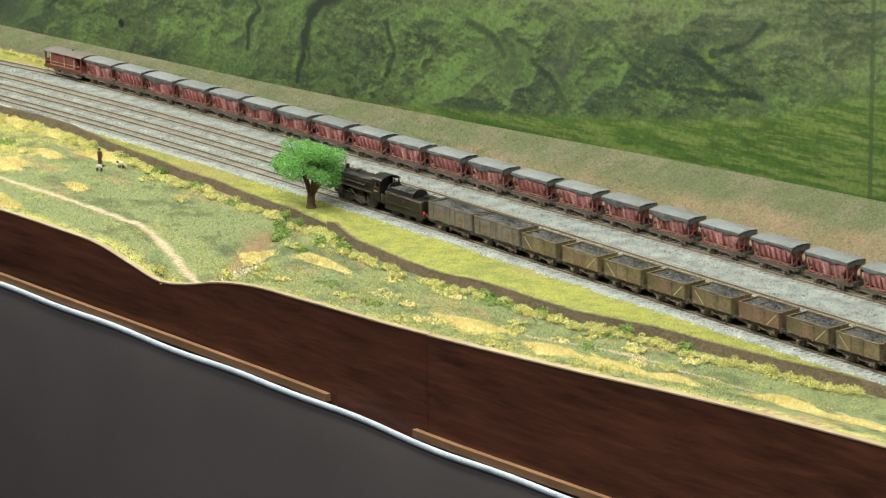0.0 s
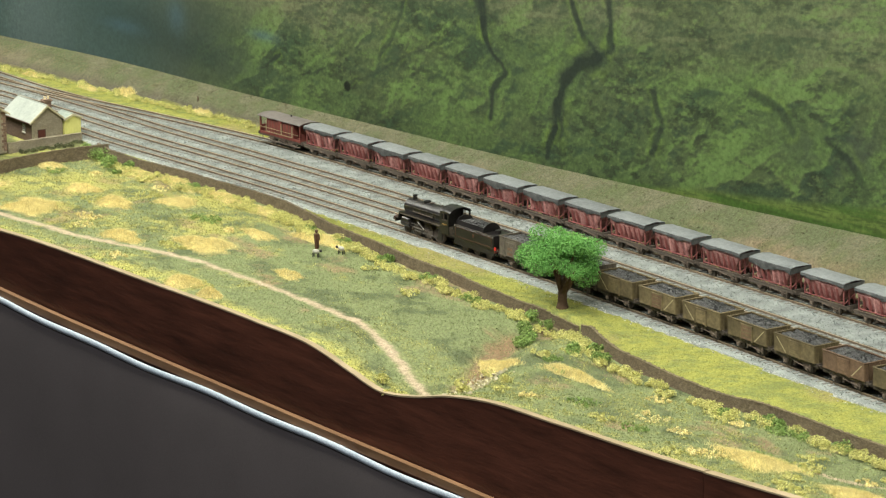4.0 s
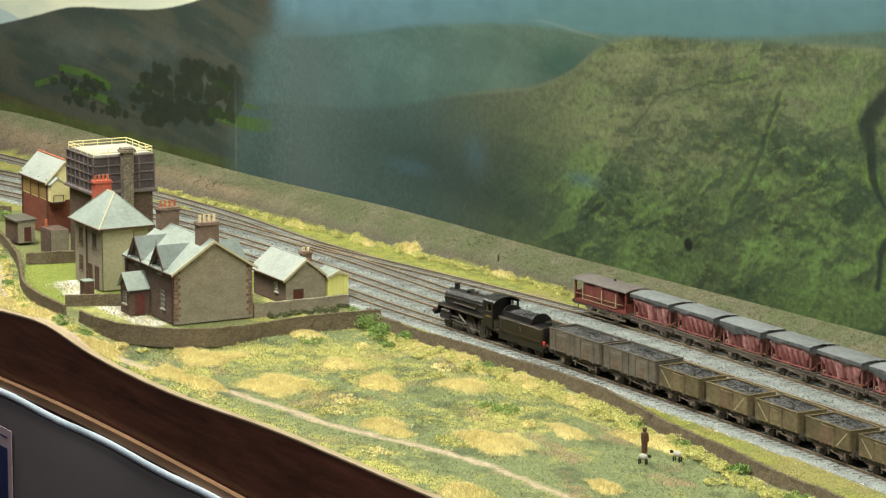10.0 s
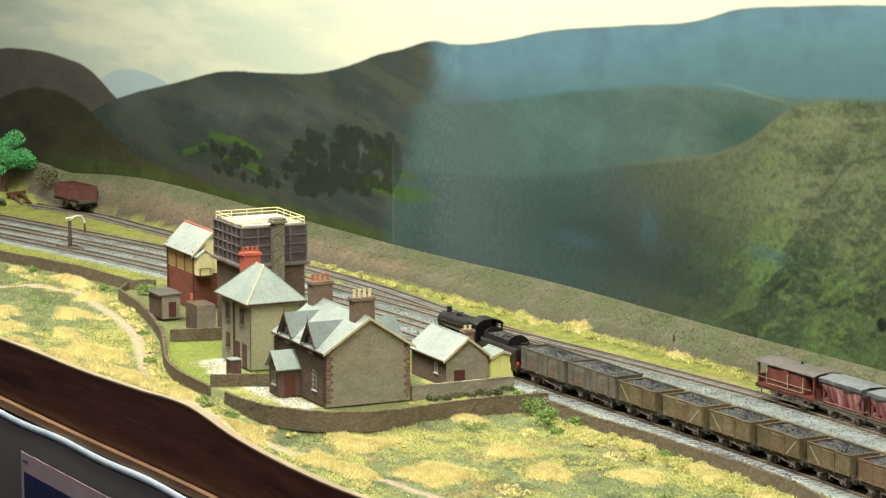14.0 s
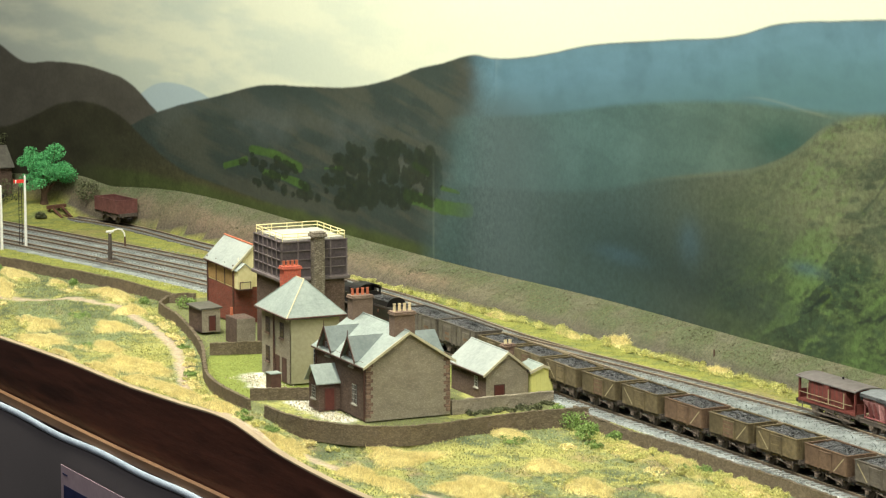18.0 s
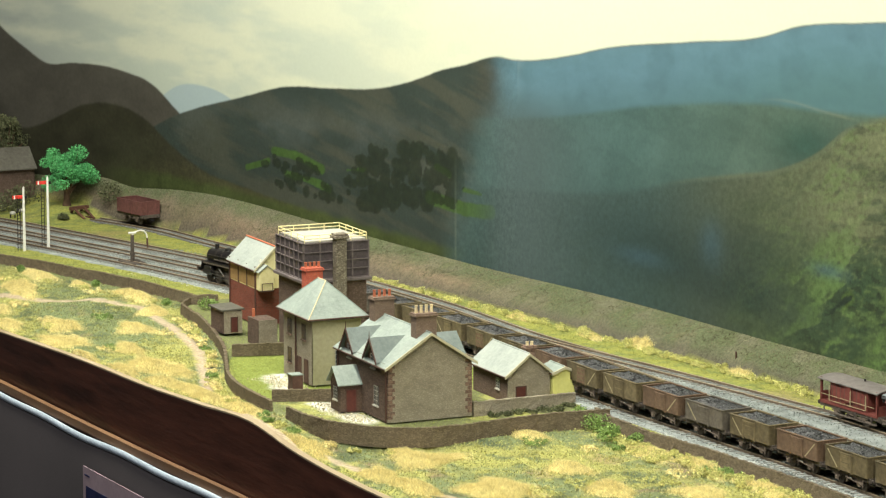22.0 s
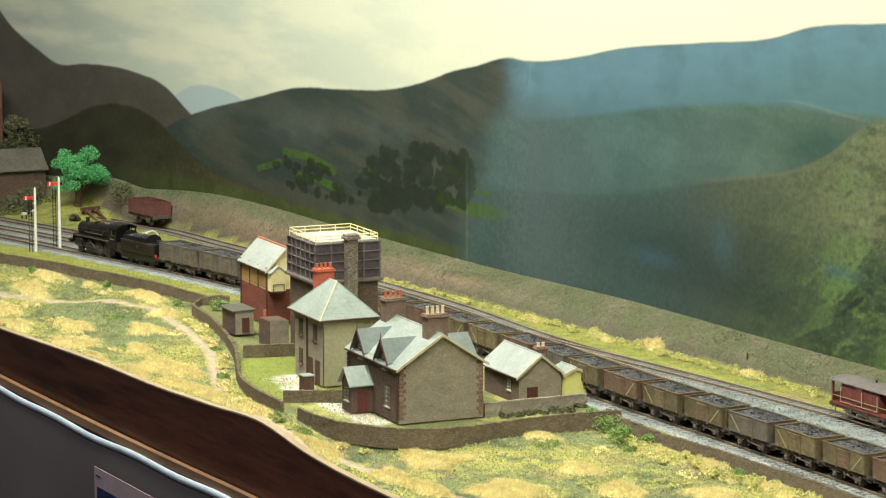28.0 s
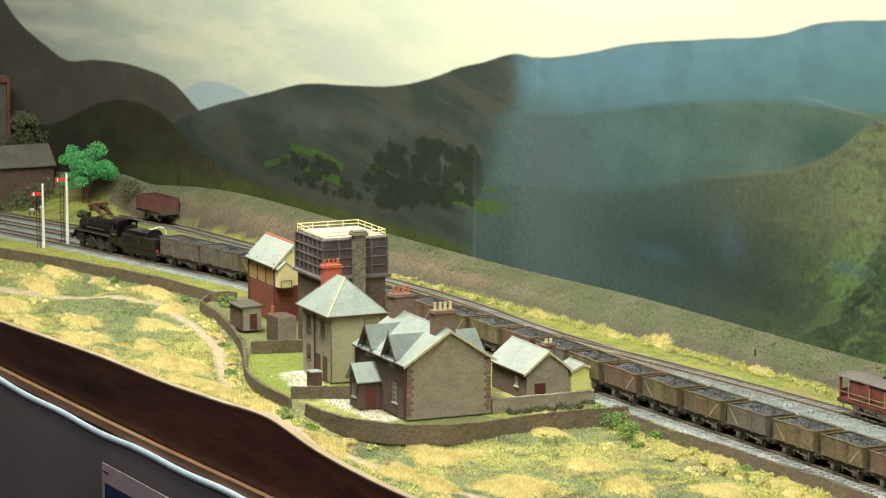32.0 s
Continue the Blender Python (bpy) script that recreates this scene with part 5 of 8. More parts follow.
def brake_van():
    t = empty("brake_van")
    tagged(t, "weathered bauxite red goods brake van with grey roof", "brake van")
    L = 1.16
    bm = BM()
    box(bm, 0, L, -0.18, 0.18, 0.165, 0.20)
    part("floor_frame", bm, VANRED, t)
    bm = BM()
    box(bm, 0.20, L - 0.20, -0.172, 0.172, 0.20, 0.455, 0.004)
    cabin = part("cabin", bm, VANRED, t)
    for side in (-1, 1):
        for k in range(9):
            bm = BM()
            x = 0.25 + 0.0825 * k
            box(bm, x - 0.004, x + 0.004, side * 0.172 - 0.003, side * 0.172 + 0.003, 0.205, 0.45)
            part("plank_joint", bm, BROWN, cabin)
        bm = BM()
        box(bm, 0.04, L - 0.04, side * 0.192 - 0.003, side * 0.192 + 0.003, 0.279, 0.284)
        for x in (0.21, 0.64, L - 0.21):
            box(bm, x - 0.004, x + 0.004, side * 0.192 - 0.005, side * 0.192 + 0.005, 0.22, 0.40)
        box(bm, 0.21, L - 0.21, side * 0.192 - 0.0035, side * 0.192 + 0.0035, 0.218, 0.224)
        part("handrail", bm, PALE_STRIPE, t, "dirty white handrail")
        bm = BM()
        box(bm, 0.0, L, side * 0.185 - 0.014, side * 0.185 + 0.014, 0.075, 0.088)
        for x in (0.1, 0.42, 0.74, 1.06):
            box(bm, x - 0.006, x + 0.006, side * 0.185 - 0.005, side * 0.185 + 0.005, 0.088, 0.165)
        part("stepboard", bm, GREYBLACK, t)
        bm = BM()
        box(bm, 0.52, 0.64, side * 0.176 - 0.016, side * 0.176 + 0.016, 0.25, 0.445, 0.006)
        part("ducket", bm, VANRED, cabin, "projecting lookout")
        for x in (0.015, L - 0.015):
            bm = BM()
            box(bm, x - 0.013, x + 0.013, side * 0.165 - 0.012, side * 0.165 + 0.012, 0.2, 0.475)
            part("veranda_post", bm, VANRED, t)
    for x in (0.01, L - 0.01):
        bm = BM()
        box(bm, x - 0.008, x + 0.008, -0.17, 0.17, 0.2, 0.30)
        part("veranda_end", bm, VANRED, t)
    bm = BM()
    pts = [(0.2 * math.sin(a), 0.462 + 0.034 * (math.cos(a * 1.0) - math.cos(1.0)) / (1 - math.cos(1.0))) for a in np.linspace(-1, 1, 11)]
    pts = [(y / math.sin(1.0) * 1.0, z) for y, z in pts]
    prism_x(bm, pts + [(y, z - 0.014) for y, z in pts[::-1]], -0.03, L + 0.03)
    part("roof", bm, VANROOF, t, "dull grey curved roof")
    bm = BM()
    rod(bm, (0.6, 0.05, 0.48), (0.6, 0.05, 0.525), 0.014, seg=8)
    part("stove_pipe", bm, BLACK, t)
    running_gear(t, 0.0, L, half=0.155, z=0.15, axles=(0.3, L - 0.3))
    return t


WHEELS = []


def locomotive():
    t = empty("steam_locomotive")
    tagged(t, "weathered black tender steam locomotive with sooty boiler", "locomotive")
    zb, rb = 0.385, 0.125
    bm = BM()
    rod(bm, (0.42, 0, zb), (1.02, 0, zb + 0.004), rb * 0.97, rb * 1.06, seg=24)
    part("boiler", bm, BLACK, t, smooth=False)
    bm = BM()
    rod(bm, (0.22, 0, zb - 0.004), (0.425, 0, zb), rb * 0.95, seg=24)
    box(bm, 0.26, 0.40, -0.08, 0.08, 0.22, 0.30)
    smoke = part("smokebox", bm, BLACK, t)
    bm = BM()
    rod(bm, (0.195, 0, zb - 0.004), (0.222, 0, zb - 0.004), rb * 0.72, rb * 0.86, seg=20)
    rod(bm, (0.185, 0, zb - 0.004), (0.2, 0, zb - 0.004), 0.014, seg=8)
    part("smokebox_door", bm, BLACK, smoke)
    bm = BM()
    rod(bm, (0.215, -0.05, zb - 0.02), (0.215, 0.05, zb - 0.02), 0.008, seg=6)
    part("number_plate", bm, WHITE, smoke, "tiny pale plate")
    for nm, x, r, h, m in (("chimney", 0.34, 0.036, 0.062, BLACK), ("dome", 0.66, 0.06, 0.035, BLACK), ("top_feed", 0.78, 0.04, 0.03, GREYBLACK), ("safety_valve", 1.04, 0.02, 0.034, GREYBLACK)):
        bm = BM()
        z = zb + rb
        rod(bm, (x, 0, z - 0.03), (x, 0, z + h * 0.7), r * 1.05, r * 0.85, seg=16)
        rod(bm, (x, 0, z + h * 0.7), (x, 0, z + h), r, r * (0.9 if nm == "chimney" else 0.45), seg=16)
        part(nm, bm, m, t)
    for k in range(4):
        bm = BM()
        x = 0.46 + 0.17 * k
        rod(bm, (x, 0, zb), (x + 0.012, 0, zb), rb * (1.0 + 0.02 * k), seg=24)
        part("boiler_band", bm, GREYBLACK, t)
    bm = BM()
    box(bm, 1.0, 1.25, -0.12, 0.12, 0.25, zb + 0.03, 0.02)
    rod(bm, (1.0, 0, zb + 0.005), (1.25, 0, zb + 0.012), rb * 1.08, seg=24)
    part("firebox", bm, BLACK, t)
    bm = BM()
    prism(bm, [(0.08, 0.15), (0.10, 0.15), (0.10, 0.20), (0.165, 0.20), (0.205, 0.305), (1.26, 0.305), (1.26, 0.318), (0.195, 0.318), (0.155, 0.213), (0.08, 0.213)], -0.19, 0.19)
    part("running_plate", bm, BLACK, t)
    for side in (-1, 1):
        bm = BM()
        box(bm, 0.22, 1.25, side * 0.187 - 0.004, side * 0.187 + 0.004, 0.285, 0.306)
        part("valance", bm, GREYBLACK, t)
        bm = BM()
        rod(bm, (0.46, side * 0.128, zb - 0.03), (0.98, side * 0.134, zb - 0.03), 0.010, seg=6)
        rod(bm, (0.98, side * 0.134, zb - 0.03), (1.02, side * 0.138, zb + 0.05), 0.008, seg=6)
        part("feed_pipe", bm, GREYBLACK, t)
        bm = BM()
        rod(bm, (0.30, side * 0.172, 0.30), (0.30, side * 0.172, 0.20), 0.008, seg=6)
        rod(bm, (0.36, side * 0.172, 0.30), (0.36, side * 0.172, 0.20), 0.008, seg=6)
        part("steam_pipe", bm, STEEL, t)
    bm = BM()
    box(bm, 0.062, 0.08, -0.185, 0.185, 0.15, 0.22, 0.003)
    part("buffer_beam", bm, MAROON, t, "dull red buffer beam")
    buffers(t, 0.062, 0.175, -1)
    for side in (-1, 1):
        bm = BM()
        rod(bm, (0.24, side * 0.15, 0.165), (0.46, side * 0.15, 0.165), 0.052, seg=14)
        box(bm, 0.25, 0.45, side * 0.15 - 0.045, side * 0.15 + 0.045, 0.19, 0.25, 0.01)
        part("cylinder", bm, BLACK, t)
        bm = BM()
        rod(bm, (0.46, side * 0.165, 0.145), (0.80, side * 0.165, 0.128), 0.009, seg=6)
        rod(bm, (0.46, side * 0.16, 0.185), (0.66, side * 0.16, 0.185), 0.009, seg=6)
        rod(bm, (0.62, side * 0.16, 0.24), (0.80, side * 0.165, 0.14), 0.008, seg=6)
        part("valve_gear", bm, STEEL, t, "oily bright steel rods")
        bm = BM()
        rod(bm, (0.54, side * 0.152, 0.09), (1.12, side * 0.152, 0.09), 0.010, seg=6)
        part("coupling_rod", bm, STEEL, t, "oily steel coupling rod")
        bm = BM()
        rod(bm, (0.25, side * 0.135, zb + 0.03), (1.22, side * 0.138, zb + 0.04), 0.005, seg=6)
        part("handrail", bm, STEEL, t)
        bm = BM()
        box(bm, 1.02, 1.24, side * 0.175 - 0.014, side * 0.175 + 0.014, 0.275, 0.31)
        part("step_valance", bm, BLACK, t)
        bm = BM()
        box(bm, 1.2, 1.29, side * 0.185 - 0.006, side * 0.185 + 0.006, 0.08, 0.262)
        part("cab_steps", bm, BLACK, t)
    cab = BM()
    box(cab, 1.245, 1.262, -0.183, 0.183, 0.26, 0.53)
    cab_ob = part("cab", cab, BLACK, t)
    for side in (-1, 1):
        bm = BM()
        prism(bm, [(1.25, 0.20), (1.47, 0.20), (1.47, 0.53), (1.44, 0.53), (1.44, 0.40), (1.30, 0.40), (1.30, 0.50), (1.44, 0.50), (1.44, 0.53), (1.25, 0.53)], side * 0.19 - 0.007, side * 0.19 + 0.007)
        part("cab_side", bm, BLACK, cab_ob)
    for side in (-1, 1):
        bm = BM()
        box(bm, 1.335, 1.345, side * 0.19 - 0.008, side * 0.19 + 0.008, 0.40, 0.50)
        box(bm, 1.30, 1.44, side * 0.19 - 0.004, side * 0.19 + 0.004, 0.40, 0.412)
        part("cab_window_frame", bm, GREYBLACK, cab_ob)
        bm = BM()
        for k in range(4):
            box(bm, 1.315 + 0.03 * k, 1.335 + 0.03 * k, side * 0.198 - 0.002, side * 0.198 + 0.002, 0.335, 0.352)
        part("cab_numerals", bm, OCHRE, cab_ob, "row of tiny gilt marks")
    bm = BM()
    arc = [(0.195 * math.sin(a) / math.sin(1.1), 0.522 + 0.07 * (math.cos(a) - math.cos(1.1)) / (1 - math.cos(1.1))) for a in np.linspace(-1.1, 1.1, 11)]
    prism_x(bm, arc + [(y, z - 0.012) for y, z in arc[::-1]], 1.235, 1.50)
    part("cab_roof", bm, BLACK, t)
    # tender
    bm = BM()
    box(bm, 1.55, 2.58, -0.185, 0.185, 0.185, 0.205, 0.003)
    tank = part("tender_frame", bm, BLACK, t)
    bm = BM()
    prism_x(bm, [(-0.19, 0.205), (0.19, 0.205), (0.19, 0.372), (0.18, 0.382), (-0.18, 0.382), (-0.19, 0.372)], 1.60, 2.56)
    tank_ob = part("tender_tank", bm, BLACK, t, "sooty black tender side with faint lining")
    for side in (-1, 1):
        bm = BM()
        prism_x(bm, [(side * 0.150, 0.382), (side * 0.140, 0.382), (side * 0.118, 0.448), (side * 0.128, 0.448)], 1.62, 2.26)
        part("bunker_side", bm, BLACK, tank_ob)
        bm = BM()
        box(bm, 1.60, 2.54, side * 0.186 - 0.004, side * 0.186 + 0.004, 0.3822, 0.392)
        part("tank_beading", bm, GREYBLACK, tank_ob)
    arch = [(0.155 * math.sin(a), 0.382 + 0.125 * math.cos(a)) for a in np.linspace(-1.57, 1.57, 15)]
    for x in (1.60, 2.25):
        bm = BM()
        prism_x(bm, arch, x, x + 0.016)
        part("bunker_plate", bm, BLACK, tank_ob, "curved plate of the coal bunker")
    for side in (-1, 1):
        bm = BM()
        for z in (0.225, 0.360):
            box(bm, 1.64, 2.52, side * 0.192 - 0.0015, side * 0.192 + 0.0015, z - 0.002, z + 0.002)
        for x in (1.64, 2.52):
            box(bm, x - 0.002, x + 0.002, side * 0.192 - 0.0016, side * 0.192 + 0.0016, 0.225, 0.360)
        part("lining", bm, RUST, t, "faded red lining")
        bm = BM()
        box(bm, 2.06, 2.10, side * 0.193 - 0.002, side * 0.193 + 0.002, 0.285, 0.33, 0.004)
        part("emblem", bm, RUST, t, "small gilt emblem")
        bm = BM()
        box(bm, 1.58, 2.56, side * 0.165 - 0.01, side * 0.165 + 0.01, 0.1, 0.185, 0.004)
        part("tender_sideframe", bm, BLACK, t)
    bm = BM()
    box(bm, 2.555, 2.575, -0.185, 0.185, 0.185, 0.395, 0.004)
    part("tender_back", bm, BLACK, t)
    bm = BM()
    rod(bm, (2.42, 0, 0.38), (2.42, 0, 0.43), 0.045, seg=12)
    rod(bm, (2.34, 0.08, 0.38), (2.34, 0.08, 0.42), 0.02, seg=10)
    part("water_filler", bm, BLACK, t)
    coal_heap(t, 1.63, 2.24, -0.118, 0.118, 0.425, 77, 0.05)
    bm = BM()
    box(bm, 2.576, 2.60, 0.11 - 0.3, 0.14 - 0.3, 0.19, 0.235, 0.006)
    part("tail_lamp", bm, LAMP_RED, t, "red lamp on the tender back")
    bm = BM()
    box(bm, 2.575, 2.595, -0.185, 0.185, 0.15, 0.2, 0.003)
    part("rear_beam", bm, MAROON, t, "dull red rear beam")
    buffers(t, 2.595, 0.175, 1)
    bm = BM()
    box(bm, 1.46, 1.60, -0.12, 0.12, 0.2, 0.23)
    part("fall_plate", bm, BLACK, t)
    bm = BM()
    box(bm, 0.2, 1.45, -0.07, 0.07, 0.12, 0.262)
    part("main_frame", bm, GREYBLACK, t)
    for x, r in ((0.28, 0.072), (0.55, 0.122), (0.83, 0.122), (1.11, 0.122)):
        WHEELS.append((wheelset(t, x, r, GREYBLACK, 12 if r > 0.1 else 8, name="driving_wheelset" if r > 0.1 else "pony_wheelset"), x, r))
    for x in (1.76, 2.06, 2.36):
        WHEELS.append((wheelset(t, x, 0.085, GREYBLACK, name="tender_wheelset"), x, 0.085))
    return t


# ---- the stock and its places ----
TRAIN = []


def stock():
    loco = locomotive()
    TRAIN.append((loco, -0.38, 2.6))
    long_a = long_wagon("long grey steel mineral wagon full of coal", 5)
    long_b = copy_thing(long_a, long_a.matrix_basis.copy())
    TRAIN.extend([(long_a, 2.36, 1.07), (long_b, 3.52, 1.07)])
    kinds = [mineral_wagon(WAGON_OLIVE, WAGON_OLIVE, "olive steel mineral wagon with rust stains, full of coal", 2),
             mineral_wagon(WAGON_OLIVE, WAGON_RUST, "olive steel mineral wagon with a rusty door, full of coal", 3),
             mineral_wagon(WAGON_GREY, WAGON_GREY, "grey steel mineral wagon full of coal", 6),
             mineral_wagon(WAGON_RUST, WAGON_RUST, "rust brown steel mineral wagon full of coal", 7)]
    order = [0, 1, 0, 1, 0, 3, 1, 0, 3, 2, 0, 3, 0, 1, 2, 0, 1, 3, 0, 2, 1, 0, 3]
    used = set()
    for k, n in enumerate(order):
        w = kinds[n] if n not in used else copy_thing(kinds[n], kinds[n].matrix_basis.copy())
        used.add(n)
        TRAIN.append((w, 4.68 + 0.955 * k, 0.79))
    hop = [hopper_wagon(s, "red oxide hopper wagon under a grey tarpaulin") for s in (1, 4, 9)]
    for k in range(25):
        n = (0, 1, 2, 1, 0, 2, 2, 0, 1)[k % 9]
        m = place_on(LOOP_A, -0.1 + 0.965 * k + 0.004 * k * k, 0.44)
        if k in (0, 1, 2):
            hop[n].matrix_basis = m
        else:
            copy_thing(hop[n], m)
    van = brake_van()
    van.matrix_basis = place_on(LOOP_A, -1.36, 0.58)


def place_on(line, s, half):
    """The pose of a vehicle whose end stands at s, bridging the curve by its middle."""
    p, a = on_line(line, s + half)
    d = Vector((math.cos(math.radians(a)), math.sin(math.radians(a)), 0))
    return at(p[0] - d.x * half, p[1] - d.y * half, p[2], a)


# ---- drystone walls ----
def stone_wall(pts, height, base, label, thick=0.055, seed=1, mat=DRYSTONE):
    """A drystone wall of piled courses along a line, with a ragged coping; base: its foot, a number or a function."""
    rng = np.random.RandomState(seed)
    p = np.array(pts, float)
    d = np.r_[0, np.cumsum(np.hypot(*np.diff(p, axis=0).T))]
    n = max(8, int(d[-1] / 0.045))
    s = np.linspace(0, d[-1], n)
    x, y = np.interp(s, d, p[:, 0]), np.interp(s, d, p[:, 1])
    tx, ty = np.gradient(x), np.gradient(y)
    k = np.hypot(tx, ty)
    nx, ny = -ty / k, tx / k
    z0 = base(x, y) if callable(base) else np.full(n, float(base))
    z0 = np.convolve(np.r_[np.full(6, z0[0]), z0, np.full(6, z0[-1])], np.ones(13) / 13, 'valid')
    top = z0 + height + 0.005 * np.sin(s * 2.2 + seed) + rng.normal(0, 0.0022, n)
    rows = []
    for side in (-1, 1):
        for q in np.linspace(0, 1, 5)[:: -side]:
            bulge = thick * (0.5 - 0.12 * q) + rng.normal(0, 0.0025, n)
            rows.append(np.c_[x + side * nx * bulge, y + side * ny * bulge, (z0 - 0.04) * (1 - q) + top * q])
    v = np.stack(rows, 1).reshape(-1, 3)
    m = len(rows)
    i = (np.arange(n - 1)[:, None] * m + np.arange(m - 1)[None, :]).ravel()
    caps = [list(range(m))[::-1], [(n - 1) * m + j for j in range(m)]]
    bm = BM()
    vs = [bm.verts.new(c) for c in v]
    for a in i:
        bm.faces.new((vs[a], vs[a + m], vs[a + m + 1], vs[a + 1]))
    for c in caps:
        bm.faces.new([vs[j] for j in c])
    w = part("drystone_wall", bm, mat)
    tagged(w, label, "wall", "drystone walls")
    n2 = int(d[-1] / 0.06)
    s2 = np.sort(rng.uniform(0, d[-1], n2))
    x2, y2 = np.interp(s2, d, p[:, 0]), np.interp(s2, d, p[:, 1])
    z2 = np.interp(s2, s, top)
    cube = np.array([(a, b, c) for a in (-1, 1) for b in (-1, 1) for c in (-1, 1)], float)
    size = np.c_[rng.uniform(0.014, 0.03, n2), rng.uniform(0.02, 0.027, n2), rng.uniform(0.004, 0.007, n2)]
    vv = (np.c_[x2, y2, z2][:, None, :] + cube[None] * size[:, None, :] * (1 + rng.uniform(-0.3, 0.2, (n2, 8, 1)))).reshape(-1, 3)
    f = np.array([(0, 1, 3, 2), (4, 6, 7, 5), (0, 4, 5, 1), (2, 3, 7, 6), (1, 5, 7, 3), (0, 2, 6, 4)])
    tagged(arrays("coping_stones", vv, (np.arange(n2)[:, None, None] * 8 + f[None]).reshape(-1, 4), mat, w), kind="stuff")
    return w


def walls():
    foot = lambda x, y: ground_height(x, y - 0.10)
    xs = np.arange(-24, -12.4, 0.25)
    stone_wall(np.c_[xs, knots(xs, WALL_X, WALL_Y)], 0.17, foot, "brown drystone wall between the line and the pasture", seed=1)
    for a, b, k in ((-2.62, 10.95, 2), (10.86, 24, 3)):
        xs = np.arange(a, b, 0.2)
        stone_wall(np.c_[xs, knots(xs, WALL_X, WALL_Y)], 0.165, foot, "brown drystone wall between the line and the pasture", seed=k)
    ye = lambda x: float(knots(x, YARD_X, YARD_Y))
    stone_wall([(-12.75, -3.75), (-12.9, -4.0)] + [(x, ye(x) - 0.02) for x in np.arange(-12.7, -4.75, 0.2)], 0.16, lambda x, y: ground_height(x, y - 0.12), "curving drystone wall round the station gardens", seed=4)
    stone_wall([(-4.4, -5.76), (-3.9, -5.73), (-3.36, -5.62), (-2.9, -5.3), (-2.68, -5.02), (-2.57, -4.7), (-2.56, -4.2), (-2.62, -3.62), (-2.56, -3.0), (-2.42, -2.36)], 0.20, lambda x, y: -0.19 + 0.05 * np.clip((y + 4.0) / 1.6, 0, 1), "drystone wall round the front garden", seed=5)
    stone_wall([(-8.55, -4.95), (-8.35, -4.25)], 0.12, -0.10, "low stone wall between two gardens", seed=6)
    stone_wall([(-5.3, -5.62), (-5.0, -4.88)], 0.13, -0.09, "low stone wall between two gardens", seed=7)
    stone_wall([(-3.42, -3.72), (-3.5, -2.3)], 0.15, -0.08, "low grey stone wall beside the goods shed", seed=8, mat=GREYSTONE)


# ---- buildings ----
def chimney_stack(parent, x, y, z0, z1, w, l, mat, pots, potmat, pot_h=0.09):
    bm = BM()
    box(bm, x - w / 2, x + w / 2, y - l / 2, y + l / 2, z0, z1, 0.004)
    st = part("chimney", bm, mat, parent)
    bm = BM()
    box(bm, x - w / 2 - 0.016, x + w / 2 + 0.016, y - l / 2 - 0.016, y + l / 2 + 0.016, z1 - 0.035, z1 - 0.012, 0.004)
    box(bm, x - w / 2 - 0.008, x + w / 2 + 0.008, y - l / 2 - 0.008, y + l / 2 + 0.008, z1 - 0.0121, z1 + 0.006, 0.004)
    part("chimney_cap", bm, mat, st)
    for k in range(pots):
        bm = BM()
        yy = y - l / 2 + l * (k + 0.5) / pots
        rod(bm, (x, yy, z1), (x, yy, z1 + pot_h), 0.020, 0.016, seg=10)
        rod(bm, (x, yy, z1 + pot_h - 0.012), (x, yy, z1 + pot_h), 0.022, 0.020, seg=10)
        part("chimney_pot", bm, potmat, st)
    return st


def slab(bm, a, b, c, d, t=0.018):
    """A roof plane from four corners, given thickness downwards."""
    up = [bm.verts.new(v) for v in (a, b, c, d)]
    dn = [bm.verts.new((v[0], v[1], v[2] - t)) for v in (a, b, c, d)]
    bm.faces.new(up)
    bm.faces.new(dn[::-1])
    for i in range(4):
        j = (i + 1) % 4
        bm.faces.new((up[j], up[i], dn[i], dn[j]))


def courses(parent, a, b, c, d, rows, mat, t=0.0022):
    """Overlapping slate courses on the roof plane a, b (eaves) to d, c (ridge)."""
    a, b, c, d = (Vector(v) for v in (a, b, c, d))
    n = (b - a).cross(d - a).normalized()
    if n.z < 0:
        n = -n
    for k in range(rows):
        u, v = k / rows, (k + 1.15) / rows
        v = min(v, 1.0)
        bm = BM()
        p = [a.lerp(d, u) + n * t, b.lerp(c, u) + n * t, b.lerp(c, v) + n * 0.001, a.lerp(d, v) + n * 0.001]
        q = [a.lerp(d, u), b.lerp(c, u)]
        vs = [bm.verts.new(w) for w in p]
        vq = [bm.verts.new(w) for w in q]
        bm.faces.new(vs)
        bm.faces.new((vq[0], vq[1], vs[1], vs[0]))
        part("slate_course", bm, mat, parent)


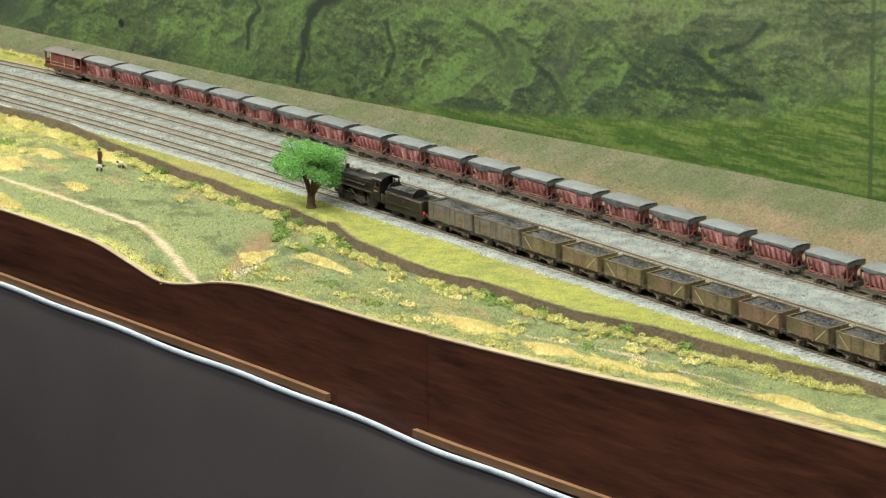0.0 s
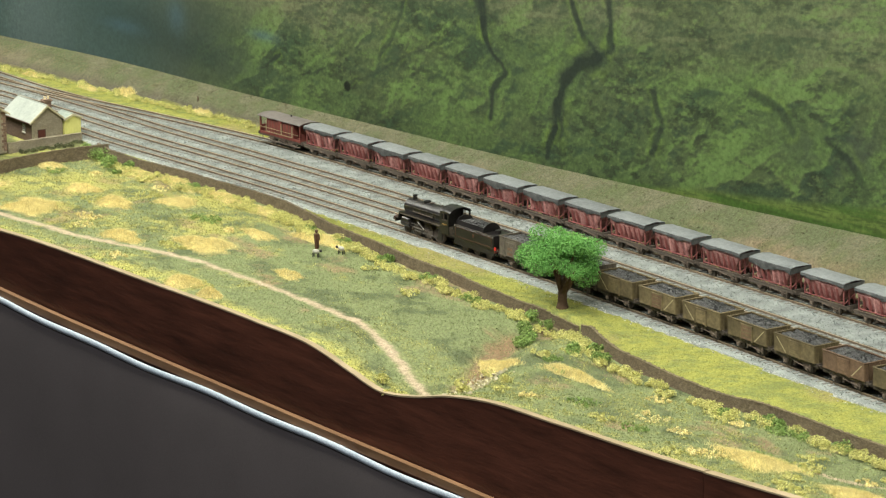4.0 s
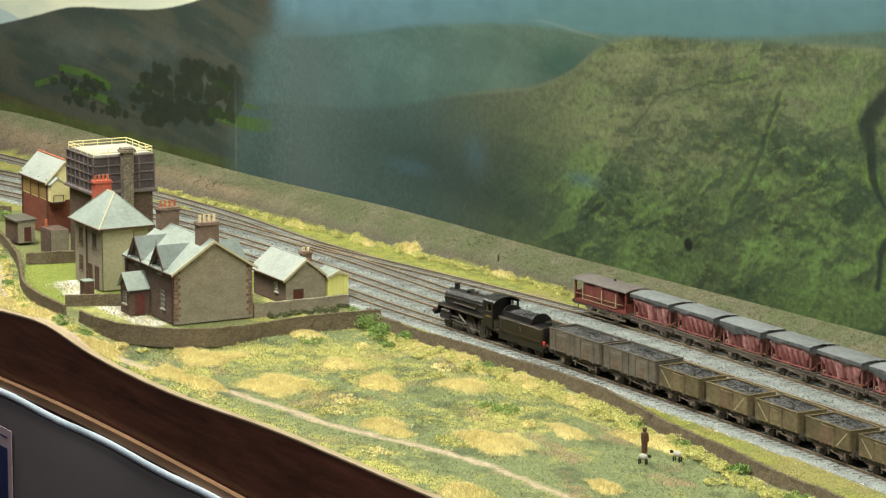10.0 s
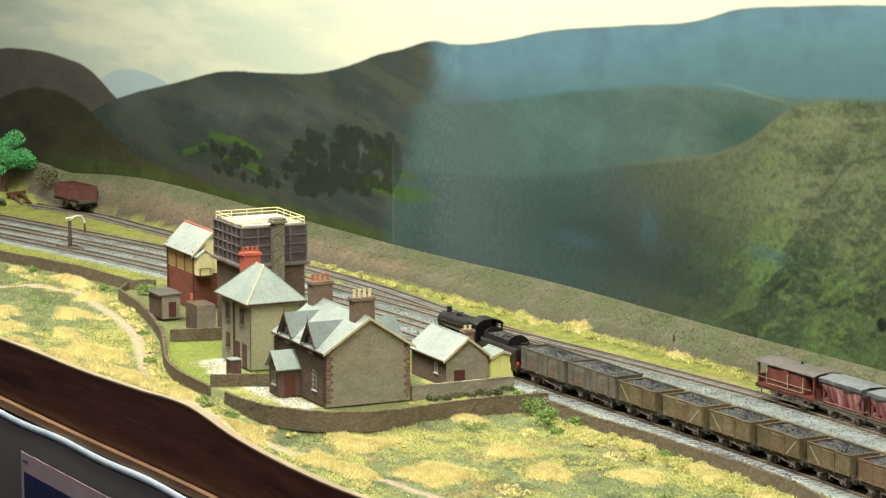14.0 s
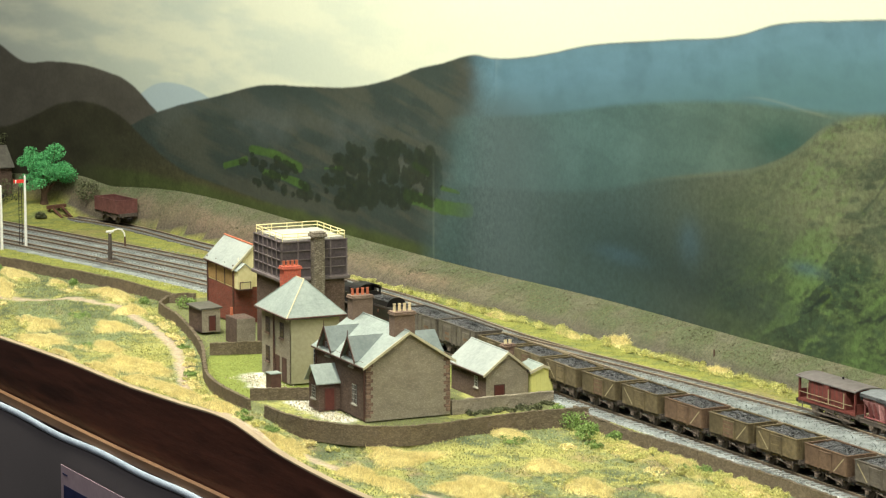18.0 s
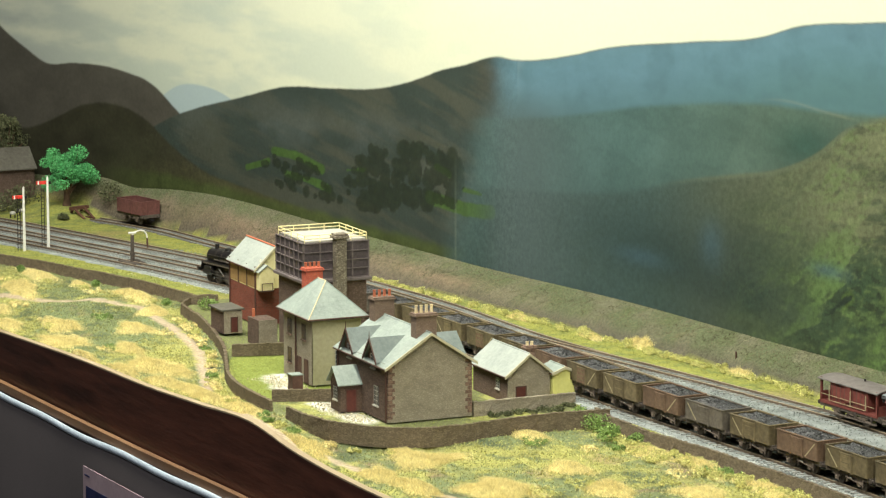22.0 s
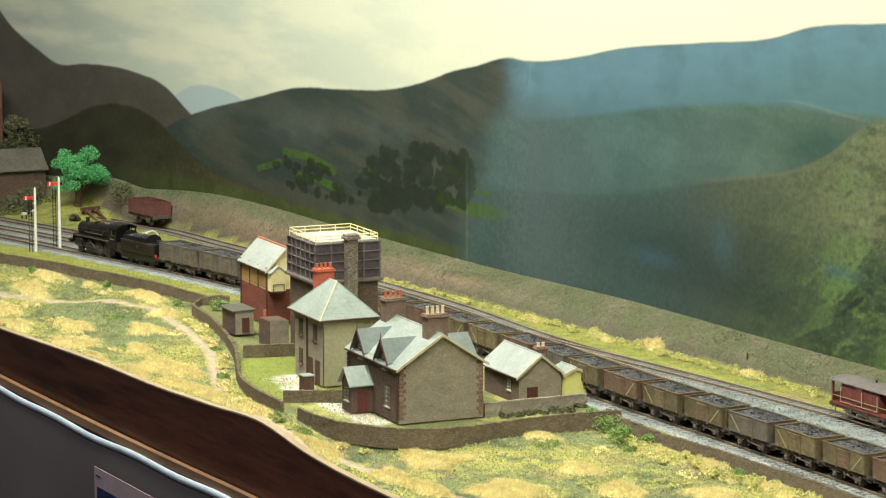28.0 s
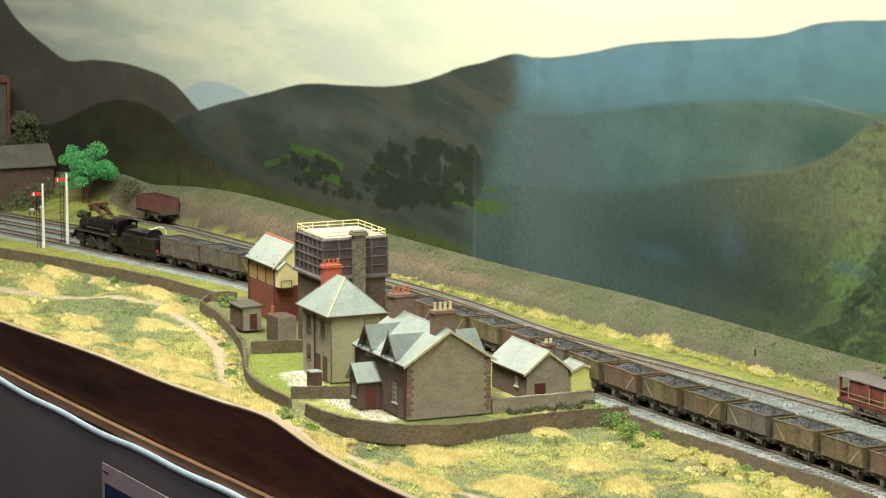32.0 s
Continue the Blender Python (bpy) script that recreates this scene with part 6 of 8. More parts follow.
def window(parent, x, y, z, w, h, facing, bars=2, frame=LEADWHITE):
    """A sash window; facing 'x' looks to +x, 'y' to -y."""
    bm = BM()
    if facing == "x":
        box(bm, x - 0.004, x + 0.006, y - w / 2, y + w / 2, z, z + h)
    else:
        box(bm, x - w / 2, x + w / 2, y - 0.006, y + 0.004, z, z + h)
    win = part("window", bm, GLASS, parent)
    bm = BM()
    e = 0.004
    strips = [(-w / 2, -w / 2 + e * 1.6, 0, h), (w / 2 - e * 1.6, w / 2, 0, h), (-w / 2, w / 2, 0, e * 1.6), (-w / 2, w / 2, h - e * 1.6, h), (-w / 2, w / 2, h * 0.5 - e / 2, h * 0.5 + e / 2)]
    for k in range(1, bars + 1):
        q = -w / 2 + w * k / (bars + 1)
        strips.append((q - e / 2, q + e / 2, 0, h))
    for q in (0.25, 0.75):
        strips.append((-w / 2, w / 2, h * q - e / 2, h * q + e / 2))
    for n, (a, b, c, d) in enumerate(strips):
        o = 0.0002 * n
        if facing == "x":
            box(bm, x + 0.005, x + 0.008 + o, y + a, y + b, z + c, z + d)
        else:
            box(bm, x + a, x + b, y - 0.008 - o, y - 0.005, z + c, z + d)
    part("window_frame", bm, frame, win)
    bm = BM()
    if facing == "x":
        box(bm, x - 0.002, x + 0.02, y - w / 2 - 0.012, y + w / 2 + 0.012, z - 0.018, z - 0.002)
    else:
        box(bm, x - w / 2 - 0.012, x + w / 2 + 0.012, y - 0.02, y + 0.002, z - 0.018, z - 0.002)
    part("window_sill", bm, QUOIN if frame is BROWN else LEADWHITE, win)


def door(parent, x, y, z, w, h, facing, mat=MAROON):
    bm = BM()
    if facing == "x":
        box(bm, x - 0.004, x + 0.008, y - w / 2, y + w / 2, z, z + h, 0.003)
    else:
        box(bm, x - w / 2, x + w / 2, y - 0.008, y + 0.004, z, z + h, 0.003)
    dr = part("door", bm, mat, parent)
    bm = BM()
    if facing == "x":
        for a, b, c, d in ((-w / 2 - 0.014, -w / 2, 0, h + 0.014), (w / 2, w / 2 + 0.014, 0, h + 0.014), (-w / 2, w / 2, h, h + 0.014)):
            box(bm, x - 0.003, x + 0.010, y + a, y + b, z + c, z + d)
    else:
        for a, b, c, d in ((-w / 2 - 0.014, -w / 2, 0, h + 0.014), (w / 2, w / 2 + 0.014, 0, h + 0.014), (-w / 2, w / 2, h, h + 0.014)):
            box(bm, x + a, x + b, y - 0.010, y + 0.003, z + c, z + d)
    part("door_frame", bm, BROWN, dr)


def gable_roof(parent, x0, x1, y0, y1, ze, zr, mat, over=0.05, rows=9, barge=BARGE, t=0.018):
    """Ridge along x."""
    ym = (y0 + y1) / 2
    k = (zr - ze) / (ym - y0)
    for side in (-1, 1):
        yo = (y0 if side < 0 else y1) + side * over
        zo = ze - k * over
        bm = BM()
        A, B, C2, D = (x0 - over * 0.6, yo, zo), (x1 + over * 0.6, yo, zo), (x1 + over * 0.6, ym, zr), (x0 - over * 0.6, ym, zr)
        slab(bm, A, B, C2, D, t)
        r = part("roof_slope", bm, mat, parent)
        if rows:
            courses(r, A, B, C2, D, rows, mat)
        bm = BM()
        xo = x1 + over * 0.6
        slab(bm, (xo + 0.001, yo, zo + 0.004), (xo + 0.02, yo, zo + 0.004), (xo + 0.02, ym, zr + 0.004), (xo + 0.001, ym, zr + 0.004), 0.035)
        part("bargeboard", bm, barge, parent, "cream painted bargeboard")
        bm = BM()
        rod(bm, (x0 - over * 0.5, yo - side * 0.004, zo - 0.012), (x1 + over * 0.5, yo - side * 0.004, zo - 0.012), 0.012, seg=8)
        part("gutter", bm, BROWN, parent)
    bm = BM()
    rod(bm, (x0 - over * 0.6, ym, zr), (x1 + over * 0.6, ym, zr), 0.012, seg=6)
    part("ridge_tile", bm, mat, parent)


def gable_walls(name, parent, x0, x1, y0, y1, z0, ze, zr, mat):
    bm = BM()
    ym = (y0 + y1) / 2
    prism_x(bm, [(y0, z0), (y1, z0), (y1, ze), (ym, zr), (y0, ze)], x0, x1)
    return part(name, bm, mat, parent)


def quoins(parent, x, y, z0, z1, sy):
    n = int((z1 - z0) / 0.045)
    for k in range(n):
        bm = BM()
        l = 0.085 if k % 2 else 0.055
        z = z0 + (z1 - z0) * k / n
        box(bm, x - 0.10, x + 0.004, min(y - sy * 0.004, y + sy * l), max(y - sy * 0.004, y + sy * l), z + 0.002, z + (z1 - z0) / n - 0.002, 0.002)
        part("quoin", bm, QUOIN, parent)


def station_house():
    h = empty("stone_cottage")
    tagged(h, "grey stone railway cottage with gabled dormers and slate roof", "house")
    x0, x1, y0, y1, z0, ze, zr = -4.95, -3.37, -4.86, -3.76, -0.08, 0.63, 0.99
    w = gable_walls("wall", h, x0, x1, y0, y1, z0, ze, zr, GREYSTONE)
    bm = BM()
    box(bm, x0, x1 - 0.10, y0 - 0.006, y0 + 0.01, z0, ze)
    part("front_facing", bm, BROWNSTONE, w, "darker brown stone front")
    quoins(w, x1, y0, z0 + 0.04, ze, 1)
    quoins(w, x1, y1, z0 + 0.04, ze, -1)
    gable_roof(h, x0, x1, y0, y1, ze, zr, SLATE, 0.06, 10)
    for xc in (-4.55, -3.80):
        a, b, d = xc - 0.17, xc + 0.17, y0 - 0.012
        bm = BM()
        prism(bm, [(a, 0.5), (b, 0.5), (b, 0.68), (xc, 0.88), (a, 0.68)], d, y0 + 0.42)
        dm = part("dormer", bm, BROWNSTONE, h, "gabled dormer with carved boards")
        for s in (-1, 1):
            bm = BM()
            e = a - 0.045 if s < 0 else b + 0.045
            slab(bm, (e, d - 0.05, 0.63), (xc, d - 0.05, 0.90), (xc, y0 + 0.47, 0.90), (e, y0 + 0.47, 0.63), 0.014)
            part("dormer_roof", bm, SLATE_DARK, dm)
            bm = BM()
            slab(bm, (e, d - 0.064, 0.632), (xc, d - 0.064, 0.902), (xc, d - 0.051, 0.902), (e, d - 0.051, 0.632), 0.035)
            part("dormer_board", bm, BROWN, dm)
        bm = BM()
        rod(bm, (xc, d - 0.055, 0.86), (xc, d - 0.055, 0.98), 0.008, 0.003, seg=6)
        part("finial", bm, BROWN, dm)
        window(dm, xc, d, 0.53, 0.13, 0.17, "y")
    # porch with a cross gable
    px0, px1, py0 = -4.52, -4.20, -5.14
    bm = BM()
    prism(bm, [(px0, z0), (px1, z0), (px1, 0.30), ((px0 + px1) / 2, 0.46), (px0, 0.30)], py0, y0)
    porch = part("porch", bm, BROWNSTONE, h)
    for s in (-1, 1):
        xm = (px0 + px1) / 2
        e = px0 - 0.04 if s < 0 else px1 + 0.04
        bm = BM()
        slab(bm, (e, py0 - 0.05, 0.265), (xm, py0 - 0.05, 0.475), (xm, y0, 0.475), (e, y0, 0.265), 0.014)
        part("porch_roof", bm, SLATE, porch)
    window(porch, (px0 + px1) / 2, py0, 0.06, 0.12, 0.16, "y")
    door(porch, px1, -5.0, z0, 0.12, 0.27, "x")
    window(h, -3.72, y0 - 0.008, 0.08, 0.13, 0.24, "y")
    window(h, -4.75, y0 - 0.008, 0.08, 0.13, 0.24, "y")
    chimney_stack(h, -3.56, -4.31, 0.84, 1.20, 0.17, 0.27, STACKSTONE, 4, BUFF, 0.10)
    chimney_stack(h, -4.86, -4.31, 0.84, 1.20, 0.17, 0.27, STACKSTONE, 4, TERRACOTTA, 0.09)
    for x, y in ((x1 - 0.03, y0 - 0.02), (-4.93, y0 - 0.02)):
        bm = BM()
        rod(bm, (x, y, z0), (x, y, ze - 0.02), 0.012, seg=8)
        part("downpipe", bm, BROWN, h)
    # rear wing
    bm = BM()
    prism(bm, [(-4.70, z0), (-4.10, z0), (-4.10, 0.52), (-4.4, 0.76), (-4.70, 0.52)], -4.0, -3.55)
    wing = part("rear_wing", bm, GREYSTONE, h)
    for s in (-1, 1):
        e = -4.75 if s < 0 else -4.05
        bm = BM()
        slab(bm, (e, -4.25, 0.49), (-4.4, -4.25, 0.785), (-4.4, -3.5, 0.785), (e, -3.5, 0.49), 0.014)
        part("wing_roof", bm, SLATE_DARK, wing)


def hipped_house():
    h = empty("hipped_house")
    tagged(h, "two storey cream rendered house with hipped slate roof", "house")
    x0, x1, y0, y1, z0, ze, zr = -6.98, -6.0, -4.80, -4.12, -0.1, 0.78, 1.18
    bm = BM()
    box(bm, x0, x1, y0, y1, z0, ze)
    w = part("wall", bm, RENDER_WALL, h)
    bm = BM()
    box(bm, x0, x1, y0 - 0.006, y0 + 0.01, z0, ze)
    part("front_facing", bm, GREYSTONE, w, "brown stone front")
    o = 0.075
    a, b, c, d = (x0 - o, y0 - o, ze - 0.02), (x1 + o, y0 - o, ze - 0.02), (x1 + o, y1 + o, ze - 0.02), (x0 - o, y1 + o, ze - 0.02)
    r0, r1 = (-6.62, -4.46, zr), (-6.36, -4.46, zr)
    for p in ((a, b, r1, r0), (c, d, r0, r1)):
        bm = BM()
        slab(bm, *p, 0.016)
        s = part("roof_slope", bm, SLATE, h)
        courses(s, *p, 9, SLATE)
    for p in ((b, c, r1), (d, a, r0)):
        bm = BM()
        slab(bm, p[0], p[1], p[2], (p[2][0], p[2][1] + 0.001, p[2][2]), 0.016)
        s = part("roof_hip", bm, SLATE, h)
        courses(s, p[0], p[1], p[2], p[2], 9, SLATE)
    for p, q in ((a, r0), (b, r1), (c, r1), (d, r0), (r0, r1)):
        bm = BM()
        rod(bm, (p[0], p[1], p[2] + 0.006), (q[0], q[1], q[2] + 0.006), 0.007, seg=6)
        part("hip_tile", bm, BUFF if p in (b, r0) else SLATE, h)
    bm = BM()
    rod(bm, a, b, 0.012, seg=8)
    rod(bm, b, c, 0.012, seg=8)
    part("gutter", bm, BROWN, h)
    for x in (-6.76, -6.26):
        window(h, x, y0 - 0.006, 0.46, 0.13, 0.2, "y", frame=BROWN)
        window(h, x, y0 - 0.006, 0.08, 0.13, 0.2, "y", frame=BROWN) if x < -6.5 else None
    door(h, -6.42, y0 - 0.006, z0, 0.11, 0.3, "y", BROWN)
    door(h, -6.18, y0 - 0.006, z0, 0.11, 0.3, "y", BROWN)
    window(h, x1, -4.42, 0.10, 0.13, 0.24, "x")
    bm = BM()
    rod(bm, (-6.52, y0 - 0.02, z0), (-6.52, y0 - 0.02, ze), 0.012, seg=8)
    part("downpipe", bm, BROWN, h)
    chimney_stack(h, -6.98, -4.40, 0.8, 1.26, 0.15, 0.24, REDBRICK, 4, TERRACOTTA, 0.075)


def water_tower():
    h = empty("water_tower")
    tagged(h, "stone water tower with panelled iron tank and chimney", "water tower")
    x0, x1, y0, y1, zb, z1, z2 = -8.82, -7.86, -4.16, -3.27, -0.12, 0.90, 1.44
    bm = BM()
    box(bm, x0, x1, y0, y1, zb, z1)
    part("stone_base", bm, BROWNSTONE, h)
    bm = BM()
    box(bm, x0 - 0.06, x1 + 0.06, y0 - 0.06, y1 + 0.06, z1, z1 + 0.045, 0.008)
    part("cornice", bm, TANK_RIB, h)
    bm = BM()
    box(bm, x0 - 0.02, x1 + 0.02, y0 - 0.02, y1 + 0.02, z1 + 0.045, z2)
    tank = part("iron_tank", bm, TANK_IRON, h)
    for k in range(7):
        x = x0 - 0.02 + (x1 - x0 + 0.04) * k / 6
        bm = BM()
        box(bm, x - 0.009, x + 0.009, y0 - 0.035, y0 - 0.02, z1 + 0.045, z2)
        part("tank_rib", bm, TANK_RIB, tank)
    for k in range(5):
        y = y0 - 0.02 + (y1 - y0 + 0.04) * k / 4
        bm = BM()
        box(bm, x1 + 0.02, x1 + 0.035, y - 0.009, y + 0.009, z1 + 0.045, z2)
        part("tank_rib", bm, TANK_RIB, tank)
    for z in (z1 + 0.05, z1 + 0.17, z1 + 0.29, z1 + 0.41, z2 - 0.006):
        bm = BM()
        box(bm, x0 - 0.036, x1 + 0.036, y0 - 0.036, y0 - 0.0205, z - 0.006, z + 0.006)
        box(bm, x1 + 0.0205, x1 + 0.036, y0 - 0.036, y1 + 0.036, z - 0.006, z + 0.006)
        part("tank_flange", bm, TANK_RIB, tank)
    bm = BM()
    box(bm, x0 + 0.01, x1 - 0.01, y0 + 0.01, y1 - 0.01, z2 + 0.0005, z2 + 0.02)
    part("tank_cover", bm, LEADWHITE, h, "pale flat tank cover")
    corners = [(x0, y0), (x1, y0), (x1, y1), (x0, y1)]
    for i in range(4):
        (ax, ay), (bx, by) = corners[i], corners[(i + 1) % 4]
        for q in (0.0, 0.25, 0.5, 0.75):
            x, y = ax + (bx - ax) * q, ay + (by - ay) * q
            bm = BM()
            rod(bm, (x, y, z2), (x, y, z2 + 0.10), 0.006, seg=6)
            part("railing_post", bm, CREAM, h)
        for z in (z2 + 0.055, z2 + 0.10):
            bm = BM()
            rod(bm, (ax, ay, z), (bx, by, z), 0.0065, seg=6)
            part("railing_bar", bm, CREAM, h, "cream tubular railing")
    bm = BM()
    cx, cy = x1 + 0.11, -3.70
    box(bm, cx - 0.068, cx + 0.068, cy - 0.075, cy + 0.075, zb, 1.50, 0.004)
    st = part("chimney_shaft", bm, SHAFTSTONE, h, "tan rubble stone chimney shaft")
    bm = BM()
    box(bm, cx - 0.095, cx + 0.095, cy - 0.105, cy + 0.105, 1.50, 1.54, 0.006)
    box(bm, cx - 0.08, cx + 0.08, cy - 0.09, cy + 0.09, 1.54, 1.565, 0.006)
    part("chimney_cap", bm, SHAFTSTONE, st)


def signal_box():
    h = empty("signal_box")
    tagged(h, "small signal box with cream timber top on a red brick base", "signal box")
    x0, x1, y0, y1, zb, zm, ze, zr = -11.72, -10.64, -3.80, -3.25, -0.14, 0.37, 0.70, 0.97
    bm = BM()
    box(bm, x0, x1, y0, y1, zb, zm)
    part("brick_base", bm, BRICK, h)
    top = gable_walls("timber_top", h, x0, x1, y0, y1, zm, ze, zr - 0.01, CREAM)
    bm = BM()
    box(bm, x0, x1, y0 - 0.006, y0 + 0.004, zm + 0.02, ze - 0.02)
    part("front_panel", bm, OCHRE, top, "ochre boarded front")
    for k in range(4):
        x = x0 + 0.02 + (x1 - x0 - 0.04) * k / 3
        bm = BM()
        box(bm, x - 0.012, x + 0.012, y0 - 0.014, y0 - 0.002, zm, ze)
        part("front_post", bm, BROWN, top)
    for k in range(4):
        y = y0 + 0.06 + 0.14 * k
        bm = BM()
        box(bm, x1, x1 + 0.006, y - 0.004, y + 0.004, zm, ze + 0.1)
        part("cover_strip", bm, CREAM, top)
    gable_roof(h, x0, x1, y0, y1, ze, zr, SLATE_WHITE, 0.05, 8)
    bm = BM()
    rod(bm, (x0 - 0.03, (y0 + y1) / 2, zr + 0.008), (x1 + 0.03, (y0 + y1) / 2, zr + 0.008), 0.014, seg=6)
    part("red_ridge", bm, TERRACOTTA, h, "red clay ridge tiles")
    bm = BM()
    box(bm, x1, x1 + 0.16, y0 + 0.02, y0 + 0.2, zm - 0.02, zm)
    for y in (y0 + 0.03, y0 + 0.19):
        rod(bm, (x1 + 0.15, y, zm), (x1 + 0.15, y, zm + 0.1), 0.006, seg=6)
    rod(bm, (x1 + 0.15, y0 + 0.03, zm + 0.1), (x1 + 0.15, y0 + 0.19, zm + 0.1), 0.006, seg=6)
    part("landing", bm, BROWN, h)
    bm = BM()
    prism_x(bm, [(y0 + 0.0, zm), (y0 + 0.22, zm), (y0 + 0.22, ze - 0.06), (y0 + 0.11, ze + 0.02), (y0 + 0.0, ze - 0.06)], x1, x1 + 0.13)
    part("lobby", bm, CREAM, h)
    bm = BM()
    slab(bm, (x1, y0 - 0.02, ze - 0.065), (x1 + 0.15, y0 - 0.02, ze - 0.065), (x1 + 0.15, y0 + 0.11, ze + 0.035), (x1, y0 + 0.11, ze + 0.035), 0.012)
    slab(bm, (x1, y0 + 0.24, ze - 0.065), (x1 + 0.15, y0 + 0.24, ze - 0.065), (x1 + 0.15, y0 + 0.11, ze + 0.035), (x1, y0 + 0.11, ze + 0.035), 0.012)
    part("lobby_roof", bm, SLATE_WHITE, h)
    for x in (x0 + 0.02, x1 - 0.02):
        bm = BM()
        rod(bm, (x, y0 - 0.015, zb), (x, y0 - 0.015, ze), 0.010, seg=8)
        part("downpipe", bm, BROWN, h)


def goods_shed():
    h = empty("goods_shed")
    tagged(h, "stone goods shed with pale slate roof and maroon door", "shed")
    x0, x1, y0, y1, z0, ze, zr = -4.95, -3.92, -3.02, -2.44, -0.10, 0.29, 0.52
    gable_walls("wall", h, x0, x1, y0, y1, z0, ze, zr, BROWNSTONE)
    gable_walls("gable_facing", h, x1 - 0.01, x1 + 0.006, y0, y1, z0, ze, zr - 0.006, GREYSTONE)
    gable_roof(h, x0, x1, y0, y1, ze, zr, SLATE_WHITE, 0.05, 9)
    door(h, x1 + 0.006, -2.84, z0, 0.12, 0.20, "x")
    window(h, -4.2, y0, 0.05, 0.10, 0.14, "y", bars=1)
    chimney_stack(h, -4.05, -2.66, 0.42, 0.59, 0.11, 0.13, QUOIN, 2, BUFF, 0.055)


def yellow_hut():
    h = empty("timber_hut")
    tagged(h, "small yellow boarded lamp hut beside the goods shed", "hut")
    x0, x1, y0, y1, z0, ze, zr = -4.25, -3.86, -2.42, -2.12, -0.10, 0.27, 0.33
    w = gable_walls("wall", h, x0, x1, y0, y1, z0, ze - 0.022, zr - 0.022, YELLOW)
    for k in range(6):
        bm = BM()
        y = y0 + 0.02 + 0.052 * k
        box(bm, x1, x1 + 0.005, y - 0.003, y + 0.003, z0, ze)
        part("board_strip", bm, YELLOW, w)
    gable_roof(h, x0, x1, y0, y1, ze, zr, SLATE, 0.03, 0)
    bm = BM()
    box(bm, x0 + 0.02, x1 + 0.012, y0 - 0.008, y1 + 0.008, z0, z0 + 0.06, 0.003)
    part("brick_plinth", bm, BRICK, h, "dull red brick plinth")


def small_blocks():
    for label, dims, roof, pipe in (("stone privy block with flat grey roof", (-10.55, -10.05, -4.52, -4.24, -0.12, 0.20), True, False), ("low stone coal store with a clay flue pipe", (-9.35, -8.95, -4.42, -4.14, -0.12, 0.24), False, True), ("brown timber coal bunker with pale lid", (-5.82, -5.66, -5.20, -5.06, -0.10, 0.12), True, False)):
        x0, x1, y0, y1, z0, z1 = dims
        h = empty("outhouse" if "bunker" not in label else "coal_bunker")
        tagged(h, label, "outhouse")
        bm = BM()
        box(bm, x0, x1, y0, y1, z0, z1)
        part("wall", bm, BROWN if "bunker" in label else BROWNSTONE, h)
        bm = BM()
        box(bm, x1 - 0.004, x1 + 0.005, y0 + 0.01, y1, z0, z1) if "bunker" not in label else box(bm, x0 - 0.01, x1 + 0.01, y0 - 0.01, y1 + 0.01, z1, z1 + 0.012)
        part("end_facing" if "bunker" not in label else "lid", bm, GREYSTONE if "bunker" not in label else SLATE, h)
        if roof and "bunker" not in label:
            bm = BM()
            slab(bm, (x0 - 0.03, y0 - 0.03, z1 + 0.02), (x1 + 0.02, y0 - 0.03, z1 + 0.02), (x1 + 0.02, y1 + 0.03, z1 + 0.03), (x0 - 0.03, y1 + 0.03, z1 + 0.03), 0.02)
            part("roof", bm, THATCH, h)
            door(h, x1 + 0.005, y0 + 0.16, z0 + 0.02, 0.08, 0.2, "x", MAROON)
        if pipe:
            bm = BM()
            rod(bm, (x0 + 0.05, y0 + 0.07, z1), (x0 + 0.05, y0 + 0.07, z1 + 0.11), 0.024, 0.02, seg=10)
            part("flue_pipe", bm, TERRACOTTA, h)


# ---- plants ----
def leaves(n, centres, radii, size, seed, flat=1.0):
    """Random leaf blades round the shells of some clumps: vertices and quads."""
    rng = np.random.RandomState(seed)
    centres, radii = np.array(centres, float), np.array(radii, float)
    w = radii**2
    k = rng.choice(len(centres), n, p=w / w.sum())
    d = rng.normal(0, 1, (n, 3))
    d /= np.linalg.norm(d, axis=1, keepdims=True)
    d[:, 2] *= flat
    r = radii[k] * (0.55 + 0.5 * rng.rand(n))
    p = centres[k] + d * r[:, None]
    a = rng.normal(0, 1, (n, 3))
    a /= np.linalg.norm(a, axis=1, keepdims=True)
    b = np.cross(a, rng.normal(0, 1, (n, 3)))
    b /= np.linalg.norm(b, axis=1, keepdims=True)
    s = (size * (0.6 + 0.8 * rng.rand(n)))[:, None]
    v = np.stack([p - a * s, p + b * s * 0.6, p + a * s, p - b * s * 0.6], 1).reshape(-1, 3)
    return v, np.arange(4 * n).reshape(-1, 4)


